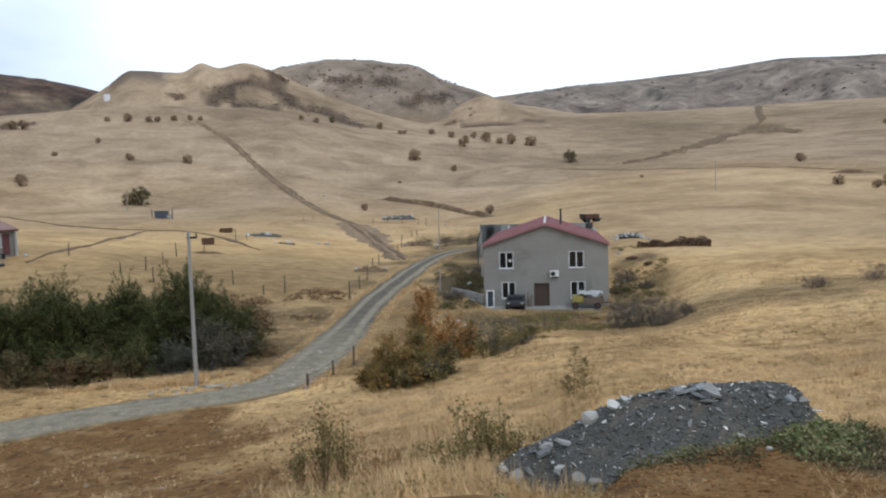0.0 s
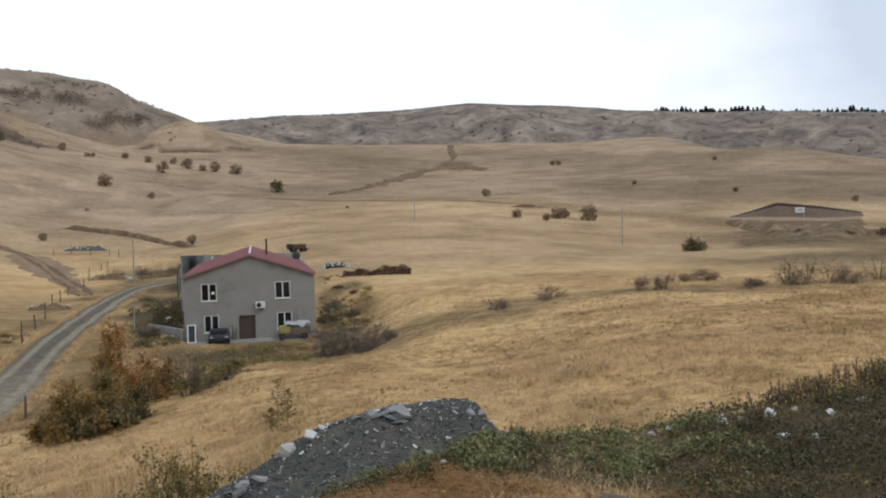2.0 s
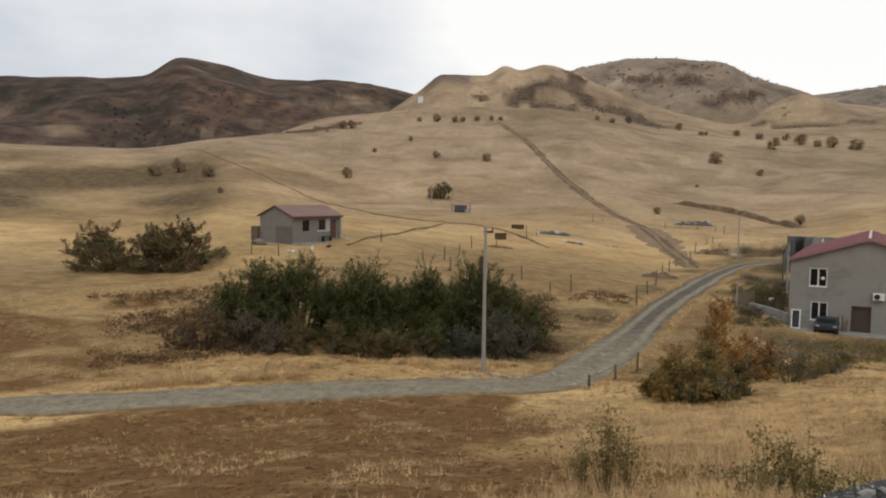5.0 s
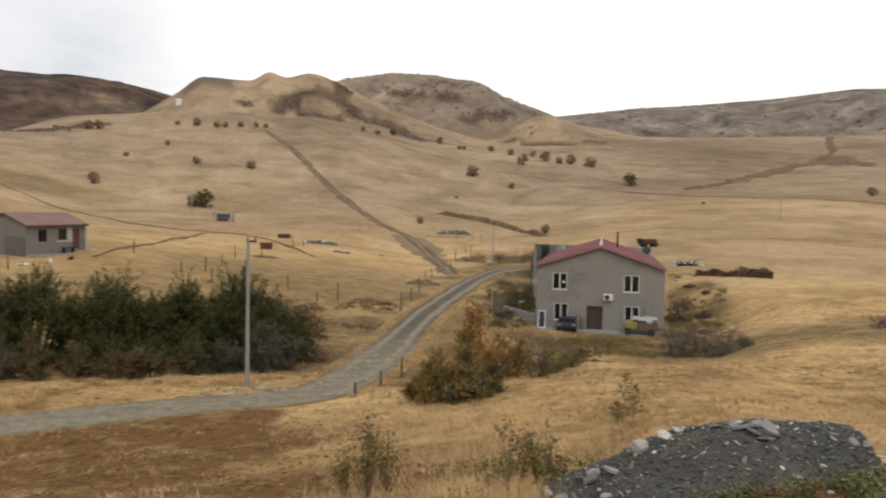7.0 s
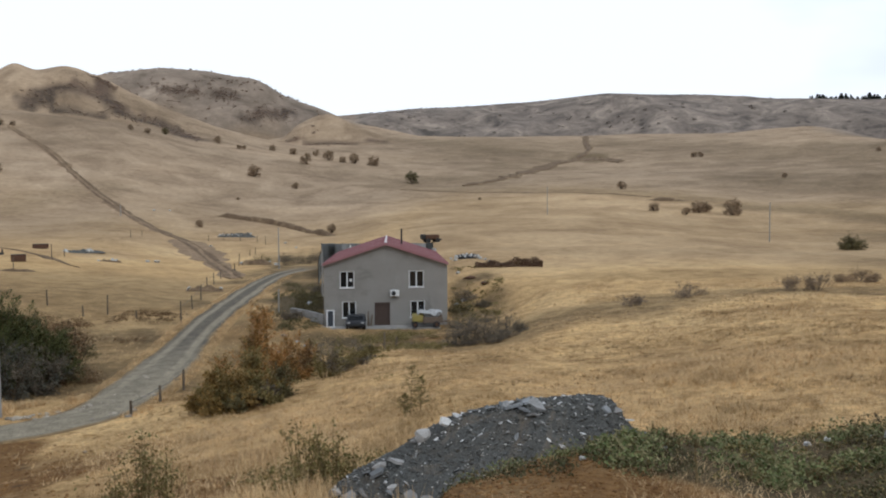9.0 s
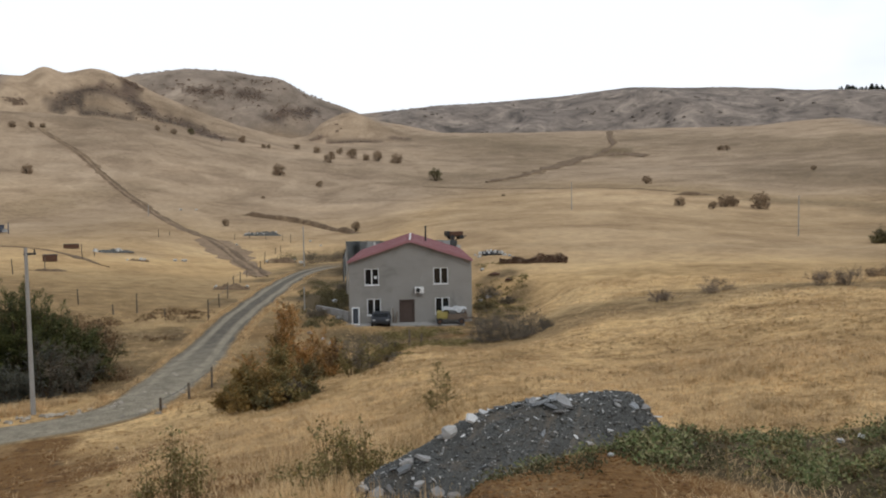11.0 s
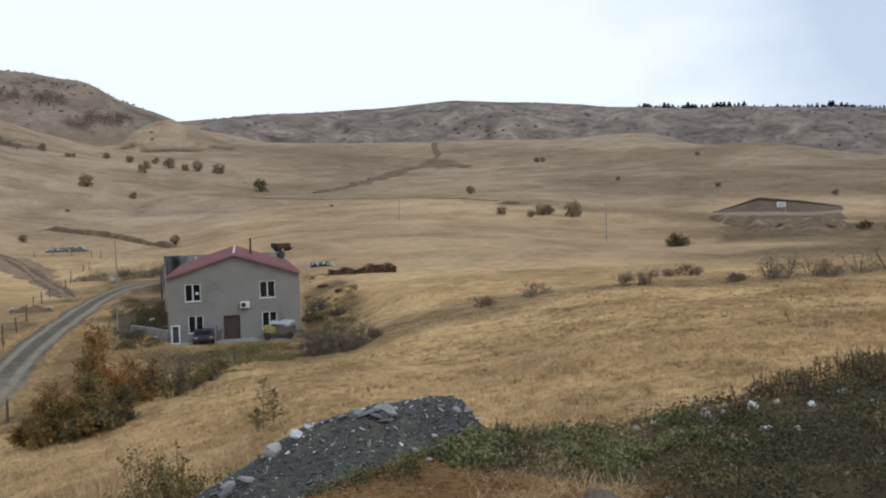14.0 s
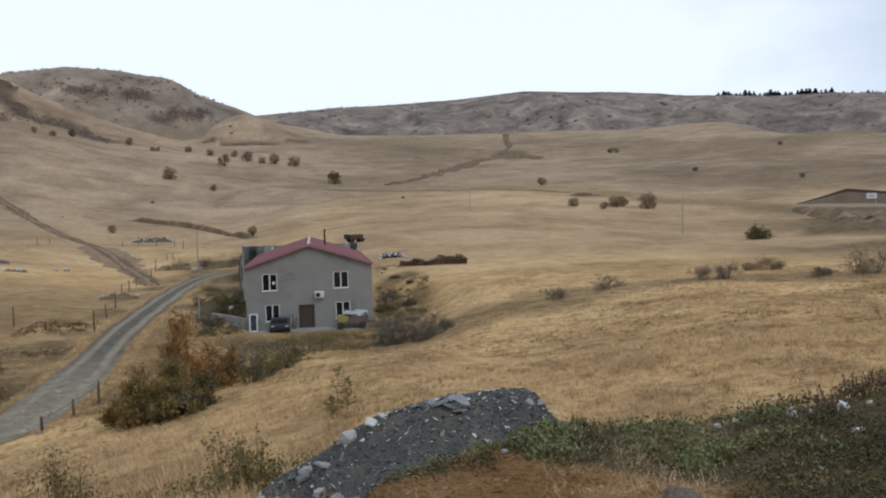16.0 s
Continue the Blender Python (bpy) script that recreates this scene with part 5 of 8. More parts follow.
def make_hut():
    """Small block house with a red roof; its corner faces the bank."""
    h = thing("hut", spot(-33.74, 92.5), 80.0, "small grey block house with a low dull red roof", "house", z=4.05)
    w, d, e, r = 8.9, 5.6, 3.3, 4.5       # long wall along +x, gable wall along +y
    wins = [(1.75, 3.0, 1.35, 2.75), (4.75, 6.05, 1.45, 2.8)]
    part("wall", wall_with_holes(bmesh.new(), 0, w, -0.8, e, 0, 0.25, [(a, b, c, t) for a, b, c, t in wins] + [(6.95, 8.15, 0.35, 2.75)]), M_BLOCK, h)
    for a, b, c, t in wins:
        win = part("window", wall_with_holes(bmesh.new(), a, b, c, t, 0.05, 0.12, [(a + 0.06, (a + b) / 2 - 0.03, c + 0.06, t - 0.06), ((a + b) / 2 + 0.03, b - 0.06, c + 0.06, t - 0.06)]), M_RUST, h)
        part("pane", boxed(a + 0.06, b - 0.06, 0.08, 0.09, c + 0.06, t - 0.06), M_GLASS, win)
    part("door", boxed(6.97, 8.13, 0.1, 0.16, 0.36, 2.73), M_MAROON, h, "dark red door")
    part("whitewash", boxed(4.45, 6.9, -0.012, -0.003, 1.2, 1.42), M_SHEET, h)
    part("whitewash", boxed(6.1, 6.9, -0.012, -0.003, 1.42, 2.9), M_SHEET, h)
    part("porch_post", boxed(8.72, 8.9, -0.34, -0.16, -0.4, e - 0.3, bevel=0.02), M_SHEET, h, "pale porch post")
    bench = part("bench", boxed(4.8, 6.6, -0.75, -0.3, 0.55, 0.63, bevel=0.01), M_DARK, h, "dark bench before the wall")
    for x in (4.95, 6.35):
        part("leg", boxed(x, x + 0.1, -0.7, -0.35, -0.1, 0.548), M_DARK, bench)
    part("wall", boxed(0, 0.25, 0.25, d, -0.8, e), M_BLOCK, h)
    part("wall", boxed(w - 0.25, w, 0.25, d, -0.8, e), M_BLOCK, h)
    part("wall", boxed(0.25, w - 0.25, d - 0.25, d, -0.8, e), M_BLOCK, h)
    for x in (0.0, w - 0.25):
        bm = bmesh.new()
        vs = [[bm.verts.new((x + o, y, z)) for y, z in ((0, e), (d, e), (d / 2, r))] for o in (0, 0.25)]
        bm.faces.new(vs[0])
        bm.faces.new(vs[1][::-1])
        for i in range(3):
            j = (i + 1) % 3
            bm.faces.new((vs[0][i], vs[1][i], vs[1][j], vs[0][j]))
        bmesh.ops.recalc_face_normals(bm, faces=bm.faces[:])
        part("gable", bm, M_BLOCK, h)
    k = (r - e) / (d / 2)
    for s in (-1, 1):
        bm = bmesh.new()
        y0 = d / 2 + s * (d / 2 + 0.35)
        pts = [(d / 2, r + 0.02), (y0, e - 0.35 * k + 0.02), (y0, e - 0.35 * k + 0.12), (d / 2, r + 0.12)]
        v0 = [bm.verts.new((-0.3, y, z)) for y, z in pts]
        v1 = [bm.verts.new((w + 0.3, y, z)) for y, z in pts]
        bm.faces.new(v0)
        bm.faces.new(v1[::-1])
        for i in range(4):
            j = (i + 1) % 4
            bm.faces.new((v0[i], v1[i], v1[j], v0[j]))
        bmesh.ops.recalc_face_normals(bm, faces=bm.faces[:])
        part("roof", bm, M_DULLROOF, h)
    part("fascia", boxed(-0.3, w + 0.3, -0.37, -0.352, e - 0.35 * k - 0.12, e - 0.35 * k + 0.1), M_MAROON, h)
    part("plinth", boxed(-0.15, w + 0.9, -1.3, -0.02, -0.8, -0.05), M_CONCRETE, h)
    part("lean_to", boxed(-0.5, 1.0, d + 0.004, d + 1.1, -0.8, 1.9, bevel=0.03), M_WOOD, h, "small brown wooden lean-to")
    part("gate_panel", boxed(-0.09, -0.01, 0.15, 2.8, -0.6, 2.0), M_GATE, h, "grey sheet-metal gate panel")
    part("yard_wall", boxed(-1.7, -1.4, 1.2, 6.0, -1.0, -0.15, bevel=0.05), M_CONCRETE, h)
    return h


make_hut()
for i, (b, d, w, t, m) in enumerate([(-33.9, 86, .9, .35, M_WHITE), (-32.3, 87, .45, .7, M_WHITE), (-31.0, 90, 1.2, .5, M_DARK), (-29.6, 98, .7, .4, M_PALE), (-36.2, 93, 2.4, .9, M_BLOCK)]):
    litter(b, d, w, w * 0.6, t, m, "pale building rubble lying by the small house" if m is not M_DARK else "dark scrap lying by the small house", "rubble block" if m is not M_DARK else "scrap metal", 40 + i)


def utility_pole(b, d, height, r=0.11, arms=False, lean=0.0, label="slim pale concrete utility pole"):
    e = thing("utility_pole", spot(b, d), -b, label, "utility pole", "utility poles")
    part("shaft", tube(bmesh.new(), (0, 0, -0.4), (lean * height, 0, height), r, r * 0.62, 10), M_POLE, e)
    if arms:
        part("crossarm", boxed(-0.1 + lean * height, 0.42 + lean * height, -0.05, 0.05, height - 0.34, height - 0.24), M_DARK, e)
        for x in (-0.05, 0.36):
            part("insulator", tube(bmesh.new(), (x + lean * height, 0, height - 0.24), (x + lean * height, 0, height - 0.08), 0.04, 0.03, 8), M_DARK, e)
    return e


utility_pole(-19.12, 39.8, 7.95, 0.125, arms=True, label="slim pale concrete utility pole beside the thicket")
for b, d, h in [(-.3, 130, 7.0), (-23.05, 225, 5.4), (20.33, 203, 7.7), (36.18, 151, 7.4), (2.95, 86, 5.6), (-11.3, 233, 3.4)]:
    utility_pole(b, d, h, 0.13)
lp = thing("post", spot(-.35, 71.6), 0, "short pale post beside the drive", "post")
part("shaft", tube(bmesh.new(), (0, 0, -0.3), (0, 0, 2.5), 0.07, 0.06, 8), M_POLE, lp)

rg = random.Random(12)
for b, d, h in [(-7.42, 70.5, 1.9), (-6.6, 80, 1.4), (-6.0, 87.8, 1.8), (-5.54, 100, 1.4), (-5.05, 105.5, 1.6), (-4.55, 116, 1.2), (-3.57, 126, 1.45), (-3.25, 140, 2.4),
                (-2.43, 162, 1.2), (-2.04, 167, 1.4), (-1.27, 185, 2.2), (-1.88, 191, 1.6), (-3.1, 193, 2.3), (-4.28, 196, 2.3), (-5.37, 194, 1.4), (-10.69, 186, 1.9), (-9.93, 191, 1.3),
                (-12.32, 76, 1.8), (-10.43, 73, .8), (-23.8, 83, 1.1), (-22.11, 86, 1.5), (-21.62, 78, 1.45), (-20.94, 93, 1.5), (-19.95, 106, 1.9)] + \
               [(-16.07, 79, 1.5), (-13.88, 75, 1.0), (-15.71, 131, 2.4), (-14.93, 138, 1.3), (-18.05, 111, 1.9), (-7.34, 42.7, 1.15), (-8.95, 39.8, .85), (-10.94, 37.4, .7), (7.68, 49, 1.15), (8.6, 50, 0.7), (-27, 97, 1.5), (-34.8, 84, 1.4), (-36.8, 86, 1.3)]:
    e = thing("fence_post", spot(b, d), rg.uniform(0, 90), "weathered wooden fence post in dry grass", "fence post", "fence posts")
    bm = tube(bmesh.new(), (0, 0, -0.25), (rg.uniform(-.06, .06) * h, rg.uniform(-.06, .06) * h, h), 0.075, 0.055, 7)
    part("stake", bm, M_WOOD, e)


def wire(a, b, sag, r=0.012, label="thin dark fence wire", name="wire"):
    """A sagging wire between two places in space."""
    cu = bpy.data.curves.new(name, "CURVE")
    cu.dimensions, cu.bevel_depth, cu.bevel_resolution = "3D", r, 1
    sp = cu.splines.new("POLY")
    sp.points.add(12)
    for i in range(13):
        t = i / 12
        p = Vector(a).lerp(Vector(b), t)
        sp.points[i].co = (p.x, p.y, p.z - sag * 4 * t * (1 - t), 1)
    cu.materials.append(M_DARK)
    return tagged(new(name, cu), label, "wire", "fence wires")


def top_of(b, d, h):
    x, y = spot(b, d)
    return (x, y, ground_z(x, y) + h)


row_a = [(-10.94, 37.4, .6), (-8.95, 39.8, .75), (-7.34, 42.7, 1.0)]
for p, q in zip(row_a, row_a[1:]):
    wire(top_of(*p), top_of(*q), 0.05, 0.013, "rusty fence rail beside the gravel road", "fence_rail")
row_b = [(-7.42, 70.5, 1.5), (-6.6, 80, 1.2), (-6.0, 87.8, 1.4), (-5.54, 100, 1.2), (-5.05, 105.5, 1.3), (-4.55, 116, 1.0)]
for p, q in zip(row_b, row_b[1:]):
    wire(top_of(*p), top_of(*q), 0.08)

# blue container between two stakes, boxes, rubble and spoil on the far field
bx = thing("blue_container", spot(-20.8, 196), -20, "faded blue metal box standing between two stakes", "container")
part("body", boxed(-1.5, 1.5, -0.8, 0.8, 0.1, 1.7, bevel=0.04), M_BLUE, bx)
part("lid", boxed(-1.6, 1.6, -0.9, 0.9, 1.702, 1.8), M_BLUE, bx)
for s in (-3.0, 3.2):
    part("stake", tube(bmesh.new(), (s, 0, -0.3), (s, 0, 2.3), 0.12, 0.1, 8), M_BLUE, bx)
part("rail", boxed(-2.95, 3.15, -0.05, 0.05, 0.75, 0.85), M_TIN, bx)
part("panel", boxed(1.55, 2.9, -0.06, 0.06, 0.1, 0.72), M_SHEET, bx)
for b, d, w, h, m, lab in [(-16.37, 152, 2.5, .8, M_RUST, "rust-brown box lying on the dry field"), (-17.7, 125.5, 1.9, 1.0, M_RUST, "rust-brown box on a short stand in the field")]:
    e = thing("scrap_box", spot(b, d), 12, lab, "box")
    part("body", boxed(-w / 2, w / 2, -0.5, 0.5, 0.05, h, bevel=0.05), m, e)
    part("lid", boxed(-w / 2 - 0.05, w / 2 + 0.05, -0.55, 0.55, h + 0.002, h + 0.07), M_DARK, e)


def heap(name, b, d, w, dep, h, material, label, seed, stones=0, turn=0.0):
    """An uneven low heap with stones on it."""
    e = thing(name, spot(b, d), -b + turn, label, "heap")
    bm = bmesh.new()
    bmesh.ops.create_grid(bm, x_segments=40, y_segments=16, size=0.5)
    for v in bm.verts:
        x, y = v.co.x, v.co.y
        fade = max(0.0, 1 - (2 * abs(x)) ** 3) * max(0.0, 1 - (2 * abs(y)) ** 2)
        nz = noise.noise(Vector((x * w * 0.8 + seed, y * dep * 0.8, 1.0))) * 0.5 + noise.noise(Vector((x * w * 2.4 + seed, y * dep * 2.4, 4.0))) * 0.25
        v.co = Vector((x * w, y * dep, h * fade * (0.75 + nz) - 0.12))
    part("spoil", bm, material, e, smooth_faces=True)
    r = random.Random(seed)
    shared = None
    for k in range(stones):
        s = r.uniform(0.5, 1.4)
        m = pose(r.uniform(-.45, .45) * w, r.uniform(-.4, .3) * dep, h * r.uniform(0.1, 0.55), r.uniform(0, 60), r.uniform(0, 60), r.uniform(0, 360)) @ Matrix.Scale(s, 4)
        if shared is None:
            shared = part("stone", lump(r, .8, .6, .4, 1, 0.3), M_PALE, e)
            shared.matrix_basis = m
        else:
            again(shared, m)
    return e


heap("slate_heap", -3.4, 205, 10.5, 3.5, 1.5, M_SLATE, "low heap of blue-grey slate spoil with pale blocks", 3, 14)
heap("rubble_heap", -14.0, 150, 8.5, 4, .7, M_SLATE, "flat grey rubble heap on the dry field", 5, 10)
heap("soil_heap", -12.2, 133, 4, 1.6, .5, M_TRACK, "small brown soil heap on the dry field", 6, 4)
heap("soil_heap", -2.0, 143, 6, 3, 1.2, M_TRACK, "small brown soil heap on the dry field", 7, 5)
heap("soil_heap", -5.8, 97, 5, 2.4, .8, M_TRACK, "small brown soil heap on the dry field", 8, 3)
heap("soil_heap", -18.0, 111, 5, 2, .5, M_TRACK, "small brown soil heap on the dry field", 9, 0)
for i, (b, d, s) in enumerate([(-9.09, 250, .8), (-8.02, 254, .8), (-5.2, 181, .7), (-9.0, 140, .9), (-9.6, 139, .7), (0.2, 186, .7), (1.0, 176, .6), (-1.0, 150, .6), (-.5, 141, .8)]):
    litter(b, d, s * 1.3, s, s * .8, M_PALE, "pale stone lying on the dry hillside", "stone", 60 + i)


def bank(name, points, half, h, material, label, step=1.5, seed=1, wild=0.6):
    """A long dug bank of soil thrown up along a line."""
    line = line_of(points, step)
    tang = np.gradient(line, axis=0)
    tang /= np.linalg.norm(tang, axis=1)[:, None]
    side = np.stack([tang[:, 1], -tang[:, 0]], -1)
    k = np.linspace(-1, 1, 11)
    n = len(line)
    hh = h * (0.85 + wild * fbm(np.arange(n) * step, np.zeros(n) + seed * 7.7, 5.0, 3, seed)) * smooth(0, 4, np.minimum(np.arange(n), n - 1 - np.arange(n)) * 1.0)
    px = line[:, None, 0] + side[:, None, 0] * k[None] * half
    py = line[:, None, 1] + side[:, None, 1] * k[None] * half
    rough = 0.12 * h * fbm(px.ravel(), py.ravel(), 1.6, 3, seed).reshape(px.shape)
    pz = land(px.ravel(), py.ravel()).reshape(px.shape) + hh[:, None] * (1 - k[None] ** 2) + rough - 0.15 * (np.abs(k[None]) > 0.99)
    return tagged(grid_sheet(name, px, py, pz, material), label, "soil bank", kind="structure")


bank("soil_bank", [(-4.75, 253), (-2.4, 243), (-.27, 233), (1.8, 216), (3.9, 199)], 1.2, 1.5, M_TRACK, "long bank of dug brown soil across the field")
bank("soil_bank", [(27.7, 266), (29.2, 265), (30.8, 265)], 1.6, 1.2, M_TRACK, "short bank of dug brown soil on the field", seed=2)
M_CUT = surface("cut_earth", (0.13, 0.092, 0.066), (0.20, 0.148, 0.108), 0.3, 3, 0.95, 0.4, 0.1, world_space=True)
M_FILL = surface("tipped_earth", (0.075, 0.050, 0.028), (0.21, 0.145, 0.080), 0.16, 1.2, 0.95, 0.5, 0.2, world_space=True, stain=(0.30, 0.215, 0.125))


M_PLOT = surface("trodden_plot", (0.22, 0.156, 0.098), (0.36, 0.264, 0.168), 0.2, 3, 0.95, 0.3, 0.1, world_space=True)


def levelled_plot():
    """A terrace dug into the slope: tipped earth in front, a cut face and a dark lip behind."""
    bs = np.linspace(43.2, 52.6, 120)
    rim = smooth(43.2, 44.0, bs) * (1 - smooth(51.9, 52.6, bs))
    toe_d = pchip([43.2, 45.3, 47.5, 50.1, 52.6], [214, 184, 156, 146, 168], bs)
    edge_d = pchip([43.2, 45.3, 46.8, 49.4, 52.6], [229, 224, 219, 220, 234], bs)
    edge_z = pchip([43.2, 45.3, 46.8, 49.4, 52.6], [7.3, 7.35, 7.3, 7.1, 7.2], bs)
    foot_z = pchip([43.2, 45.3, 46.8, 49.4, 52.6], [8.0, 8.0, 7.95, 7.8, 8.0], bs)
    top_t = np.interp(bs, [43.2, 43.5, 45.1, 46.6, 46.9, 49.4, 52.05, 52.25, 52.6], [-.0086, -.0080, -.0002, .0085, .0099, .0050, -.0030, -.0090, -.0120])
    foot_d = np.full(len(bs), 237.0) + 6 * smooth(50, 52.6, bs)

    def sheet(name, rows, material, label, rough, seed):
        d = np.stack([r[0] for r in rows], 1)
        z = np.stack([r[1] for r in rows], 1)
        b = np.radians(bs)[:, None] * np.ones_like(d)
        x, y = d * np.sin(b), d * np.cos(b)
        z = z + rough * fbm(x.ravel(), y.ravel(), 9, 4, seed).reshape(z.shape) * np.linspace(0, 1, d.shape[1])[None] * (1 - np.linspace(0, 1, d.shape[1])[None] ** 6)
        return tagged(grid_sheet(name, x, y, z, material), label, "soil bank", kind="structure")

    def on_land(d):
        return land(d * np.sin(np.radians(bs)), d * np.cos(np.radians(bs)))

    rows = []
    for k in np.linspace(0, 1, 16):
        d = toe_d + (edge_d - toe_d) * k
        swell = (0.25 + 1.7 * math.sin(math.pi * min(1, k * 1.15)) ** 2 * (0.5 + fbm(bs * 4, np.zeros(len(bs)) + k * 3.0, 3.0, 3, 95))) * min(1, k * 5) * rim
        rows.append((d, np.minimum(on_land(d) + swell, 10 + (edge_z - 10) * d / edge_d + 0.5) - 0.25 * (k == 0) - 0.5 * (1 - rim)))
    sheet("soil_bank", rows, M_FILL, "mottled bank of tipped brown earth below a levelled plot", 1.6, 91)
    flat = []
    for k in np.linspace(0, 1, 5):
        d = edge_d + (foot_d - edge_d) * k
        flat.append((d, np.maximum(edge_z + (foot_z - edge_z) * k, on_land(d) + 0.15) - 0.8 * (1 - rim)))
    sheet("levelled_ground", flat, M_PLOT, "levelled plot of pale trodden earth and grass", 0.0, 92)
    top_z = 10 + top_t * (foot_d + 3.0)
    face = [(foot_d + 3.0 * k, foot_z + (top_z - foot_z) * k * 0.8) for k in np.linspace(0, 1, 5)]
    sheet("soil_bank", face, M_CUT, "cut face of grey-brown earth behind a levelled plot", 0.3, 93)
    lip_z = foot_z + (top_z - foot_z) * 0.8
    lip = [(foot_d + 3.0, lip_z + 0.02), (foot_d + 3.2, top_z), (foot_d + 4.2, top_z + 0.05), (foot_d + 9, on_land(foot_d + 9) - 0.2)]
    sheet("soil_bank", lip, M_TURNED, "dark lip of turned soil above the cut face", 0.0, 94)


M_TURNED = surface("fresh_turned_soil", (0.05, 0.034, 0.024), (0.10, 0.068, 0.045), 0.4, 4, 0.95, 0.4, 0.1, world_space=True)
levelled_plot()
TRACKS = [
    ([(-17.97, 392), (-16.7, 366), (-15.37, 339), (-14.1, 307), (-12.75, 275), (-11.2, 246), (-9.69, 218), (-8.3, 203), (-7.07, 191), (-5.9, 171), (-5.11, 152), (-4.2, 131), (-3.4, 112)], 2.1, "two-rutted brown dirt track down the hillside", 0),
    ([(-40.35, 302), (-37.46, 264), (-33.75, 229), (-29.84, 195), (-25.73, 167), (-21.91, 154.5), (-19.1, 150), (-16.7, 139.5), (-13.85, 117)], 0.5, "narrow dark footpath across the dry hillside", 1),
    ([(-29.6, 92), (-27.4, 104), (-25.75, 117), (-23.6, 135), (-21.9, 153)], 0.5, "narrow dark footpath across the dry hillside", 2),
    ([(13.86, 340), (15.6, 355), (17.28, 372), (19.2, 415), (21.2, 469), (22.8, 490), (24.3, 501)], 4.6, "brown dirt track across the far field", 3),
    ([(20.8, 462), (22.0, 480), (23.4, 560), (23.2, 640), (23.21, 715)], 2.6, "brown dirt track across the far field", 4),
    ([(9, 322), (14, 316), (18, 309), (21.6, 301), (25, 290), (28, 276)], 0.8, "thin brown field edge across the dry pasture", 1),
    ([(21.5, 478), (23, 488), (24.8, 492), (25.6, 470)], 6.0, "bare brown patch where tracks meet", 5),
]
tagged(strip("dirt_track", [(-7.6, 197), (-6.8, 186), (-6.0, 172), (-5.5, 160), (-4.9, 148)], 4.5, 0.1, M_TRACK_EDGE, 0.8, 11, ragged=0.3, seed=9), "bare trampled patch along the dirt track", "track", kind="structure")
for pts, half, lab, s in TRACKS:
    if s == 0:
        tagged(strip("dirt_track", pts, 2.1, 0.12, M_TRACK_EDGE, 1.0, 9, ragged=0.5, seed=2), "trampled brown verge of the dirt track", "track", kind="structure")
        for off in (-1, 1):
            line2 = [(b + math.degrees(off * 0.85 / d), d) for b, d in pts]
            tagged(strip("dirt_track", line2, 0.62, 0.2, M_TRACK, 1.0, 7, ragged=0.8, seed=s + 3 + off), lab, "track", kind="structure")
    else:
        tagged(strip("dirt_track", pts, half, 0.14 if s < 3 else 0.5, M_TRACK, 1.2, 9, ragged=0.8, seed=s + 1), lab, "track", kind="structure")

sg = thing("sign_board", spot(48.35, 226), -48, "white sign board on a post at the levelled plot", "sign", z=7.2)
part("board", boxed(-1.25, 1.1, -0.04, 0.04, 2.2, 3.65, bevel=0.01), M_WHITE, sg)
part("lettering", boxed(-0.6, 0.5, -0.05, -0.041, 2.8, 3.05), M_BLOCK, sg, "grey bar of writing")
part("post", boxed(0.9, 1.08, 0.05, 0.15, -0.6, 3.4), M_PALE, sg)
wb = thing("white_hut", spot(-23.93, 514), 20, "small white box building on the hill crest", "hut")
part("body", boxed(-1.8, 1.8, -1.4, 1.4, -0.8, 3.9), M_WHITE, wb)
part("roof", boxed(-2.0, 2.0, -1.6, 1.6, 3.904, 4.1), M_BLOCK, wb)
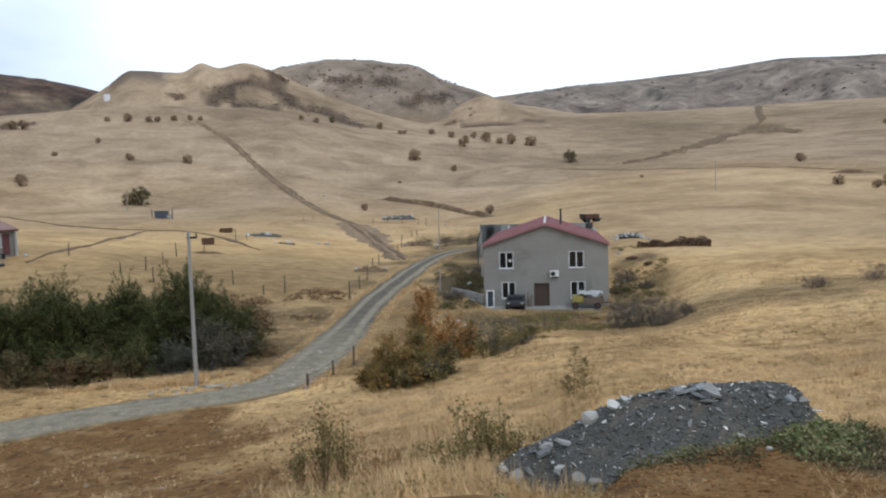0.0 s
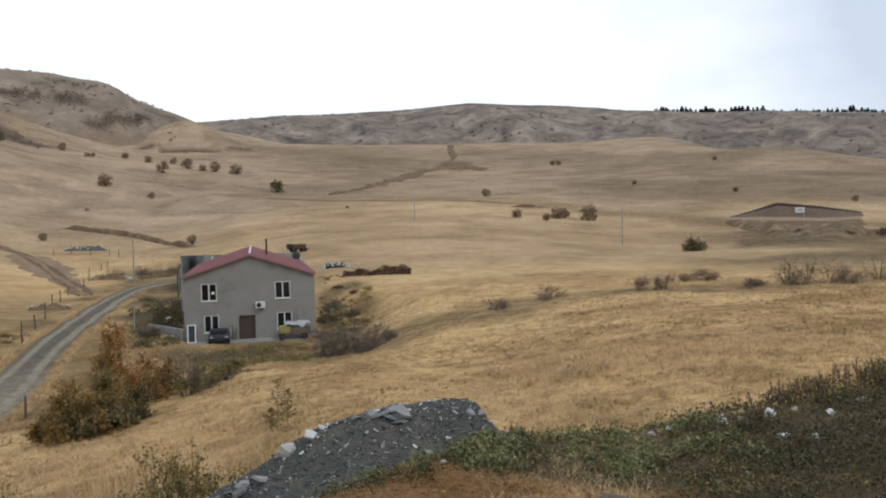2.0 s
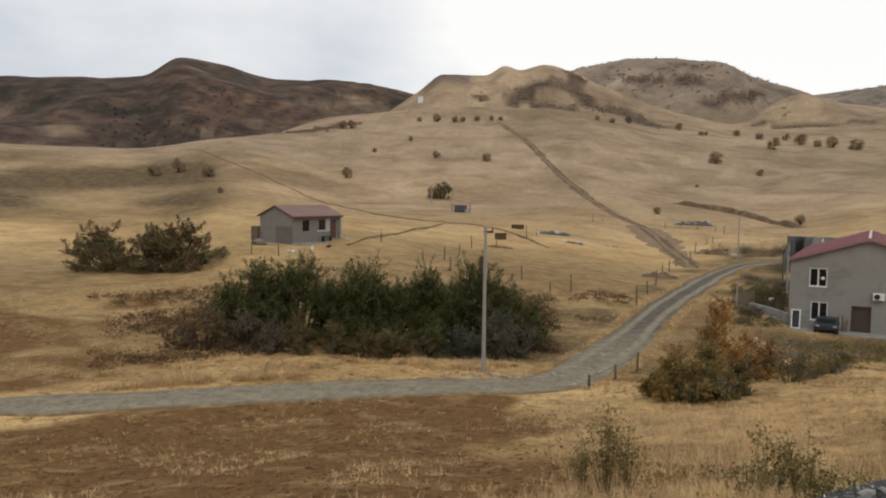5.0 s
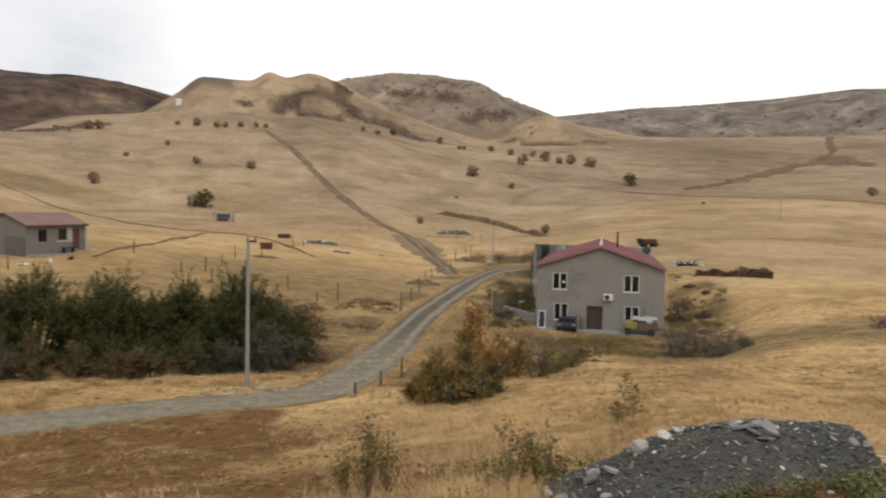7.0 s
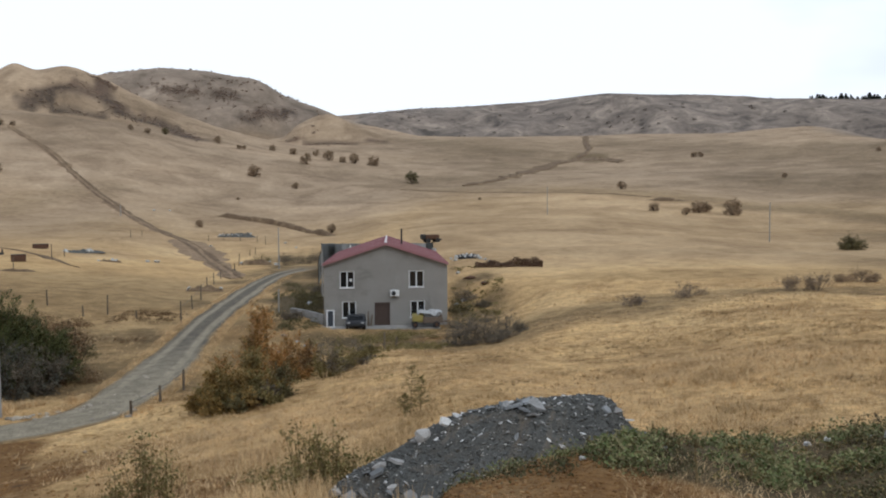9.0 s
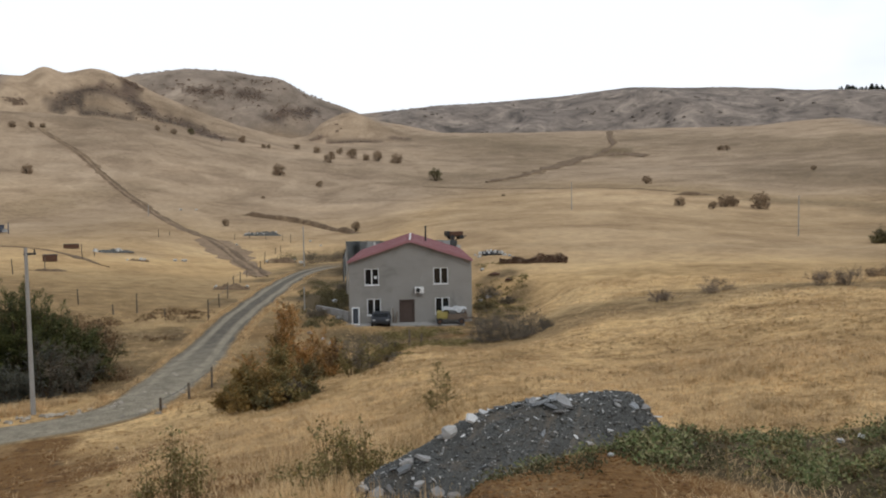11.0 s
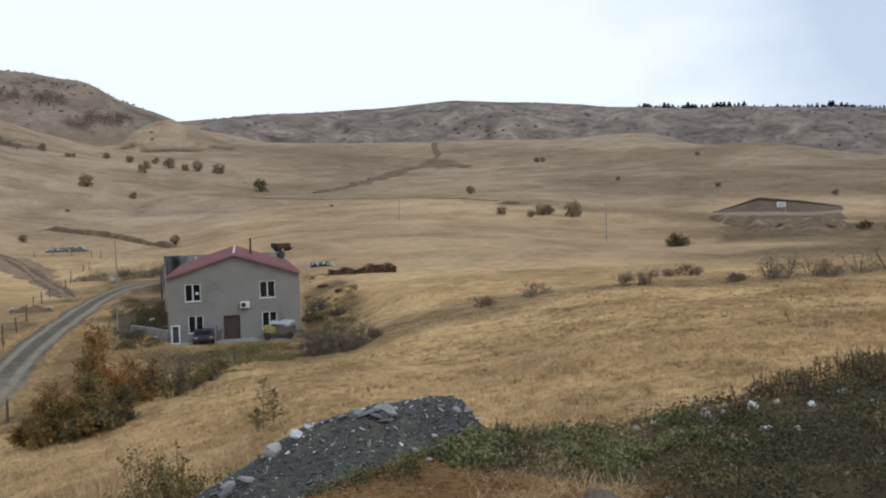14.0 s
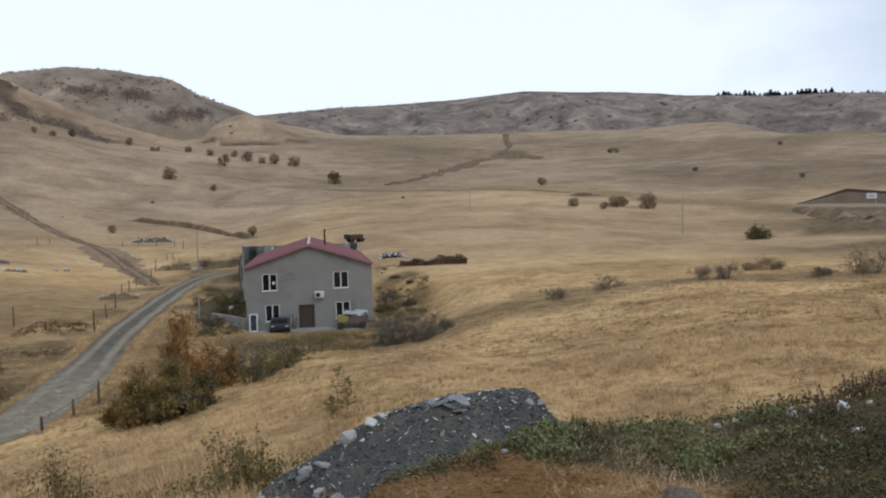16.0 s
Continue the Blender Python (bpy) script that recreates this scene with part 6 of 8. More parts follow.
# ---- trees and shrubs ----
def thicket(b, d, w, h, leaves, material, label, seed, size=0.10, narrow=0.3, rise=0.7, stem=0.03, loose=1.0):
    """A feathery shrub: arching stems with fine leaf sprays from the ground up."""
    rng = np.random.default_rng(seed)
    e = thing("shrub", spot(b, d), 0, label, "bush", "thicket shrubs")
    bm = bmesh.new()
    n = 26
    ang, out = rng.uniform(0, 6.283, n), np.sqrt(rng.uniform(0.02, 1, n)) * 0.5
    tip = np.stack([np.cos(ang) * out * w, np.sin(ang) * out * w * 0.75, h * (0.25 + 0.75 * rng.uniform(0.1, 1, n)) * np.sqrt(np.clip(1.08 - (out / 0.56) ** 2, 0.1, 1))], -1)
    root = np.stack([np.cos(ang) * out * w * 0.45, np.sin(ang) * out * w * 0.35, np.zeros(n) - 0.2], -1)
    for k in range(n):
        m = root[k] * 0.45 + tip[k] * 0.55 + np.array([0, 0, 0.06 * h])
        tube(bm, root[k], m, stem * 1.5, stem, 4, False)
        tube(bm, m, tip[k], stem, stem * 0.3, 4, False)
    part("stem", bm, M_BARK, e)
    k = rng.integers(0, n, leaves)
    t = rng.uniform(0.0, 1.04, leaves)[:, None] ** 0.8
    mid = root * 0.45 + tip * 0.55 + np.array([0, 0, 0.06 * h])
    p = np.where(t < 0.55, root[k] + (mid[k] - root[k]) * t / 0.55, mid[k] + (tip[k] - mid[k]) * (t - 0.55) / 0.45)
    spread = (0.18 * (1.15 - t) + 0.035) * min(w, h) * loose
    p = p + rng.normal(size=(leaves, 3)) * spread * np.array([1, 1, 0.7])
    p[:, 2] = np.abs(p[:, 2])
    a = rng.normal(size=(leaves, 3)) * 0.55
    a[:, :2] += (p[:, :2] - root[k][:, :2]) * 0.25
    a[:, 2] += rise
    a /= np.linalg.norm(a, axis=1)[:, None]
    c = np.cross(a, rng.normal(size=(leaves, 3)))
    c /= np.linalg.norm(c, axis=1)[:, None] + 1e-9
    s = (size * rng.uniform(0.6, 1.5, leaves))[:, None]
    v = np.stack([p - a * s, p + c * s * narrow, p + a * s, p - c * s * narrow], 1).reshape(-1, 3)
    soup("crown", v, np.arange(4 * leaves).reshape(leaves, 4), material, e)
    return e


def plume_shrub(b, d, w, h, material, label, seed, plumes=60, per=220, leaf=0.09, narrow=0.2, reach=0.42, fat=0.10, up=0.35, group="thicket shrubs", second=None, limbs=9, wood=None):
    """A loose shrub: limbs from one root, leafy sprays bunched round their ends, open inside."""
    rng = np.random.default_rng(seed + 5000)
    e = thing("shrub", spot(b, d), 0, label, "bush", group)
    az = rng.uniform(0, 6.283, limbs)
    ce = rng.uniform(0.06, 1.0, limbs)
    se = np.sqrt(1 - ce ** 2)
    grow = (0.5 + 0.32 * rng.uniform(0, 1, limbs))[:, None]
    knot = np.stack([np.cos(az) * se * w / 2, np.sin(az) * se * w / 2 * 0.85, ce * h], -1) * grow
    own = rng.integers(0, limbs, plumes)
    ball = rng.normal(size=(plumes, 3))
    ball /= np.linalg.norm(ball, axis=1)[:, None]
    ball[:, 2] = ball[:, 2] * 0.8 + 0.15
    rad = 0.27 * np.array([w * 0.75, w * 0.65, min(w, h) * 0.95]) * rng.uniform(0.35, 1.3, plumes)[:, None]
    tip = knot[own] + ball * rad
    tip[:, 2] = np.abs(tip[:, 2])
    out = tip / np.array([w / 2, w / 2, h])
    out /= np.linalg.norm(out, axis=1)[:, None] + 1e-9
    go = ball + out * 0.6 + np.array([0, 0, up]) + rng.normal(size=(plumes, 3)) * 0.3
    go /= np.linalg.norm(go, axis=1)[:, None]
    length = (reach * min(w, h) * rng.uniform(0.6, 1.4, plumes))[:, None]
    foot = tip - go * length * 0.6
    foot[:, 2] = np.maximum(foot[:, 2], 0.02)
    tip = foot + go * length
    r = 0.006 * h + 0.006
    bm = bmesh.new()
    for k in range(limbs):
        root = knot[k] * np.array([0.2, 0.2, 0.0]) + np.array([0, 0, -0.2])
        tube(bm, root, knot[k], r * 1.7, r, 5, False)
    for k in range(0, plumes, 2):
        tube(bm, knot[own[k]], foot[k] * 0.4 + tip[k] * 0.6, r * 0.6, r * 0.2, 3, False)
    part("stem", bm, wood or M_BARK, e)
    kinds = [(material, np.arange(plumes))]
    if second is not None:
        other = np.isin(own, np.nonzero(rng.uniform(0, 1, limbs) < 0.4)[0])
        kinds = [(material, np.nonzero(~other)[0]), (second, np.nonzero(other)[0])]
    for leafage, ids in kinds:
        if not len(ids):
            continue
        k = np.repeat(ids, per)
        n = len(k)
        t = rng.uniform(0.0, 1.05, n)[:, None]
        side = np.cross(go[k], rng.normal(size=(n, 3)))
        side /= np.linalg.norm(side, axis=1)[:, None] + 1e-9
        p = foot[k] + (tip[k] - foot[k]) * t + side * fat * min(w, h) * (1.15 - t) ** 0.7 * rng.uniform(0.05, 1.1, (n, 1))
        p[:, 2] = np.abs(p[:, 2]) + 0.01
        a = go[k] * 0.8 + side * 0.8 + rng.normal(size=(n, 3)) * 0.45
        a /= np.linalg.norm(a, axis=1)[:, None]
        face = side * 0.7 + out[k] * 0.8 + np.array([0, 0, 0.7]) + rng.normal(size=(n, 3)) * 0.4
        c = np.cross(a, face)
        c /= np.linalg.norm(c, axis=1)[:, None] + 1e-9
        s_ = (leaf * rng.uniform(0.6, 1.45, n))[:, None]
        v = np.stack([p - a * s_, p + c * s_ * narrow, p + a * s_, p - c * s_ * narrow], 1).reshape(-1, 3)
        soup("crown", v, np.arange(4 * n).reshape(n, 4), leafage, e)
    return e


GREEN_LABEL = "dense dark green shrub of the roadside thicket"
s = 0
for b, d, w, h in [(-38.0, 49, 4.2, 4.4), (-36.2, 48.5, 4.4, 5.9), (-33.4, 48, 4.4, 7.5), (-31.0, 46.8, 4.4, 5.2), (-28.6, 48.6, 4.6, 6.9), (-26.0, 47, 4.6, 4.9), (-24.0, 49, 4.2, 6.6), (-21.9, 47.2, 4.0, 4.7), (-19.3, 47.6, 4.2, 7.4), (-17.0, 48.6, 3.4, 4.8)]:
    s += 1
    plume_shrub(b, d, w * 1.15, h, L_GREEN, GREEN_LABEL, s, plumes=320, per=95, leaf=0.115, narrow=0.13, reach=0.30, fat=0.075, limbs=24)
for b, d, w, h, m, m2 in [(-40.2, 46.5, 3.8, 3.4, L_DIMRUST, L_BARE), (-37.4, 45.6, 3.2, 3.0, L_BARE, L_DIMRUST), (-35.4, 44.6, 2.6, 2.0, L_BARE, None), (-33.4, 44.4, 2.4, 2.9, L_DIMRUST, L_OLIVE), (-30.6, 44.2, 2.6, 2.1, L_OLIVE, L_DIMRUST), (-28.0, 43.6, 2.4, 1.9, L_DIMRUST, L_OLIVE), (-26.0, 43.8, 2.4, 2.2, L_DIMRUST, L_OLIVE),
                          (-23.6, 44.0, 2.6, 2.3, L_OLIVE, L_GREEN), (-20.6, 44.4, 3.0, 2.7, L_TEAL, None), (-18.2, 44.6, 3.2, 3.2, L_TEAL, L_BARE), (-16.0, 46, 3.0, 2.5, L_BARE, L_TEAL), (-14.8, 48.5, 2.6, 2.6, L_DIMRUST, L_OLIVE), (-22.9, 50.6, 3.2, 5.9, L_DIMRUST, L_OLIVE), (-42.0, 48, 3.6, 2.2, L_DIMRUST, None), (-14.6, 52.5, 2.6, 3.6, L_DIMRUST, L_OLIVE)]:
    s += 1
    lab = {id(L_BARE): "bare greyish-brown shrub at the thicket's edge", id(L_OLIVE): "olive-brown shrub at the thicket's edge", id(L_DIMRUST): "rusty brown shrub at the thicket's edge", id(L_TEAL): "dusty grey-green shrub at the thicket's edge"}[id(m)]
    plume_shrub(b, d, w, h, m, lab, s, plumes=110, per=45, leaf=0.08, narrow=0.22, reach=0.3, fat=0.11, second=m2, limbs=12)
plume_shrub(-42.6, 84, 10.5, 5.8, L_OLIVE, "broad olive-brown shrub in a grassy hollow", 41, plumes=260, per=90, leaf=0.17, narrow=0.25, reach=0.24, fat=0.1, limbs=34, second=L_DIMRUST)
plume_shrub(-46.8, 88, 9, 5.0, L_OLIVE, "broad olive-brown shrub in a grassy hollow", 42, plumes=180, per=60, leaf=0.17, narrow=0.25, reach=0.24, fat=0.1, limbs=30, second=L_DIMRUST)
# beside the drive and below the house
for b, d, w, h, m, m2 in [(-5.3, 33, 1.9, 1.9, L_OCHRE, L_HERB), (-3.8, 32.4, 2.0, 2.2, L_OCHRE, L_HERB), (-2.2, 36, 2.3, 5.0, L_RUST, L_OCHRE), (-1.35, 36.6, 2.0, 5.4, L_RUST, L_DIMRUST), (-1.9, 33.4, 2.0, 2.6, L_HERB, L_OCHRE), (-.7, 34.4, 1.7, 2.0, L_OLIVE, L_RUST), (-4.4, 35, 1.9, 2.7, L_RUST, L_OCHRE), (.4, 41, 2.0, 3.2, L_RUST, L_DIMRUST), (1.4, 42, 2.0, 2.3, L_DIMRUST, L_RUST), (-6.2, 34.2, 1.3, 1.2, L_OCHRE, None), (-3.0, 32, 1.4, 1.0, L_OLIVE, L_OCHRE), (-1.2, 32.4, 1.3, .9, L_HERB, L_BARE)]:
    s += 1
    plume_shrub(b, d, w, h, m, "rusty orange autumn shrub beside the drive" if m is L_RUST else "ochre and olive shrub beside the drive", s, plumes=230 if h > 4 else 130, per=42, leaf=0.05, narrow=0.42, reach=0.3, fat=0.12, group="drive shrubs", second=m2, limbs=14, wood=M_STALK)
for b, d, w, h in [(3.2, 38.6, 1.9, 1.9), (4.3, 40, 2.0, 1.8), (5.4, 42, 1.9, 1.4), (2.2, 44, 1.9, 1.3), (6.6, 45, 1.8, 1.0)]:
    s += 1
    plume_shrub(b, d, w, h, L_HERB, "low grey-olive shrub below the house", s, plumes=90, per=38, leaf=0.055, narrow=0.3, reach=0.32, fat=0.13, group="drive shrubs", second=L_GREY, limbs=11, wood=M_STALK)
for b, d, w, h in [(13.2, 51.5, 2.8, 2.6), (14.5, 50.5, 3.4, 3.7), (15.9, 50, 3.4, 3.4), (17.2, 51, 2.8, 2.7), (14.0, 57, 3.0, 3.2), (18.3, 52, 1.6, 1.5), (15.4, 53, 3.4, 3.6), (13.9, 49.5, 2.2, 1.6), (16.6, 49, 2.0, 1.5)]:
    s += 1
    plume_shrub(b, d, w, h * 0.72, L_GREY, "bare grey twiggy shrub beside the house", s, plumes=110, per=34, leaf=0.08, narrow=0.07, reach=0.36, fat=0.12, group="house shrubs", second=L_BARE, limbs=13, wood=M_TWIG)
for b, d, w, h, m in [(30.65, 59.7, 2.9, 1.5, L_BARE), (26.91, 56.3, 2.2, .95, L_BARE), (38.0, 60.5, 2.4, 1.5, L_BARE), (39.3, 61, 2.0, 1.7, L_BARE), (41, 72, 1.8, 1.2, L_RUST), (41.9, 74, 2.2, 1.5, L_RUST), (42.8, 72, 1.5, 1.0, L_RUST),
                      (47.6, 61.5, 2.2, 2.0, L_BARE), (48.7, 62, 1.8, 2.1, L_BARE), (50.2, 65, 2.6, 1.9, L_OLIVE), (51.4, 64, 2.2, 1.6, L_BARE), (53.2, 71, 3.4, 2.6, L_BARE), (55, 72, 3.6, 2.9, L_BARE), (45.6, 60, 1.6, .9, L_OLIVE)]:
    s += 1
    plume_shrub(b, d, w * (1.25 if b < 46 else 1.5), h * (0.85 if b < 46 else 1.0), L_BRUSHY if m is not L_RUST else L_FAR, "bare brown brush in the grassy gully" if m is not L_RUST else "dry orange brush in the grassy gully", s, plumes=90, per=34, leaf=0.075, narrow=0.11, reach=0.42, fat=0.17, group="gully brush", second=L_BARE if b > 46 else None, wood=M_TWIG)
thicket(41.36, 132.8, 4.4, 3.0, 2200, L_OLIVE, "dark olive shrub standing alone on the dry field", 300, size=0.16, narrow=0.3)

# low growth on the bank beside the house and behind the drive's end
for b, d, w, h, m in [(1.4, 75, 2.6, 1.4, L_OLIVE), (2.4, 71, 2.4, 1.3, L_OLIVE), (.6, 68, 2.2, 1.0, L_GREY), (1.8, 82, 2.8, 1.6, L_OLIVE), (2.6, 90, 2.6, 1.5, L_BARE), (13.6, 72, 2.6, 1.6, L_OLIVE), (14.0, 80, 2.8, 1.4, L_GREY), (15.2, 76, 2.2, 1.0, L_BARE),
                      (.6, 138, 4.5, 2.2, L_BARE), (1.6, 142, 5, 2.6, L_BARE), (2.5, 148, 5, 2.6, L_BARE), (.2, 150, 4, 1.8, L_BARE), (3.4, 112, 3, 3.0, L_OLIVE), (-1.6, 147, 4, 2.0, L_OLIVE), (3.0, 150, 4, 2.2, L_BARE)]:
    s += 1
    thicket(b, d, w, h, 1800, m, "low scrubby growth on the weedy bank", s, size=0.075, narrow=0.3, rise=0.4, stem=0.008, loose=1.4)

# bushes dotted over the hillside: three forms, repeated
def far_form(seed, material, label):
    rng = np.random.default_rng(seed)
    e = placed("hillside_bush", pose(0, 0, -400), label, "bush", "hillside bushes")
    bm, v, f = bush_meshes(rng, 0.95, 0.95, 2600, 0.03, limbs=6, clumps=70, lift=0.0, hollow=0.0, ragged=0.08)
    part("stem", bm, M_BARK, e)
    soup("crown", v, f, material, e)
    return e


FORMS = [far_form(501, L_FAR, "round brown bush on the dry hillside"), far_form(502, L_FAR, "round brown bush on the dry hillside"), far_form(503, L_OLIVE, "dark olive bush on the dry hillside")]
FAR_LEFT = [(-24.03, 391, 3), (-22.68, 390, 4.8), (-21.3, 388, 3.8), (-20.7, 389, 3.6), (-19.6, 392, 3.6), (-18.48, 393, 3), (-17.79, 394, 3), (-24.68, 350, 2.7), (-27.44, 330, 2.6), (-22.71, 314, 4), (-18.85, 306, 4.3), (-29.55, 276, 4.3), (-39.74, 233, 4.8), (-22.2, 240, 7), (-22.9, 241, 4.5), (-5.99, 227, 2.6), (-1.99, 349, 6.5), (1.01, 327, 3.4), (-3.23, 296, 1.6), (1.84, 401, 6.8), (-.64, 472, 4.8), (3.53, 437, 7.5), (4.6, 426, 4.5), (5.46, 426, 6.6)]
FAR_MID = [(6.94, 422, 7.6), (9.9, 347, 7), (-3.06, 452, 3.4), (-2.7, 453, 3), (-29.9, 379, 5), (-29.2, 379, 5), (-38.96, 190, 1.8), (25.88, 315, 4.4), (28.22, 225, 3.5), (30.53, 221, 2.8), (31.4, 229, 5), (31.9, 231, 3.6), (33.69, 228, 5.6), (37.08, 368, 2.8), (44.15, 327, 2.6), (51.7, 291, 2.7), (42.74, 478, 3), (31.46, 492, 4), (31.0, 493, 4.4), (3.69, 206, 2.8), (15.14, 282, 1.6), (-10.5, 420, 3), (-9.4, 425, 4), (-4.6, 470, 5), (-43.5, 250, 5), (-41.8, 255, 5)]
rg = random.Random(33)
for i, (b, d, w) in enumerate(FAR_LEFT + FAR_MID):
    x, y = spot(b, d)
    form = FORMS[2] if (b, d) in ((9.9, 347), (-22.2, 240)) else FORMS[i % 2]
    m = Matrix.LocRotScale((x, y, ground_z(x, y) - 0.1), Euler((0, 0, rg.uniform(0, 6.28))), (w, w, w * rg.uniform(0.85, 1.1)))
    copy_thing(form, m)
# the forms themselves stand among the others
for form, (b, d, w) in zip(FORMS, [(0.9, 455, 5), (2.6, 462, 4.6), (-8.2, 452, 4.5)]):
    x, y = spot(b, d)
    form.matrix_basis = Matrix.LocRotScale((x, y, ground_z(x, y) - 0.1), None, (w, w, w))

# scrub over the far hills, too much to count
def scrub_cover(name, label, count, region, size, material, seed):
    rng = np.random.default_rng(seed)
    b = rng.uniform(region[0], region[1], count * 6)
    d = rng.uniform(region[2], region[3], count * 6)
    x, y = d * np.sin(np.radians(b)), d * np.cos(np.radians(b))
    keep = np.nonzero(fbm(x, y, 90, 3, seed) + 0.25 * rng.normal(size=len(x)) > 0.12)[0][:count]
    x, y = x[keep], y[keep]
    z = land(x, y)
    w = size * rng.uniform(0.4, 1.3, len(x))
    per = 44
    g = rng.normal(size=(len(x), per, 3))
    g /= np.linalg.norm(g, axis=2)[:, :, None]
    g[:, :, 2] = np.abs(g[:, :, 2]) * 0.8
    c = np.stack([x, y, z], -1)[:, None] + g * w[:, None, None] * rng.uniform(0.4, 1, (len(x), per, 1))
    v, f = leaf_quads(c.reshape(-1, 3), np.repeat(w * 0.22, per), rng, narrow=0.7)
    return tagged(soup(name, v, f, material), label, "scrub", kind="stuff")


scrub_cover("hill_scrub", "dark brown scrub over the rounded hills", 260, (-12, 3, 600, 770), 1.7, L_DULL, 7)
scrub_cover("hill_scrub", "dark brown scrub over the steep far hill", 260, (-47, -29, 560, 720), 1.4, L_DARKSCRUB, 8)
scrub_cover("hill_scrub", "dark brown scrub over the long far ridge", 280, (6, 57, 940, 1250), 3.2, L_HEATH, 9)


def scrub_line(name, label, points, half, count, size, material, seed):
    """Scrub crowded along a line on the plan."""
    rng = np.random.default_rng(seed)
    line = line_of(points, 2.0)
    p = line[rng.integers(0, len(line), count)] + rng.normal(size=(count, 2)) * half
    z = land(p[:, 0], p[:, 1])
    w = size * rng.uniform(0.5, 1.3, count)
    per = 44
    g = rng.normal(size=(count, per, 3))
    g /= np.linalg.norm(g, axis=2)[:, :, None]
    g[:, :, 2] = np.abs(g[:, :, 2]) * 0.8
    c = np.stack([p[:, 0], p[:, 1], z], -1)[:, None] + g * w[:, None, None] * rng.uniform(0.4, 1, (count, per, 1))
    v, f = leaf_quads(c.reshape(-1, 3), np.repeat(w * 0.22, per), rng, narrow=0.7)
    return tagged(soup(name, v, f, material), label, "scrub", kind="stuff")


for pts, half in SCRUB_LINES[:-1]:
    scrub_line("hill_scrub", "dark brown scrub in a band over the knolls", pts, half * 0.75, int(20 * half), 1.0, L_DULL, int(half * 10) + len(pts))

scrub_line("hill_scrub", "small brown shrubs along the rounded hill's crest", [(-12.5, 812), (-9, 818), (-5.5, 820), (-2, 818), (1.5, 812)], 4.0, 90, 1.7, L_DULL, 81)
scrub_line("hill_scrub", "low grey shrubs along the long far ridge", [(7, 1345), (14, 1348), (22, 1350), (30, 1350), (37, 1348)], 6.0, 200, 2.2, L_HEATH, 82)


# pines along the far ridge
def pine(seed):
    rng = np.random.default_rng(seed)
    e = placed("pine_tree", pose(0, 0, -400), "dark green pine on the far ridge", "tree", "ridge pines")
    part("trunk", tube(bmesh.new(), (0, 0, -1.0), (0, 0, 8.6), 0.22, 0.04, 6), M_BARK, e)
    n = 420
    z = 1.2 + 8.0 * rng.uniform(0, 1, n) ** 1.2
    r = (1 - z / 9.6) * 2.5 * np.sqrt(rng.uniform(0.05, 1, n)) * (0.75 + 0.35 * np.sin(z * 5))
    a = rng.uniform(0, 6.283, n)
    v, f = leaf_quads(np.stack([np.cos(a) * r, np.sin(a) * r, z - 0.15 * r], -1), rng.uniform(0.35, 0.7, n), rng, narrow=0.5)
    soup("crown", v, f, L_PINE, e)
    return e


PINES = [pine(1), pine(2)]
rg = random.Random(4)
count = 0
for k in range(150):
    b = 38.6 + 18.5 * (k + rg.uniform(-.5, .5)) / 150
    d = 1345 + rg.uniform(-14, 8)
    sc = rg.uniform(0.5, 1.25) * (1.05 if b < 46 else 0.85 if 50.5 < b < 53 else 0.5)
    x, y = spot(b, d)
    m = Matrix.LocRotScale((x, y, ground_z(x, y) - 0.5), Euler((0, 0, rg.uniform(0, 6))), (sc * rg.uniform(1.2, 2.2), sc * 1.6, sc))
    if count < 2:
        PINES[count].matrix_basis = m
    else:
        copy_thing(PINES[k % 2], m)
    count += 1
# ---- the heap of slate spoil below the bank ----
HEAP_B, HEAP_D = 16.0, 11.0
hx, hy = spot(HEAP_B, HEAP_D)
hx += 0.13
HEAP = pose(hx, hy, 0, 0, 0, -HEAP_B)
HEAP_INV = HEAP.inverted()
CREST_U = [-3.0, -2.5, -1.9, -1.5, -1.08, -.5, .08, .67, 1.31, 1.72, 1.9, 2.3, 2.8]
CREST_Z = [5.2, 5.75, 6.15, 6.41, 6.67, 6.92, 7.06, 7.16, 7.22, 7.13, 6.9, 6.5, 6.0]


def heap_top(u, v):
    """Height of the spoil in the heap's own axes."""
    u, v = np.asarray(u, float), np.asarray(v, float)
    fall_off = (np.sqrt(v * v + 0.09) - 0.3) * np.where(v < 0, 0.66, 0.75)
    bump_ = fbm(u + 50, v + 20, 0.9, 4, 61) * 0.20 + fbm(u, v, 0.22, 2, 62) * 0.07
    return pchip(CREST_U, CREST_Z, u) - fall_off + bump_ * smooth(0.0, 0.5, np.abs(v) + 0.15)


hu, hv = np.meshgrid(np.linspace(-3.0, 2.8, 190), np.linspace(-2.4, 2.0, 130), indexing="ij")
ht = heap_top(hu.ravel(), hv.ravel()).reshape(hu.shape)
sheap = placed("spoil_heap", HEAP, "steep heap of dark grey slate spoil with pale stones", "heap")
body = grid_sheet("spoil", hu, hv, ht, M_SLATE)
body.parent = sheap
rng = np.random.default_rng(9)


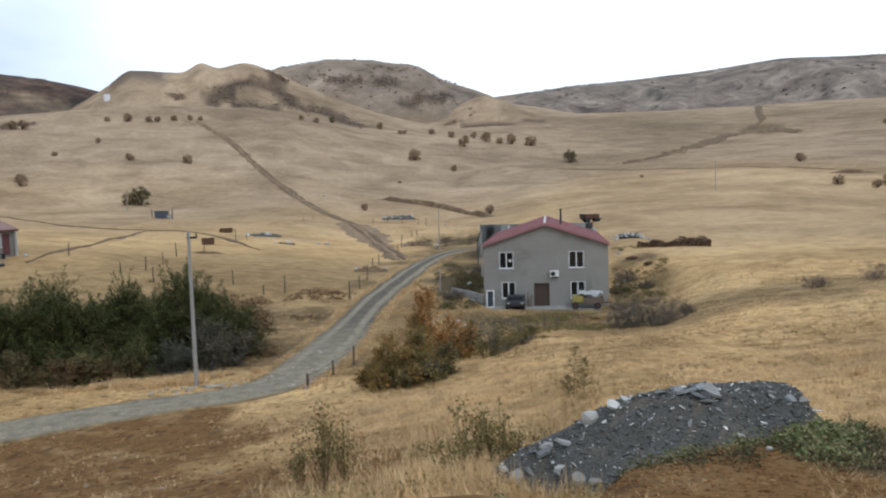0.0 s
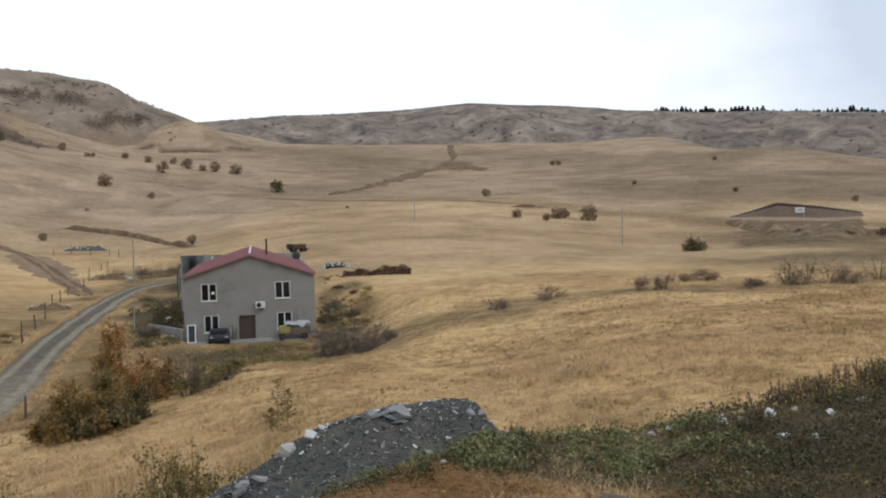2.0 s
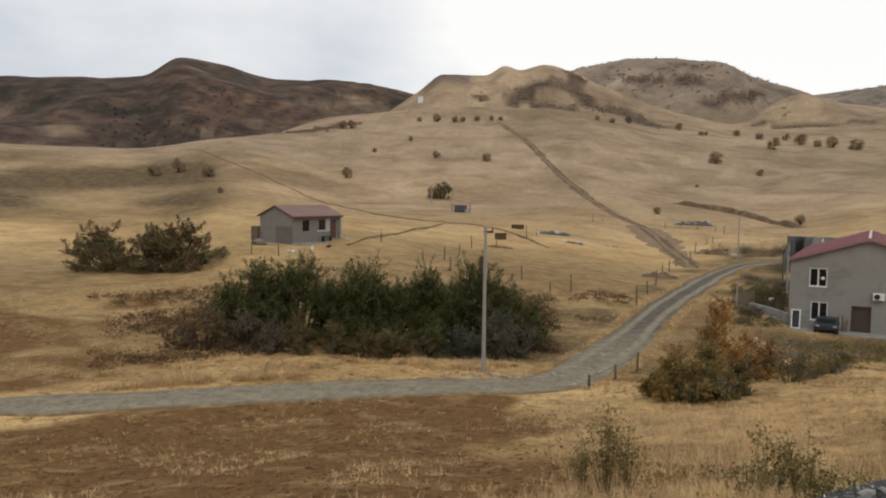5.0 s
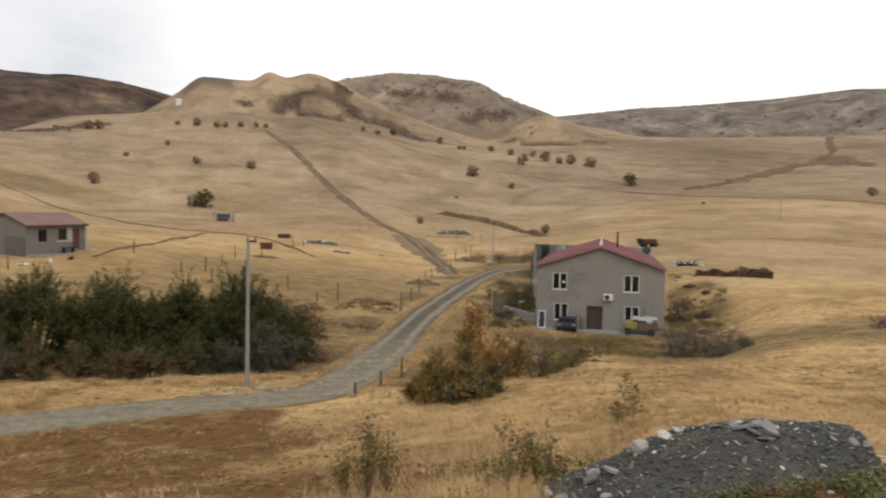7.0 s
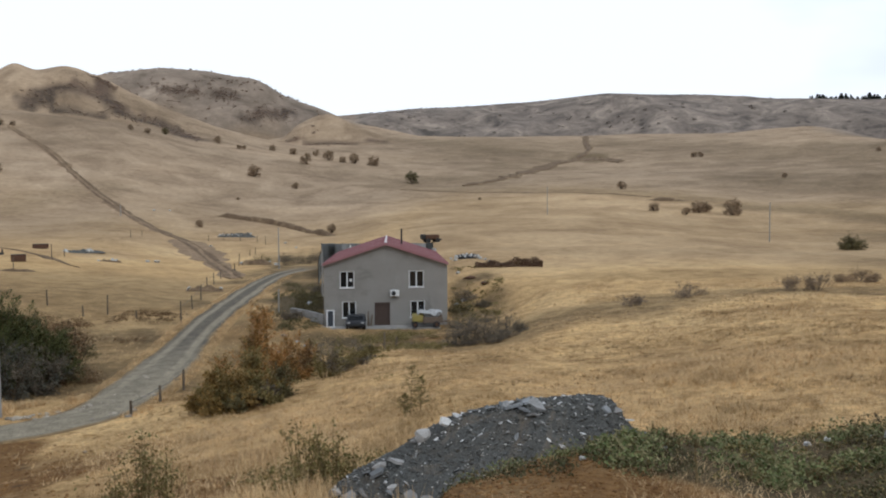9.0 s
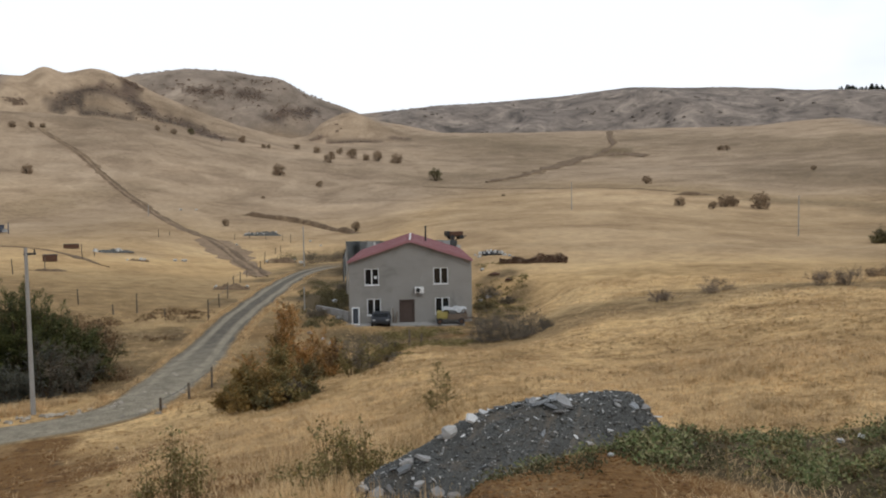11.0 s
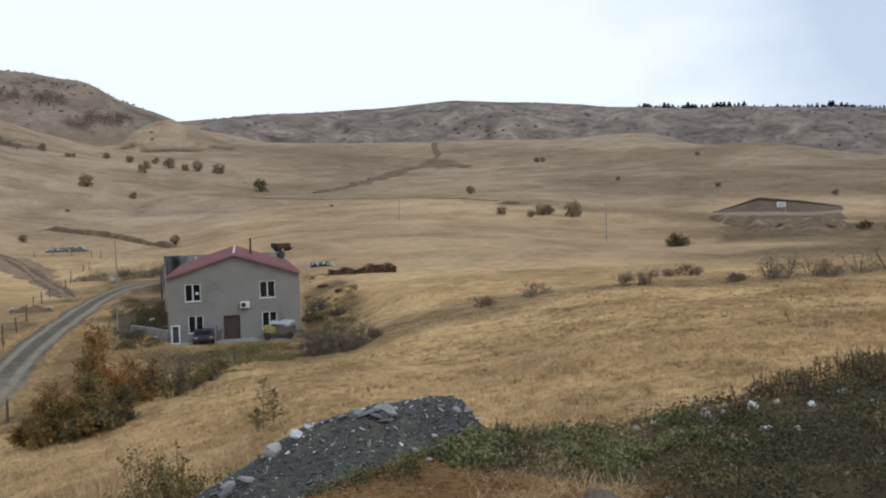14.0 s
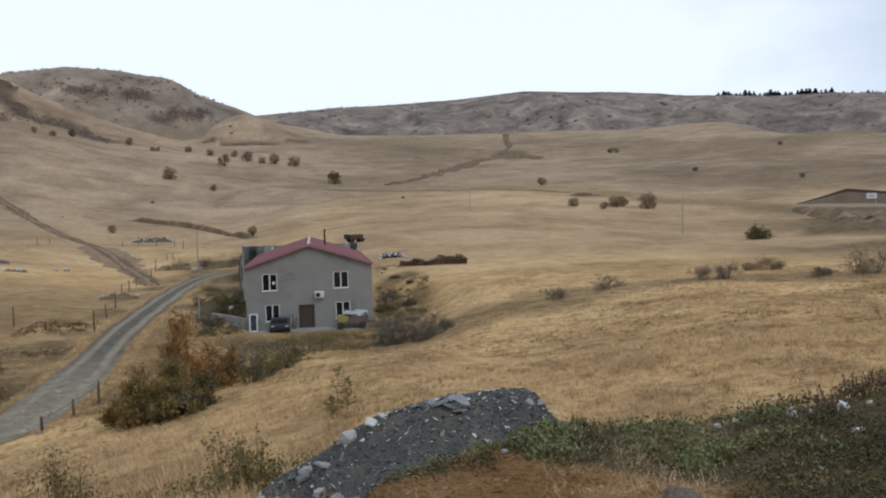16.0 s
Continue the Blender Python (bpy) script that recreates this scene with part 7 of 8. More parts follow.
def chip_cloud(n, lo, hi, seed, parent, name, material):
    """Angular chips lying on the heap, joined."""
    r = np.random.default_rng(seed)
    u = r.uniform(-2.9, 2.7, n)
    v = np.clip(r.normal(size=n) * 0.75 - 0.35, -2.3, 1.6)
    z = heap_top(u, v)
    s = np.exp(r.uniform(math.log(lo), math.log(hi), n))
    base = np.array([(-1, -.7, -.4), (1, -.8, -.4), (.9, .8, -.4), (-.8, .7, -.4), (-.6, -.5, .4), (.7, -.4, .45), (.5, .5, .35), (-.5, .4, .5)]) * 0.5
    p = base[None] * (1 + 0.35 * r.normal(size=(n, 8, 3))) * s[:, None, None] * np.array([1.0, 0.8, 0.55])
    a, t = r.uniform(0, 6.283, n), r.normal(size=n) * 0.5
    ca, sa, ct_, st = np.cos(a), np.sin(a), np.cos(t), np.sin(t)
    x1, y1, z1 = p[:, :, 0], p[:, :, 1] * ct_[:, None] - p[:, :, 2] * st[:, None], p[:, :, 1] * st[:, None] + p[:, :, 2] * ct_[:, None]
    q = np.stack([x1 * ca[:, None] - y1 * sa[:, None], x1 * sa[:, None] + y1 * ca[:, None], z1], -1) + np.stack([u, v, z + s * 0.1], -1)[:, None]
    fc = np.array([(0, 3, 2, 1), (4, 5, 6, 7), (0, 1, 5, 4), (1, 2, 6, 5), (2, 3, 7, 6), (3, 0, 4, 7)])
    f = (fc[None] + (np.arange(n) * 8)[:, None, None]).reshape(-1, 4)
    return tagged(soup(name, q.reshape(-1, 3), f, material, parent), kind="stuff")


chip_cloud(17000, 0.010, 0.036, 1, sheap, "gravel", M_CHIPS)
chip_cloud(1300, 0.03, 0.085, 2, sheap, "rubble", M_CHIPS)
chip_cloud(700, 0.018, 0.05, 3, sheap, "pale_gravel", M_PALE)
def slab(r):
    """A broken angular slab."""
    bm = bmesh.new()
    n = r.choice((5, 5, 6, 7))
    ring = [(0.5 * math.cos(6.283 * (k + r.uniform(-.25, .25)) / n) * r.uniform(.55, 1.2), 0.36 * math.sin(6.283 * (k + r.uniform(-.25, .25)) / n) * r.uniform(.55, 1.2)) for k in range(n)]
    lo = [bm.verts.new((x, y, r.uniform(-.07, -.04))) for x, y in ring]
    hi = [bm.verts.new((x * r.uniform(.72, .98), y * r.uniform(.72, .98), r.uniform(.02, .09))) for x, y in ring]
    bm.faces.new(lo[::-1])
    bm.faces.new(hi)
    for k in range(n):
        j = (k + 1) % n
        bm.faces.new((lo[k], lo[j], hi[j], hi[k]))
    bmesh.ops.triangulate(bm, faces=bm.faces[:])
    return bm


M_WHITESTONE = surface("white_stone", (0.50, 0.49, 0.46), (0.74, 0.73, 0.70), 5, 30, 0.8, 0.3, 0.01, vary=0.2)
rg = random.Random(21)
forms = [part("stone", slab(random.Random(k)), M_STONE if k % 2 else M_PLATE, sheap) for k in range(5)]
pale = [part("stone", slab(random.Random(30 + k)), M_WHITESTONE, sheap, "pale stone") for k in range(2)]
M_FOOT = surface("weathered_grey_stone", (0.24, 0.23, 0.21), (0.43, 0.41, 0.38), 5, 30, 0.9, 0.3, 0.01, vary=0.3)


def lay(form, u, v, s, tilt=25):
    z = float(heap_top([u], [v])[0])
    return pose(u, v, z + 0.12 * s, rg.uniform(-tilt, tilt), rg.uniform(-tilt, tilt), rg.uniform(0, 360)) @ Matrix.Scale(s, 4)


# the large slabs that stand out, then a scatter of lesser ones
BIG = [(1, -1.25, -.1, .17), (3, -1.62, -.2, .16), (4, -.35, -.12, .18), (2, .05, -.12, .16), (0, -1.95, -.3, .2), (0, .25, -.28, .30), (1, .58, -.32, .32), (4, 1.6, -.35, .20), (2, -2.2, -.5, .26), (3, .48, -.52, .26), (4, -1.75, -.45, .28), (1, -1.45, -.4, .28), (0, 2.1, -.1, .26), (2, -.1, -.15, .22), (3, .12, -.2, .24), (0, .42, -.22, .22), (4, .36, -.42, .24), (1, -1.95, -.62, .2), (3, 1.35, -.28, .17), (2, -2.35, -.75, .22), (0, -1.5, -.95, .18)]
for k, (f, u, v, s_) in enumerate([(f, u, v, s_ * 1.2) for f, u, v, s_ in BIG]):
    if k < 5:
        forms[f].matrix_basis = lay(forms[f], u, v, s_, 28)
    else:
        again(forms[f], lay(forms[f], u, v, s_, 28))
WHITE_AT = [(1.93, -.02, .20), (-.76, -.2, .34), (.98, -.02, .16), (.2, -.05, .18), (-.62, -.1, .2), (.62, -.42, .09), (-.25, -.6, .09), (.3, -.9, .1), (1.2, -.7, .1), (-1.6, -.7, .12), (-2.2, -.8, .15), (-.4, -.05, .1), (-.9, -.3, .1)]
for k, (u, v, s_) in enumerate(WHITE_AT):
    if k == 1:
        pale[k].matrix_basis = pose(u, v, float(heap_top([u], [v])[0]) + 0.06, 58, 12, 20) @ Matrix.Scale(s_, 4)
    elif k < 2:
        pale[k].matrix_basis = lay(pale[k], u, v, s_)
    else:
        again(pale[k % 2], lay(pale[k % 2], u, v, s_))
for k in range(46):
    u = rg.uniform(-2.5, 2.0)
    again(pale[k % 2], lay(pale[k % 2], u, rg.gauss(-.12, .12) if k % 3 else rg.uniform(-1.1, -.2), math.exp(rg.uniform(math.log(.05), math.log(.11))), 45))
for k in range(60):
    f = rg.randrange(5)
    again(forms[f], lay(forms[f], rg.uniform(-2.6, 2.4), min(0.6, rg.gauss(-.45, .5)), math.exp(rg.uniform(math.log(.05), math.log(.15))), 40))

for k, (u, v, s_) in enumerate([(-1.12, -.12, .27), (-2.15, -.55, .26), (-1.75, -.3, .22), (-1.95, -.95, .2), (-1.2, -1.15, .24), (-.95, -1.3, .18), (-2.4, -.35, .22), (-2.5, -.8, .2), (-1.5, -.85, .15), (-2.7, -.5, .2), (.9, -.9, .12), (1.75, -.25, .14), (-.2, -1.2, .12)]):
    o = part("stone", lump(random.Random(70 + k), *((1.0, .9, .8, 2, 0.16) if k == 0 else (1.2, .9, .6, 1, 0.34))), M_FOOT, sheap, "rounded grey stone")
    o.matrix_basis = lay(None, u, v, s_, 30)

# boulders and pale stones on the bank's brow
def boulder(b, d, w, h, material, label, seed):
    bx_, by_ = spot(b, d)
    e = thing("boulder", (bx_ + (0.12 if d < 12 else 0), by_), seed * 50.0, label, "stone")
    o = part("stone", lump(random.Random(seed), w, w * .85, h * 1.5, 2, 0.26), material, e)
    o.matrix_basis = pose(0, 0, h * (0.5 if material is M_WHITESTONE else 0.25))
    return e


boulder(35.9, 4.7, .40, .15, M_ROCK, "brown boulder on the grassy brow", 2)
boulder(33.9, 4.4, .16, .06, M_ROCK, "brown boulder on the grassy brow", 5)
for i, (b, d, w, h) in enumerate([(43.4, 7.4, .17, .17), (46.6, 7.6, .2, .14), (38.4, 7.4, .14, .08), (39.6, 7.5, .1, .08), (48.2, 7.8, .12, .08), (50.5, 7.2, .16, .08), (52.4, 7.6, .2, .1), (47.5, 6.6, .22, .07), (49.6, 6.4, .12, .08), (44.6, 7.4, .1, .1), (42.2, 7.6, .08, .08), (40.8, 5.0, .08, .05), (45.2, 5.6, .1, .05), (54.2, 7, .2, .1)]):
    boulder(b, d, w * .55, h * .5, M_WHITESTONE if i % 2 else M_PALE, "pale stone among the weeds", 10 + i)
for i, (b, d, w) in enumerate([(24.5, 6.0, .05), (28.6, 6.2, .05), (22.3, 5.8, .06), (-27, 22, .16), (-22, 19, .13), (-30, 25, .16), (-18, 20, .12), (-33, 21, .15), (-25, 28, .16), (-36, 24, .13), (-14, 30, .16)]):
    boulder(b, d, w, w * .6, M_PALE if d < 10 else M_DRYSTONE, "small stone lying on bare soil", 40 + i)
for i in range(60):
    b = -23 + 14 * rg.random()
    off = 1.7 + 1.2 * rg.random()
    dd = 36.6 + off + max(0, (b + 17)) * 0.35
    e = boulder(b, dd, .18 + .25 * rg.random() ** 2, .06 + .08 * rg.random(), M_ROADSTONE, "stone along the edge of the gravel road", 200 + i)
    e["group"] = "road edge stones"
for i in range(26):
    b, dd = [(-12.2, 39.6), (-11.2, 42.5), (-10.0, 46), (-12.8, 37.8), (-11.5, 37.6)][i % 5]
    e = boulder(b + rg.uniform(-.9, .9), dd + rg.uniform(-1, 1), .2 + .35 * rg.random(), .08 + .08 * rg.random(), M_ROADSTONE, "stone along the edge of the gravel road", 300 + i)
    e["group"] = "road edge stones"


# ---- dry grass and weeds ----
def blades(n_tufts, per, region, tall, wide, material, name, label, seed, keep=None, lean=0.45, power=1.0):
    """Tufts of tapering blades scattered over a stretch of ground."""
    r = np.random.default_rng(seed)
    b = r.uniform(region[0], region[1], n_tufts)
    t = r.uniform(0, 1, n_tufts)
    d = (region[2] ** power + (region[3] ** power - region[2] ** power) * t) ** (1 / power)
    x, y = d * np.sin(np.radians(b)), d * np.cos(np.radians(b))
    if keep is not None:
        k = keep(x, y, d, b, r)
        x, y, d = x[k], y[k], d[k]
    n = len(x)
    z = land(x, y)
    scale = (0.55 + 0.9 * np.clip(0.5 + fbm(x, y, 5, 3, seed + 5), 0, 1)) * r.uniform(0.6, 1.25, n)
    size = scale[:, None] * tall * r.uniform(0.5, 1.15, (n, per))
    a = r.uniform(0, 6.283, (n, per))
    out = lean * r.uniform(0.1, 1, (n, per)) * size
    rootx, rooty = x[:, None] + r.normal(size=(n, per)) * tall * 0.28, y[:, None] + r.normal(size=(n, per)) * tall * 0.28
    root = np.stack([rootx, rooty, np.repeat(z[:, None], per, 1) - 0.04], -1)
    tip = root + np.stack([np.cos(a) * out, np.sin(a) * out, size], -1)
    w = wide * (0.6 + 0.5 * np.sqrt(d / 20))[:, None]
    pa = a + 1.57
    side = np.stack([np.cos(pa) * w, np.sin(pa) * w, np.zeros_like(a)], -1)
    v = np.stack([root - side, root + side, tip], 2).reshape(-1, 3)
    return tagged(soup(name, v, np.arange(3 * n * per).reshape(-1, 3), material), label, "grass", kind="stuff")


def off_soil(x, y, d, b, r):
    soil, green, _ = cover_masks(x, y)
    free = off_line(x, y, ROAD_LINE, 6) > 2.1
    p = HEAP_INV @ Vector((0, 0, 0))
    hb = np.radians(HEAP_B)
    u, v = (x - hx) * np.cos(hb) - (y - hy) * np.sin(hb), (x - hx) * np.sin(hb) + (y - hy) * np.cos(hb)
    free &= ~((np.abs(u + 0.2) < 2.3) & (np.abs(v) < 1.3))
    free &= ~((np.abs(x - HOUSE_AT[0] - 1.3) < 7.2) & (y > HOUSE_AT[1] - 2.5) & (y < HOUSE_AT[1] + 22))
    turf = pasture_masks(x, y)[2]
    return free & (r.uniform(0, 1, len(x)) > np.maximum(soil * 0.93, turf * 0.95))


blades(30000, 7, (-14, 57, 9, 30), .17, .005, L_STRAW, "dry_grass", "dry yellow grass on the slope below the bank", 1, off_soil, lean=1.6, power=1.4)
blades(9000, 16, (4, 57, 10, 40), .20, .006, L_TUSSOCK, "dry_grass", "lumpy tussocks of dry grass on the slope", 11, lambda x, y, d, b, r: off_soil(x, y, d, b, r) & (fbm(x, y, 2.2, 3, 23) > 0.04), lean=1.5, power=1.4)
blades(36000, 5, (-58, 57, 24, 75), .17, .009, L_STRAW, "dry_grass", "dry yellow grass on the valley field", 2, off_soil, lean=1.6, power=1.3)
blades(7600, 7, (-58, 20, 4, 34), .16, .007, L_STRAW, "dry_grass", "sparse dry grass on bare soil", 3, lambda x, y, d, b, r: fbm(x, y, 2.6, 3, 16) > 0.10, lean=1.8, power=1.2)
blades(6400, 8, (-58, -13, 38.2, 42.4), .36, .012, L_STRAW, "dry_grass", "tall dry grass in mounds along the road verge", 4, lambda x, y, d, b, r: off_soil(x, y, d, b, r) & (fbm(x, y, 3.2, 3, 24) > -0.03), lean=1.1)
blades(4200, 7, (2, 40, 3.6, 7.8), .065, .0032, L_STRAW, "dry_grass", "dry grass litter on the bank's brow", 5, lambda x, y, d, b, r: fbm(x, y, 0.7, 3, 15) > 0.07, lean=2.6)
blades(8000, 6, (26, 60, 3.6, 9.6), .065, .003, L_DUSK, "weeds", "low green and brown weeds on the bank's brow", 6, lambda x, y, d, b, r: fbm(x, y, 1.2, 3, 9) + 0.25 * smooth(30, 50, b) > -0.08)


def weed_plant(b, d, h, w, stems, leaves, material, label, seed, leaf=0.03, z=None):
    """A tall straggling herb: thin branching stems with sparse small leaves."""
    r = np.random.default_rng(seed)
    e = thing("weed_plant", spot(b, d), 0, label, "plant", "weed plants", z=z)
    bm = bmesh.new()
    pts = []
    for k in range(stems):
        a, o = r.uniform(0, 6.283), r.uniform(0.05, 0.5) * w
        top = np.array([math.cos(a) * o, math.sin(a) * o, h * r.uniform(0.6, 1.0)])
        tube(bm, (math.cos(a) * 0.04, math.sin(a) * 0.04, -0.1), top, 0.011, 0.004, 4, False)
        for j in range(6):
            t = r.uniform(0.3, 0.95)
            q = top * t + r.normal(size=3) * np.array([.16, .16, .08]) * w
            tube(bm, top * t * 0.92, q, 0.005, 0.002, 3, False)
            pts.append(q)
            pts.append(top * t)
        pts.append(top)
    part("stem", bm, M_STALK, e)
    pts = np.array(pts)
    c = pts[r.integers(0, len(pts), leaves)] + r.normal(size=(leaves, 3)) * 0.06 * w
    c[:, 2] = np.abs(c[:, 2])
    v, f = leaf_quads(c, leaf * r.uniform(0.6, 1.5, leaves), r, narrow=0.5)
    tagged(soup("leafage", v, f, material, e), kind="stuff")
    return e


weed_plant(-10.2, 13.0, 1.55, 1.0, 12, 760, L_HERB, "straggling olive-brown weed on the slope", 1)
weed_plant(-8.6, 13.6, 1.2, .9, 9, 520, L_HERB, "straggling olive-brown weed on the slope", 2)
weed_plant(-12.0, 13.4, .9, .8, 6, 400, L_HERB, "straggling olive-brown weed on the slope", 3)
weed_plant(1.6, 12.2, 1.15, .9, 10, 640, L_HERB, "straggling olive-brown weed beside the spoil heap", 4)
weed_plant(3.6, 12.0, 1.2, .8, 10, 680, L_HERB, "straggling olive-brown weed beside the spoil heap", 5)
weed_plant(5.0, 12.2, .8, .9, 8, 420, L_HERB, "straggling olive-brown weed beside the spoil heap", 6)
weed_plant(0.2, 11.6, .6, .8, 6, 400, L_HERB, "straggling olive-brown weed beside the spoil heap", 7)


def spire_weed(b, d, h, seed):
    """A single dry stalk with short side shoots in whorls, like a small fir."""
    r = np.random.default_rng(seed)
    e = thing("weed_plant", spot(b, d), 0, "tall dry golden weed standing in yellow grass", "plant", "weed plants")
    bm = bmesh.new()
    tube(bm, (0, 0, -0.1), (0.06 * h, 0.02, h), 0.014, 0.004, 5, False)
    pts = []
    for z in np.linspace(0.12, 0.96, 15):
        for k in range(3):
            a, l = r.uniform(0, 6.283), (1.05 - z) * h * 0.42 * r.uniform(0.5, 1.1) + 0.05
            p0 = np.array([0.06 * h * z, 0.02 * z, z * h])
            p1 = p0 + np.array([math.cos(a) * l, math.sin(a) * l, l * r.uniform(0.0, 0.5)])
            tube(bm, p0, p1, 0.006, 0.002, 3, False)
            pts.append(p0 + (p1 - p0) * r.uniform(0.3, 1.05, 9)[:, None] + r.normal(size=(9, 3)) * 0.018)
    part("stem", bm, M_STALK, e)
    c = np.concatenate(pts)
    v, f = leaf_quads(c, 0.03 * r.uniform(0.6, 1.5, len(c)), r, narrow=0.45)
    tagged(soup("leafage", v, f, L_HERB, e), kind="stuff")
    return e


spire_weed(9.7, 22.0, 1.55, 8)
spire_weed(10.5, 22.4, 1.1, 9)
spire_weed(9.2, 22.3, .7, 10)
def ground_leaves(name, label, clumps, per, region, radius, tall, leaf, material, seed, keep=None):
    """Low clumps of small leaves close to the ground."""
    r = np.random.default_rng(seed)
    b, d = r.uniform(region[0], region[1], clumps), r.uniform(region[2], region[3], clumps)
    x, y = d * np.sin(np.radians(b)), d * np.cos(np.radians(b))
    k = keep(x, y, d, b, r) if keep else np.ones(clumps, bool)
    x, y = x[k], y[k]
    n = len(x)
    s = r.uniform(0.5, 1.4, n)
    a, q = r.uniform(0, 6.283, (n, per)), np.sqrt(r.uniform(0, 1, (n, per)))
    px, py = x[:, None] + np.cos(a) * q * radius * s[:, None], y[:, None] + np.sin(a) * q * radius * s[:, None]
    pz = land(px.ravel(), py.ravel()).reshape(px.shape) + tall * s[:, None] * (1 - 0.8 * q ** 2) * r.uniform(0.1, 1, (n, per))
    v, f = leaf_quads(np.stack([px, py, pz], -1).reshape(-1, 3), leaf * r.uniform(0.6, 1.5, n * per), r, narrow=0.45)
    return tagged(soup(name, v, f, material), label, "weeds", kind="stuff")


ground_leaves("weeds", "low green weeds creeping over the bank's brow", 560, 90, (25, 47, 4.8, 8.0), .17, .14, .018, L_WEED, 3, lambda x, y, d, b, r: (fbm(x, y, 1.4, 3, 9) - 0.25 * smooth(40, 48, b) > -0.06) & (d + 1.5 * fbm(x, y, 1.5, 3, 12) > 5.6) & (fbm(x, y, 0.5, 2, 13) > -0.1))
ground_leaves("weeds", "dark dusty weeds on the bank's brow", 520, 80, (41, 60, 3.8, 9.4), .18, .16, .013, L_DUSK, 4, lambda x, y, d, b, r: fbm(x, y, 0.8, 3, 10) > -0.08)
ground_leaves("weeds", "green weeds at the foot of the spoil heap", 200, 80, (4, 29, 5.9, 8.4), .15, .12, .014, L_WEED, 5, lambda x, y, d, b, r: fbm(x, y, 1.0, 3, 29) > 0.02)
ground_leaves("weeds", "dusty brown weeds at the foot of the spoil heap", 260, 60, (4, 32, 5.4, 8.0), .14, .09, .014, L_DUSK, 7, lambda x, y, d, b, r: fbm(x, y, 0.9, 3, 28) > 0.04)
ground_leaves("weeds", "dusty weeds in the dry grass", 260, 60, (-13, 12, 9, 16), .3, .3, .03, L_HERB, 6, lambda x, y, d, b, r: fbm(x, y, 3.0, 3, 19) > 0.05)


def clods(n, region, lo, hi, material, name, label, seed):
    """Angular clods and stones lying on bare soil."""
    r = np.random.default_rng(seed)
    b, d = r.uniform(region[0], region[1], n), np.sqrt(r.uniform(region[2] ** 2, region[3] ** 2, n))
    x, y = d * np.sin(np.radians(b)), d * np.cos(np.radians(b))
    bare, grown, _ = cover_masks(x, y)
    k = r.uniform(0, 1, n) < bare * (1 - np.clip(grown * 1.6, 0, 1))
    x, y = x[k], y[k]
    n = len(x)
    s = np.exp(r.uniform(math.log(lo), math.log(hi), n))
    base = np.array([(-1, -.7, -.5), (1, -.8, -.5), (.9, .8, -.5), (-.8, .7, -.5), (-.5, -.4, .45), (.6, -.4, .4), (.5, .4, .5), (-.4, .4, .4)]) * 0.5
    p = base[None] * (1 + 0.3 * r.normal(size=(n, 8, 3))) * s[:, None, None] * np.array([1.0, 0.85, 0.6])
    a = r.uniform(0, 6.283, n)
    q = np.stack([p[:, :, 0] * np.cos(a)[:, None] - p[:, :, 1] * np.sin(a)[:, None], p[:, :, 0] * np.sin(a)[:, None] + p[:, :, 1] * np.cos(a)[:, None], p[:, :, 2]], -1)
    q = q + np.stack([x, y, land(x, y) + s * 0.12], -1)[:, None]
    fc = np.array([(0, 3, 2, 1), (4, 5, 6, 7), (0, 1, 5, 4), (1, 2, 6, 5), (2, 3, 7, 6), (3, 0, 4, 7)])
    f = (fc[None] + (np.arange(n) * 8)[:, None, None]).reshape(-1, 4)
    return tagged(soup(name, q.reshape(-1, 3), f, material), label, "soil", kind="stuff")


clods(8000, (-58, -4, 8, 33), .03, .15, L_SOIL, "soil_clods", "loose brown clods on the bare slope", 1)
blades(2600, 6, (38, 60, 3.6, 8.5), .05, .003, L_TUSSOCK, "dry_grass", "dead brown grass litter among the weeds", 12, lambda x, y, d, b, r: fbm(x, y, 0.6, 3, 27) > 0.02, lean=2.4)
clods(14000, (4, 58, 3.6, 8), .010, .05, L_SOIL, "soil_crumbs", "loose brown crumbs on the bank's brow", 2)
rg = random.Random(17)


def dock_plant(b, d, h, stems, seed):
    """Upright dry stalks with dense seed heads over a few low leaves."""
    r = np.random.default_rng(seed)
    e = thing("dock_plant", spot(b, d), 0, "dry brown dock stalks standing among low weeds", "plant", "dry stalks")
    pts, low = [], []
    for k in range(stems):
        a, o = r.uniform(0, 6.283), r.uniform(0.02, 0.2)
        foot = np.array([math.cos(a) * o, math.sin(a) * o, -0.05])
        top = foot + np.array([r.normal() * 0.05, r.normal() * 0.05, h * r.uniform(0.55, 1.0) + 0.05])
        part("stalk", tube(bmesh.new(), foot, top, 0.004, 0.002, 4, False), M_BARK, e)
        t = r.uniform(0.45, 1.02, 34)[:, None]
        pts.append(foot + (top - foot) * t + r.normal(size=(34, 3)) * 0.010)
        low.append(foot + (top - foot) * r.uniform(0.1, 0.35, 10)[:, None] + r.normal(size=(10, 3)) * 0.05)
    c = np.concatenate(pts)
    v, f = leaf_quads(c, 0.010 * r.uniform(0.6, 1.5, len(c)), r, narrow=0.6)
    tagged(soup("seed_head", v, f, L_DOCK, e), kind="stuff")
    c = np.concatenate(low)
    c[:, 2] = np.abs(c[:, 2])
    v, f = leaf_quads(c, 0.02 * r.uniform(0.6, 1.5, len(c)), r, narrow=0.35)
    tagged(soup("leafage", v, f, L_DUSK, e), kind="stuff")
    return e


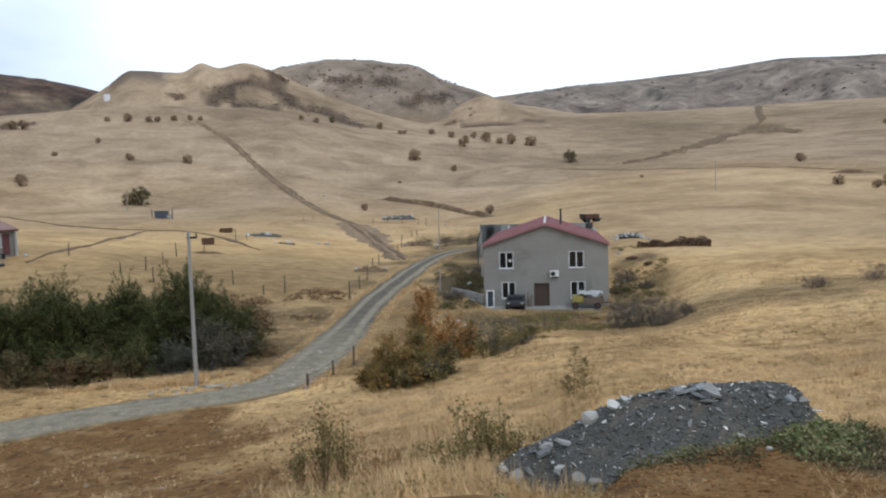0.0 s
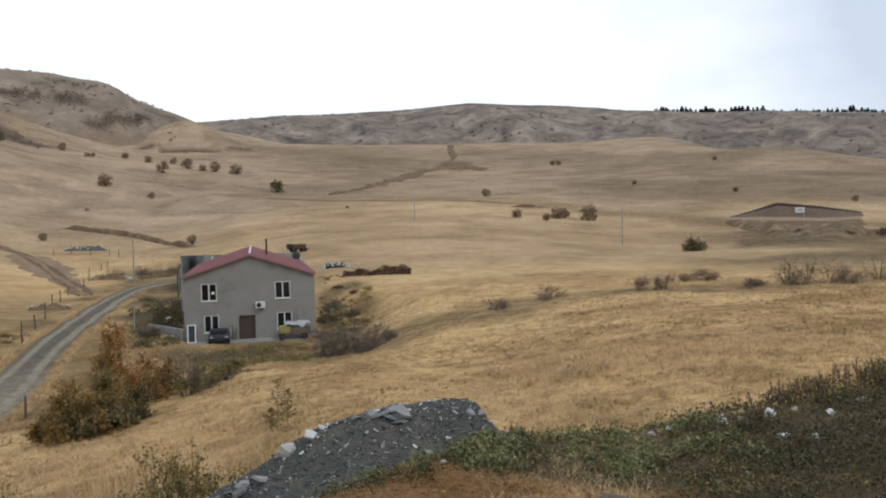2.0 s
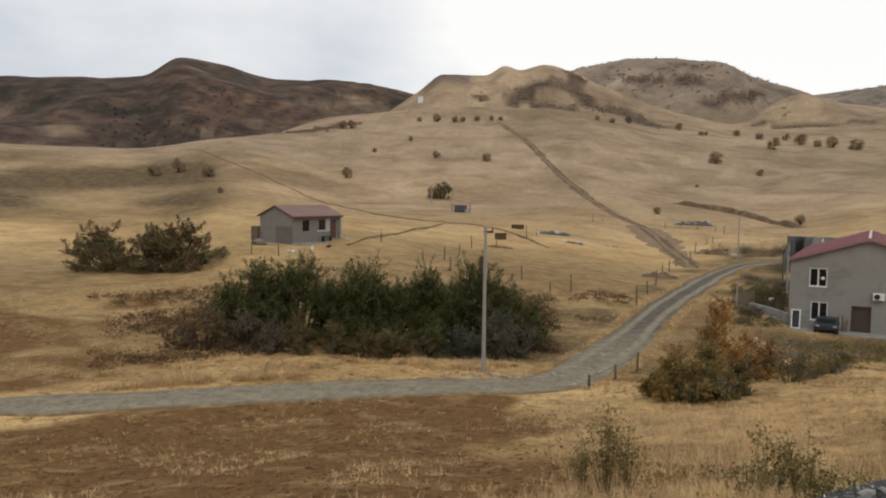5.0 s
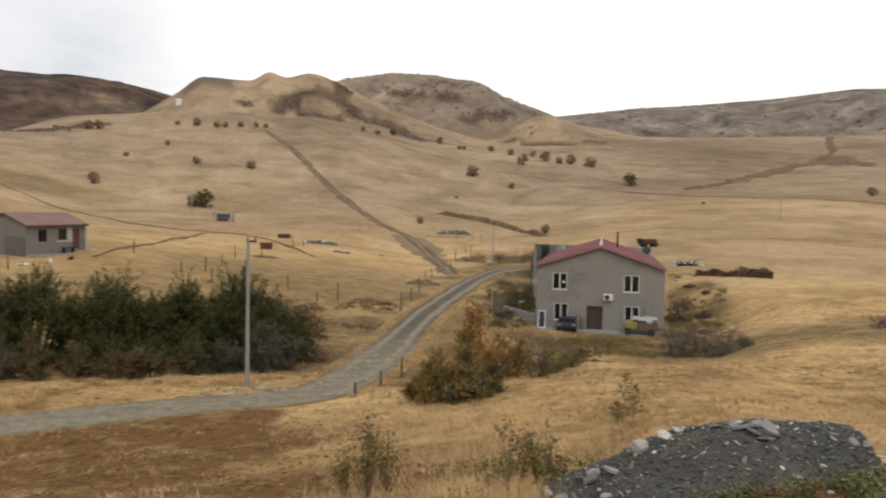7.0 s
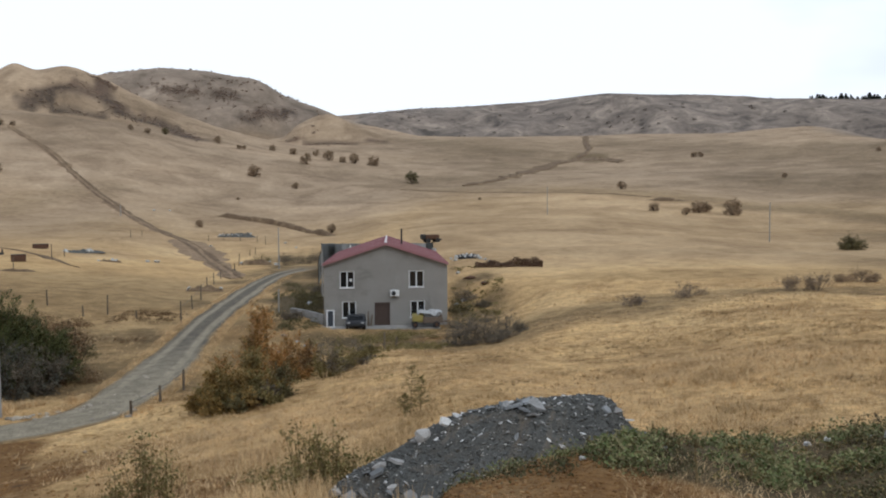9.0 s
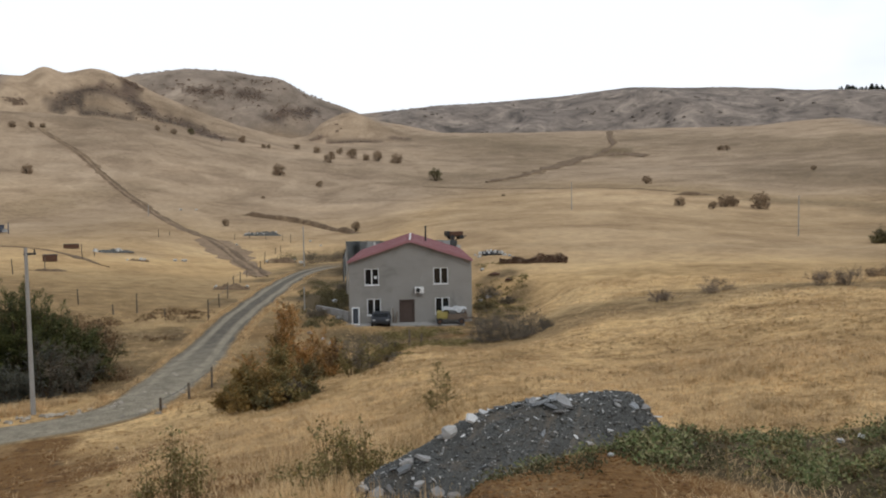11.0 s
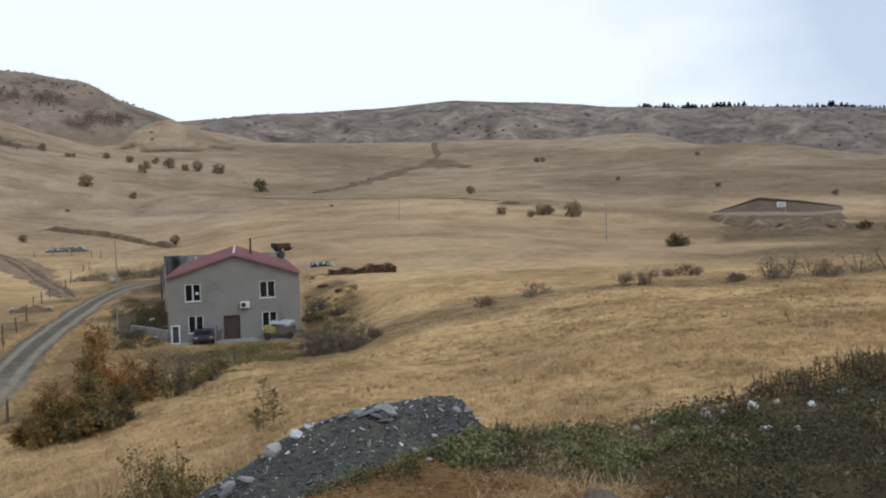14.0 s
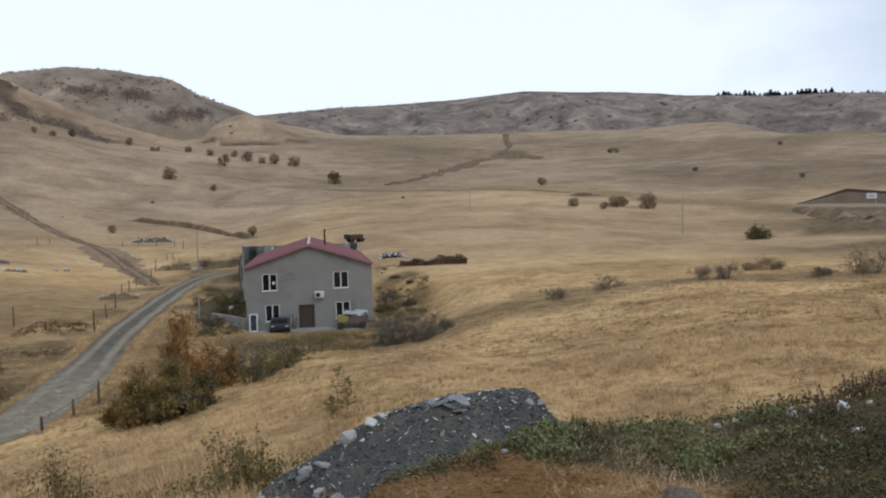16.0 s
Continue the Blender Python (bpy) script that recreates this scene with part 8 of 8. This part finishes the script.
for k in range(36):
    b = 43.5 + 15 * rg.random() ** 0.7
    d = rg.uniform(7.2, 9.3)
    dock_plant(b, d, rg.uniform(.05, .17) + 0.009 * (b - 44), rg.choice((2, 3, 5)), 30 + k)
for k in range(12):
    b, d = rg.uniform(48, 58), rg.uniform(8.0, 9.4)
    weed_plant(b, d, rg.uniform(.12, .2) + 0.012 * (b - 46), .3, 6, 150, L_DUSK, "dusty leafy weed on the bank's brow", 90 + k, leaf=0.011)
for k in range(14):
    b, d = rg.uniform(24, 46), rg.uniform(5.6, 7.6)
    weed_plant(b, d, rg.uniform(.08, .15), .24, 5, 110, L_WEED, "low green weed on the bank's brow", 70 + k, leaf=0.010)
weed_plant(31.6, 5.5, .34, .1, 2, 14, L_HERB, "single thin dry stalk on the bank's brow", 120, leaf=0.01)

# weedy ground round the house, along the drive and beside the thicket
ground_leaves("weeds", "dusty olive weeds on the ground before the house", 420, 60, (2.0, 12.5, 45, 60), .55, .35, .055, L_HERB, 31, lambda x, y, d, b, r: (fbm(x, y, 4.0, 3, 32) > -0.1) & (y < HOUSE_AT[1] - 2.2))
ground_leaves("weeds", "weedy brown growth on the bank beside the house", 300, 60, (-.6, 3.2, 62, 100), .6, .5, .065, L_OLIVE, 33, lambda x, y, d, b, r: (fbm(x, y, 4.0, 3, 34) > -0.12) & (off_line(x, y, ROAD_LINE, 6) > 2.6))
ground_leaves("weeds", "weedy brown growth on the slope beside the house", 260, 50, (13.0, 16.8, 62, 98), .5, .32, .06, L_HERB, 35, lambda x, y, d, b, r: fbm(x, y, 5.0, 3, 36) > -0.05)
ground_leaves("weeds", "rusty brown undergrowth between thicket and drive", 650, 70, (-21, -7.2, 44, 78), .6, .45, .06, L_DIMRUST, 37, lambda x, y, d, b, r: (fbm(x, y, 6.0, 3, 38) > 0.0) & (off_line(x, y, ROAD_LINE, 6) > 3.2))
ground_leaves("weeds", "rusty brown undergrowth on the hummock", 420, 60, (-48, -37, 44, 70), .7, .6, .07, L_DIMRUST, 39, lambda x, y, d, b, r: fbm(x, y, 5.0, 3, 40) > -0.1)
ground_leaves("weeds", "low brown growth below the drive shrubs", 220, 50, (-6, 8, 29, 45), .45, .3, .045, L_HERB, 42, lambda x, y, d, b, r: (fbm(x, y, 4.0, 3, 43) > 0.02) & (off_line(x, y, ROAD_LINE, 6) > 3.0))
for b, d, w, h in [(48.6, 176, 4, 1.3), (51.2, 168, 4, 1.6), (53.4, 172, 5, 2.0), (55.4, 160, 5, 2.0)]:
    s += 1
    plume_shrub(b, d, w, h, L_BARE, "brown scrub on the tipped earth", s, plumes=60, per=24, leaf=0.2, narrow=0.25, reach=0.35, fat=0.14, group="plot scrub", second=L_FAR, wood=M_TWIG)
blades(9000, 8, (-10, 57, 9.5, 62), .13, .008, L_DARKTUFT, "dry_grass", "small dark tufts in the dry grass of the slope", 46, lambda x, y, d, b, r: off_soil(x, y, d, b, r) & (fbm(x, y, 3.0, 3, 47) + 0.5 * fbm(x, y, 14, 3, 48) > 0.08), lean=1.3, power=1.3)
ground_leaves("weeds", "olive weeds scattered over the bank's brow", 110, 70, (33, 60, 4.2, 9.4), .15, .14, .014, L_HERB, 49, lambda x, y, d, b, r: fbm(x, y, 0.9, 3, 50) > 0.0)
blades(60000, 7, (-17, 3, 37, 122), .22, .010, L_STRAW, "dry_grass", "ragged dry grass along the edges of the gravel road", 51, lambda x, y, d, b, r: np.abs(off_line(x, y, ROAD_LINE, 6) - 2.05) < 0.42, lean=1.2)
blades(2600, 9, (-15, 11, 8.5, 21), .34, .006, L_STRAW, "dry_grass", "tall dry grass in clumps below the bank", 52, lambda x, y, d, b, r: off_soil(x, y, d, b, r) & (fbm(x, y, 2.0, 3, 53) > 0.06), lean=0.8)
blades(1500, 9, (-15, 11, 8.5, 21), .30, .006, L_TUSSOCK, "dry_grass", "tall brown grass in clumps below the bank", 54, lambda x, y, d, b, r: off_soil(x, y, d, b, r) & (fbm(x, y, 1.6, 3, 55) > 0.08), lean=0.9)
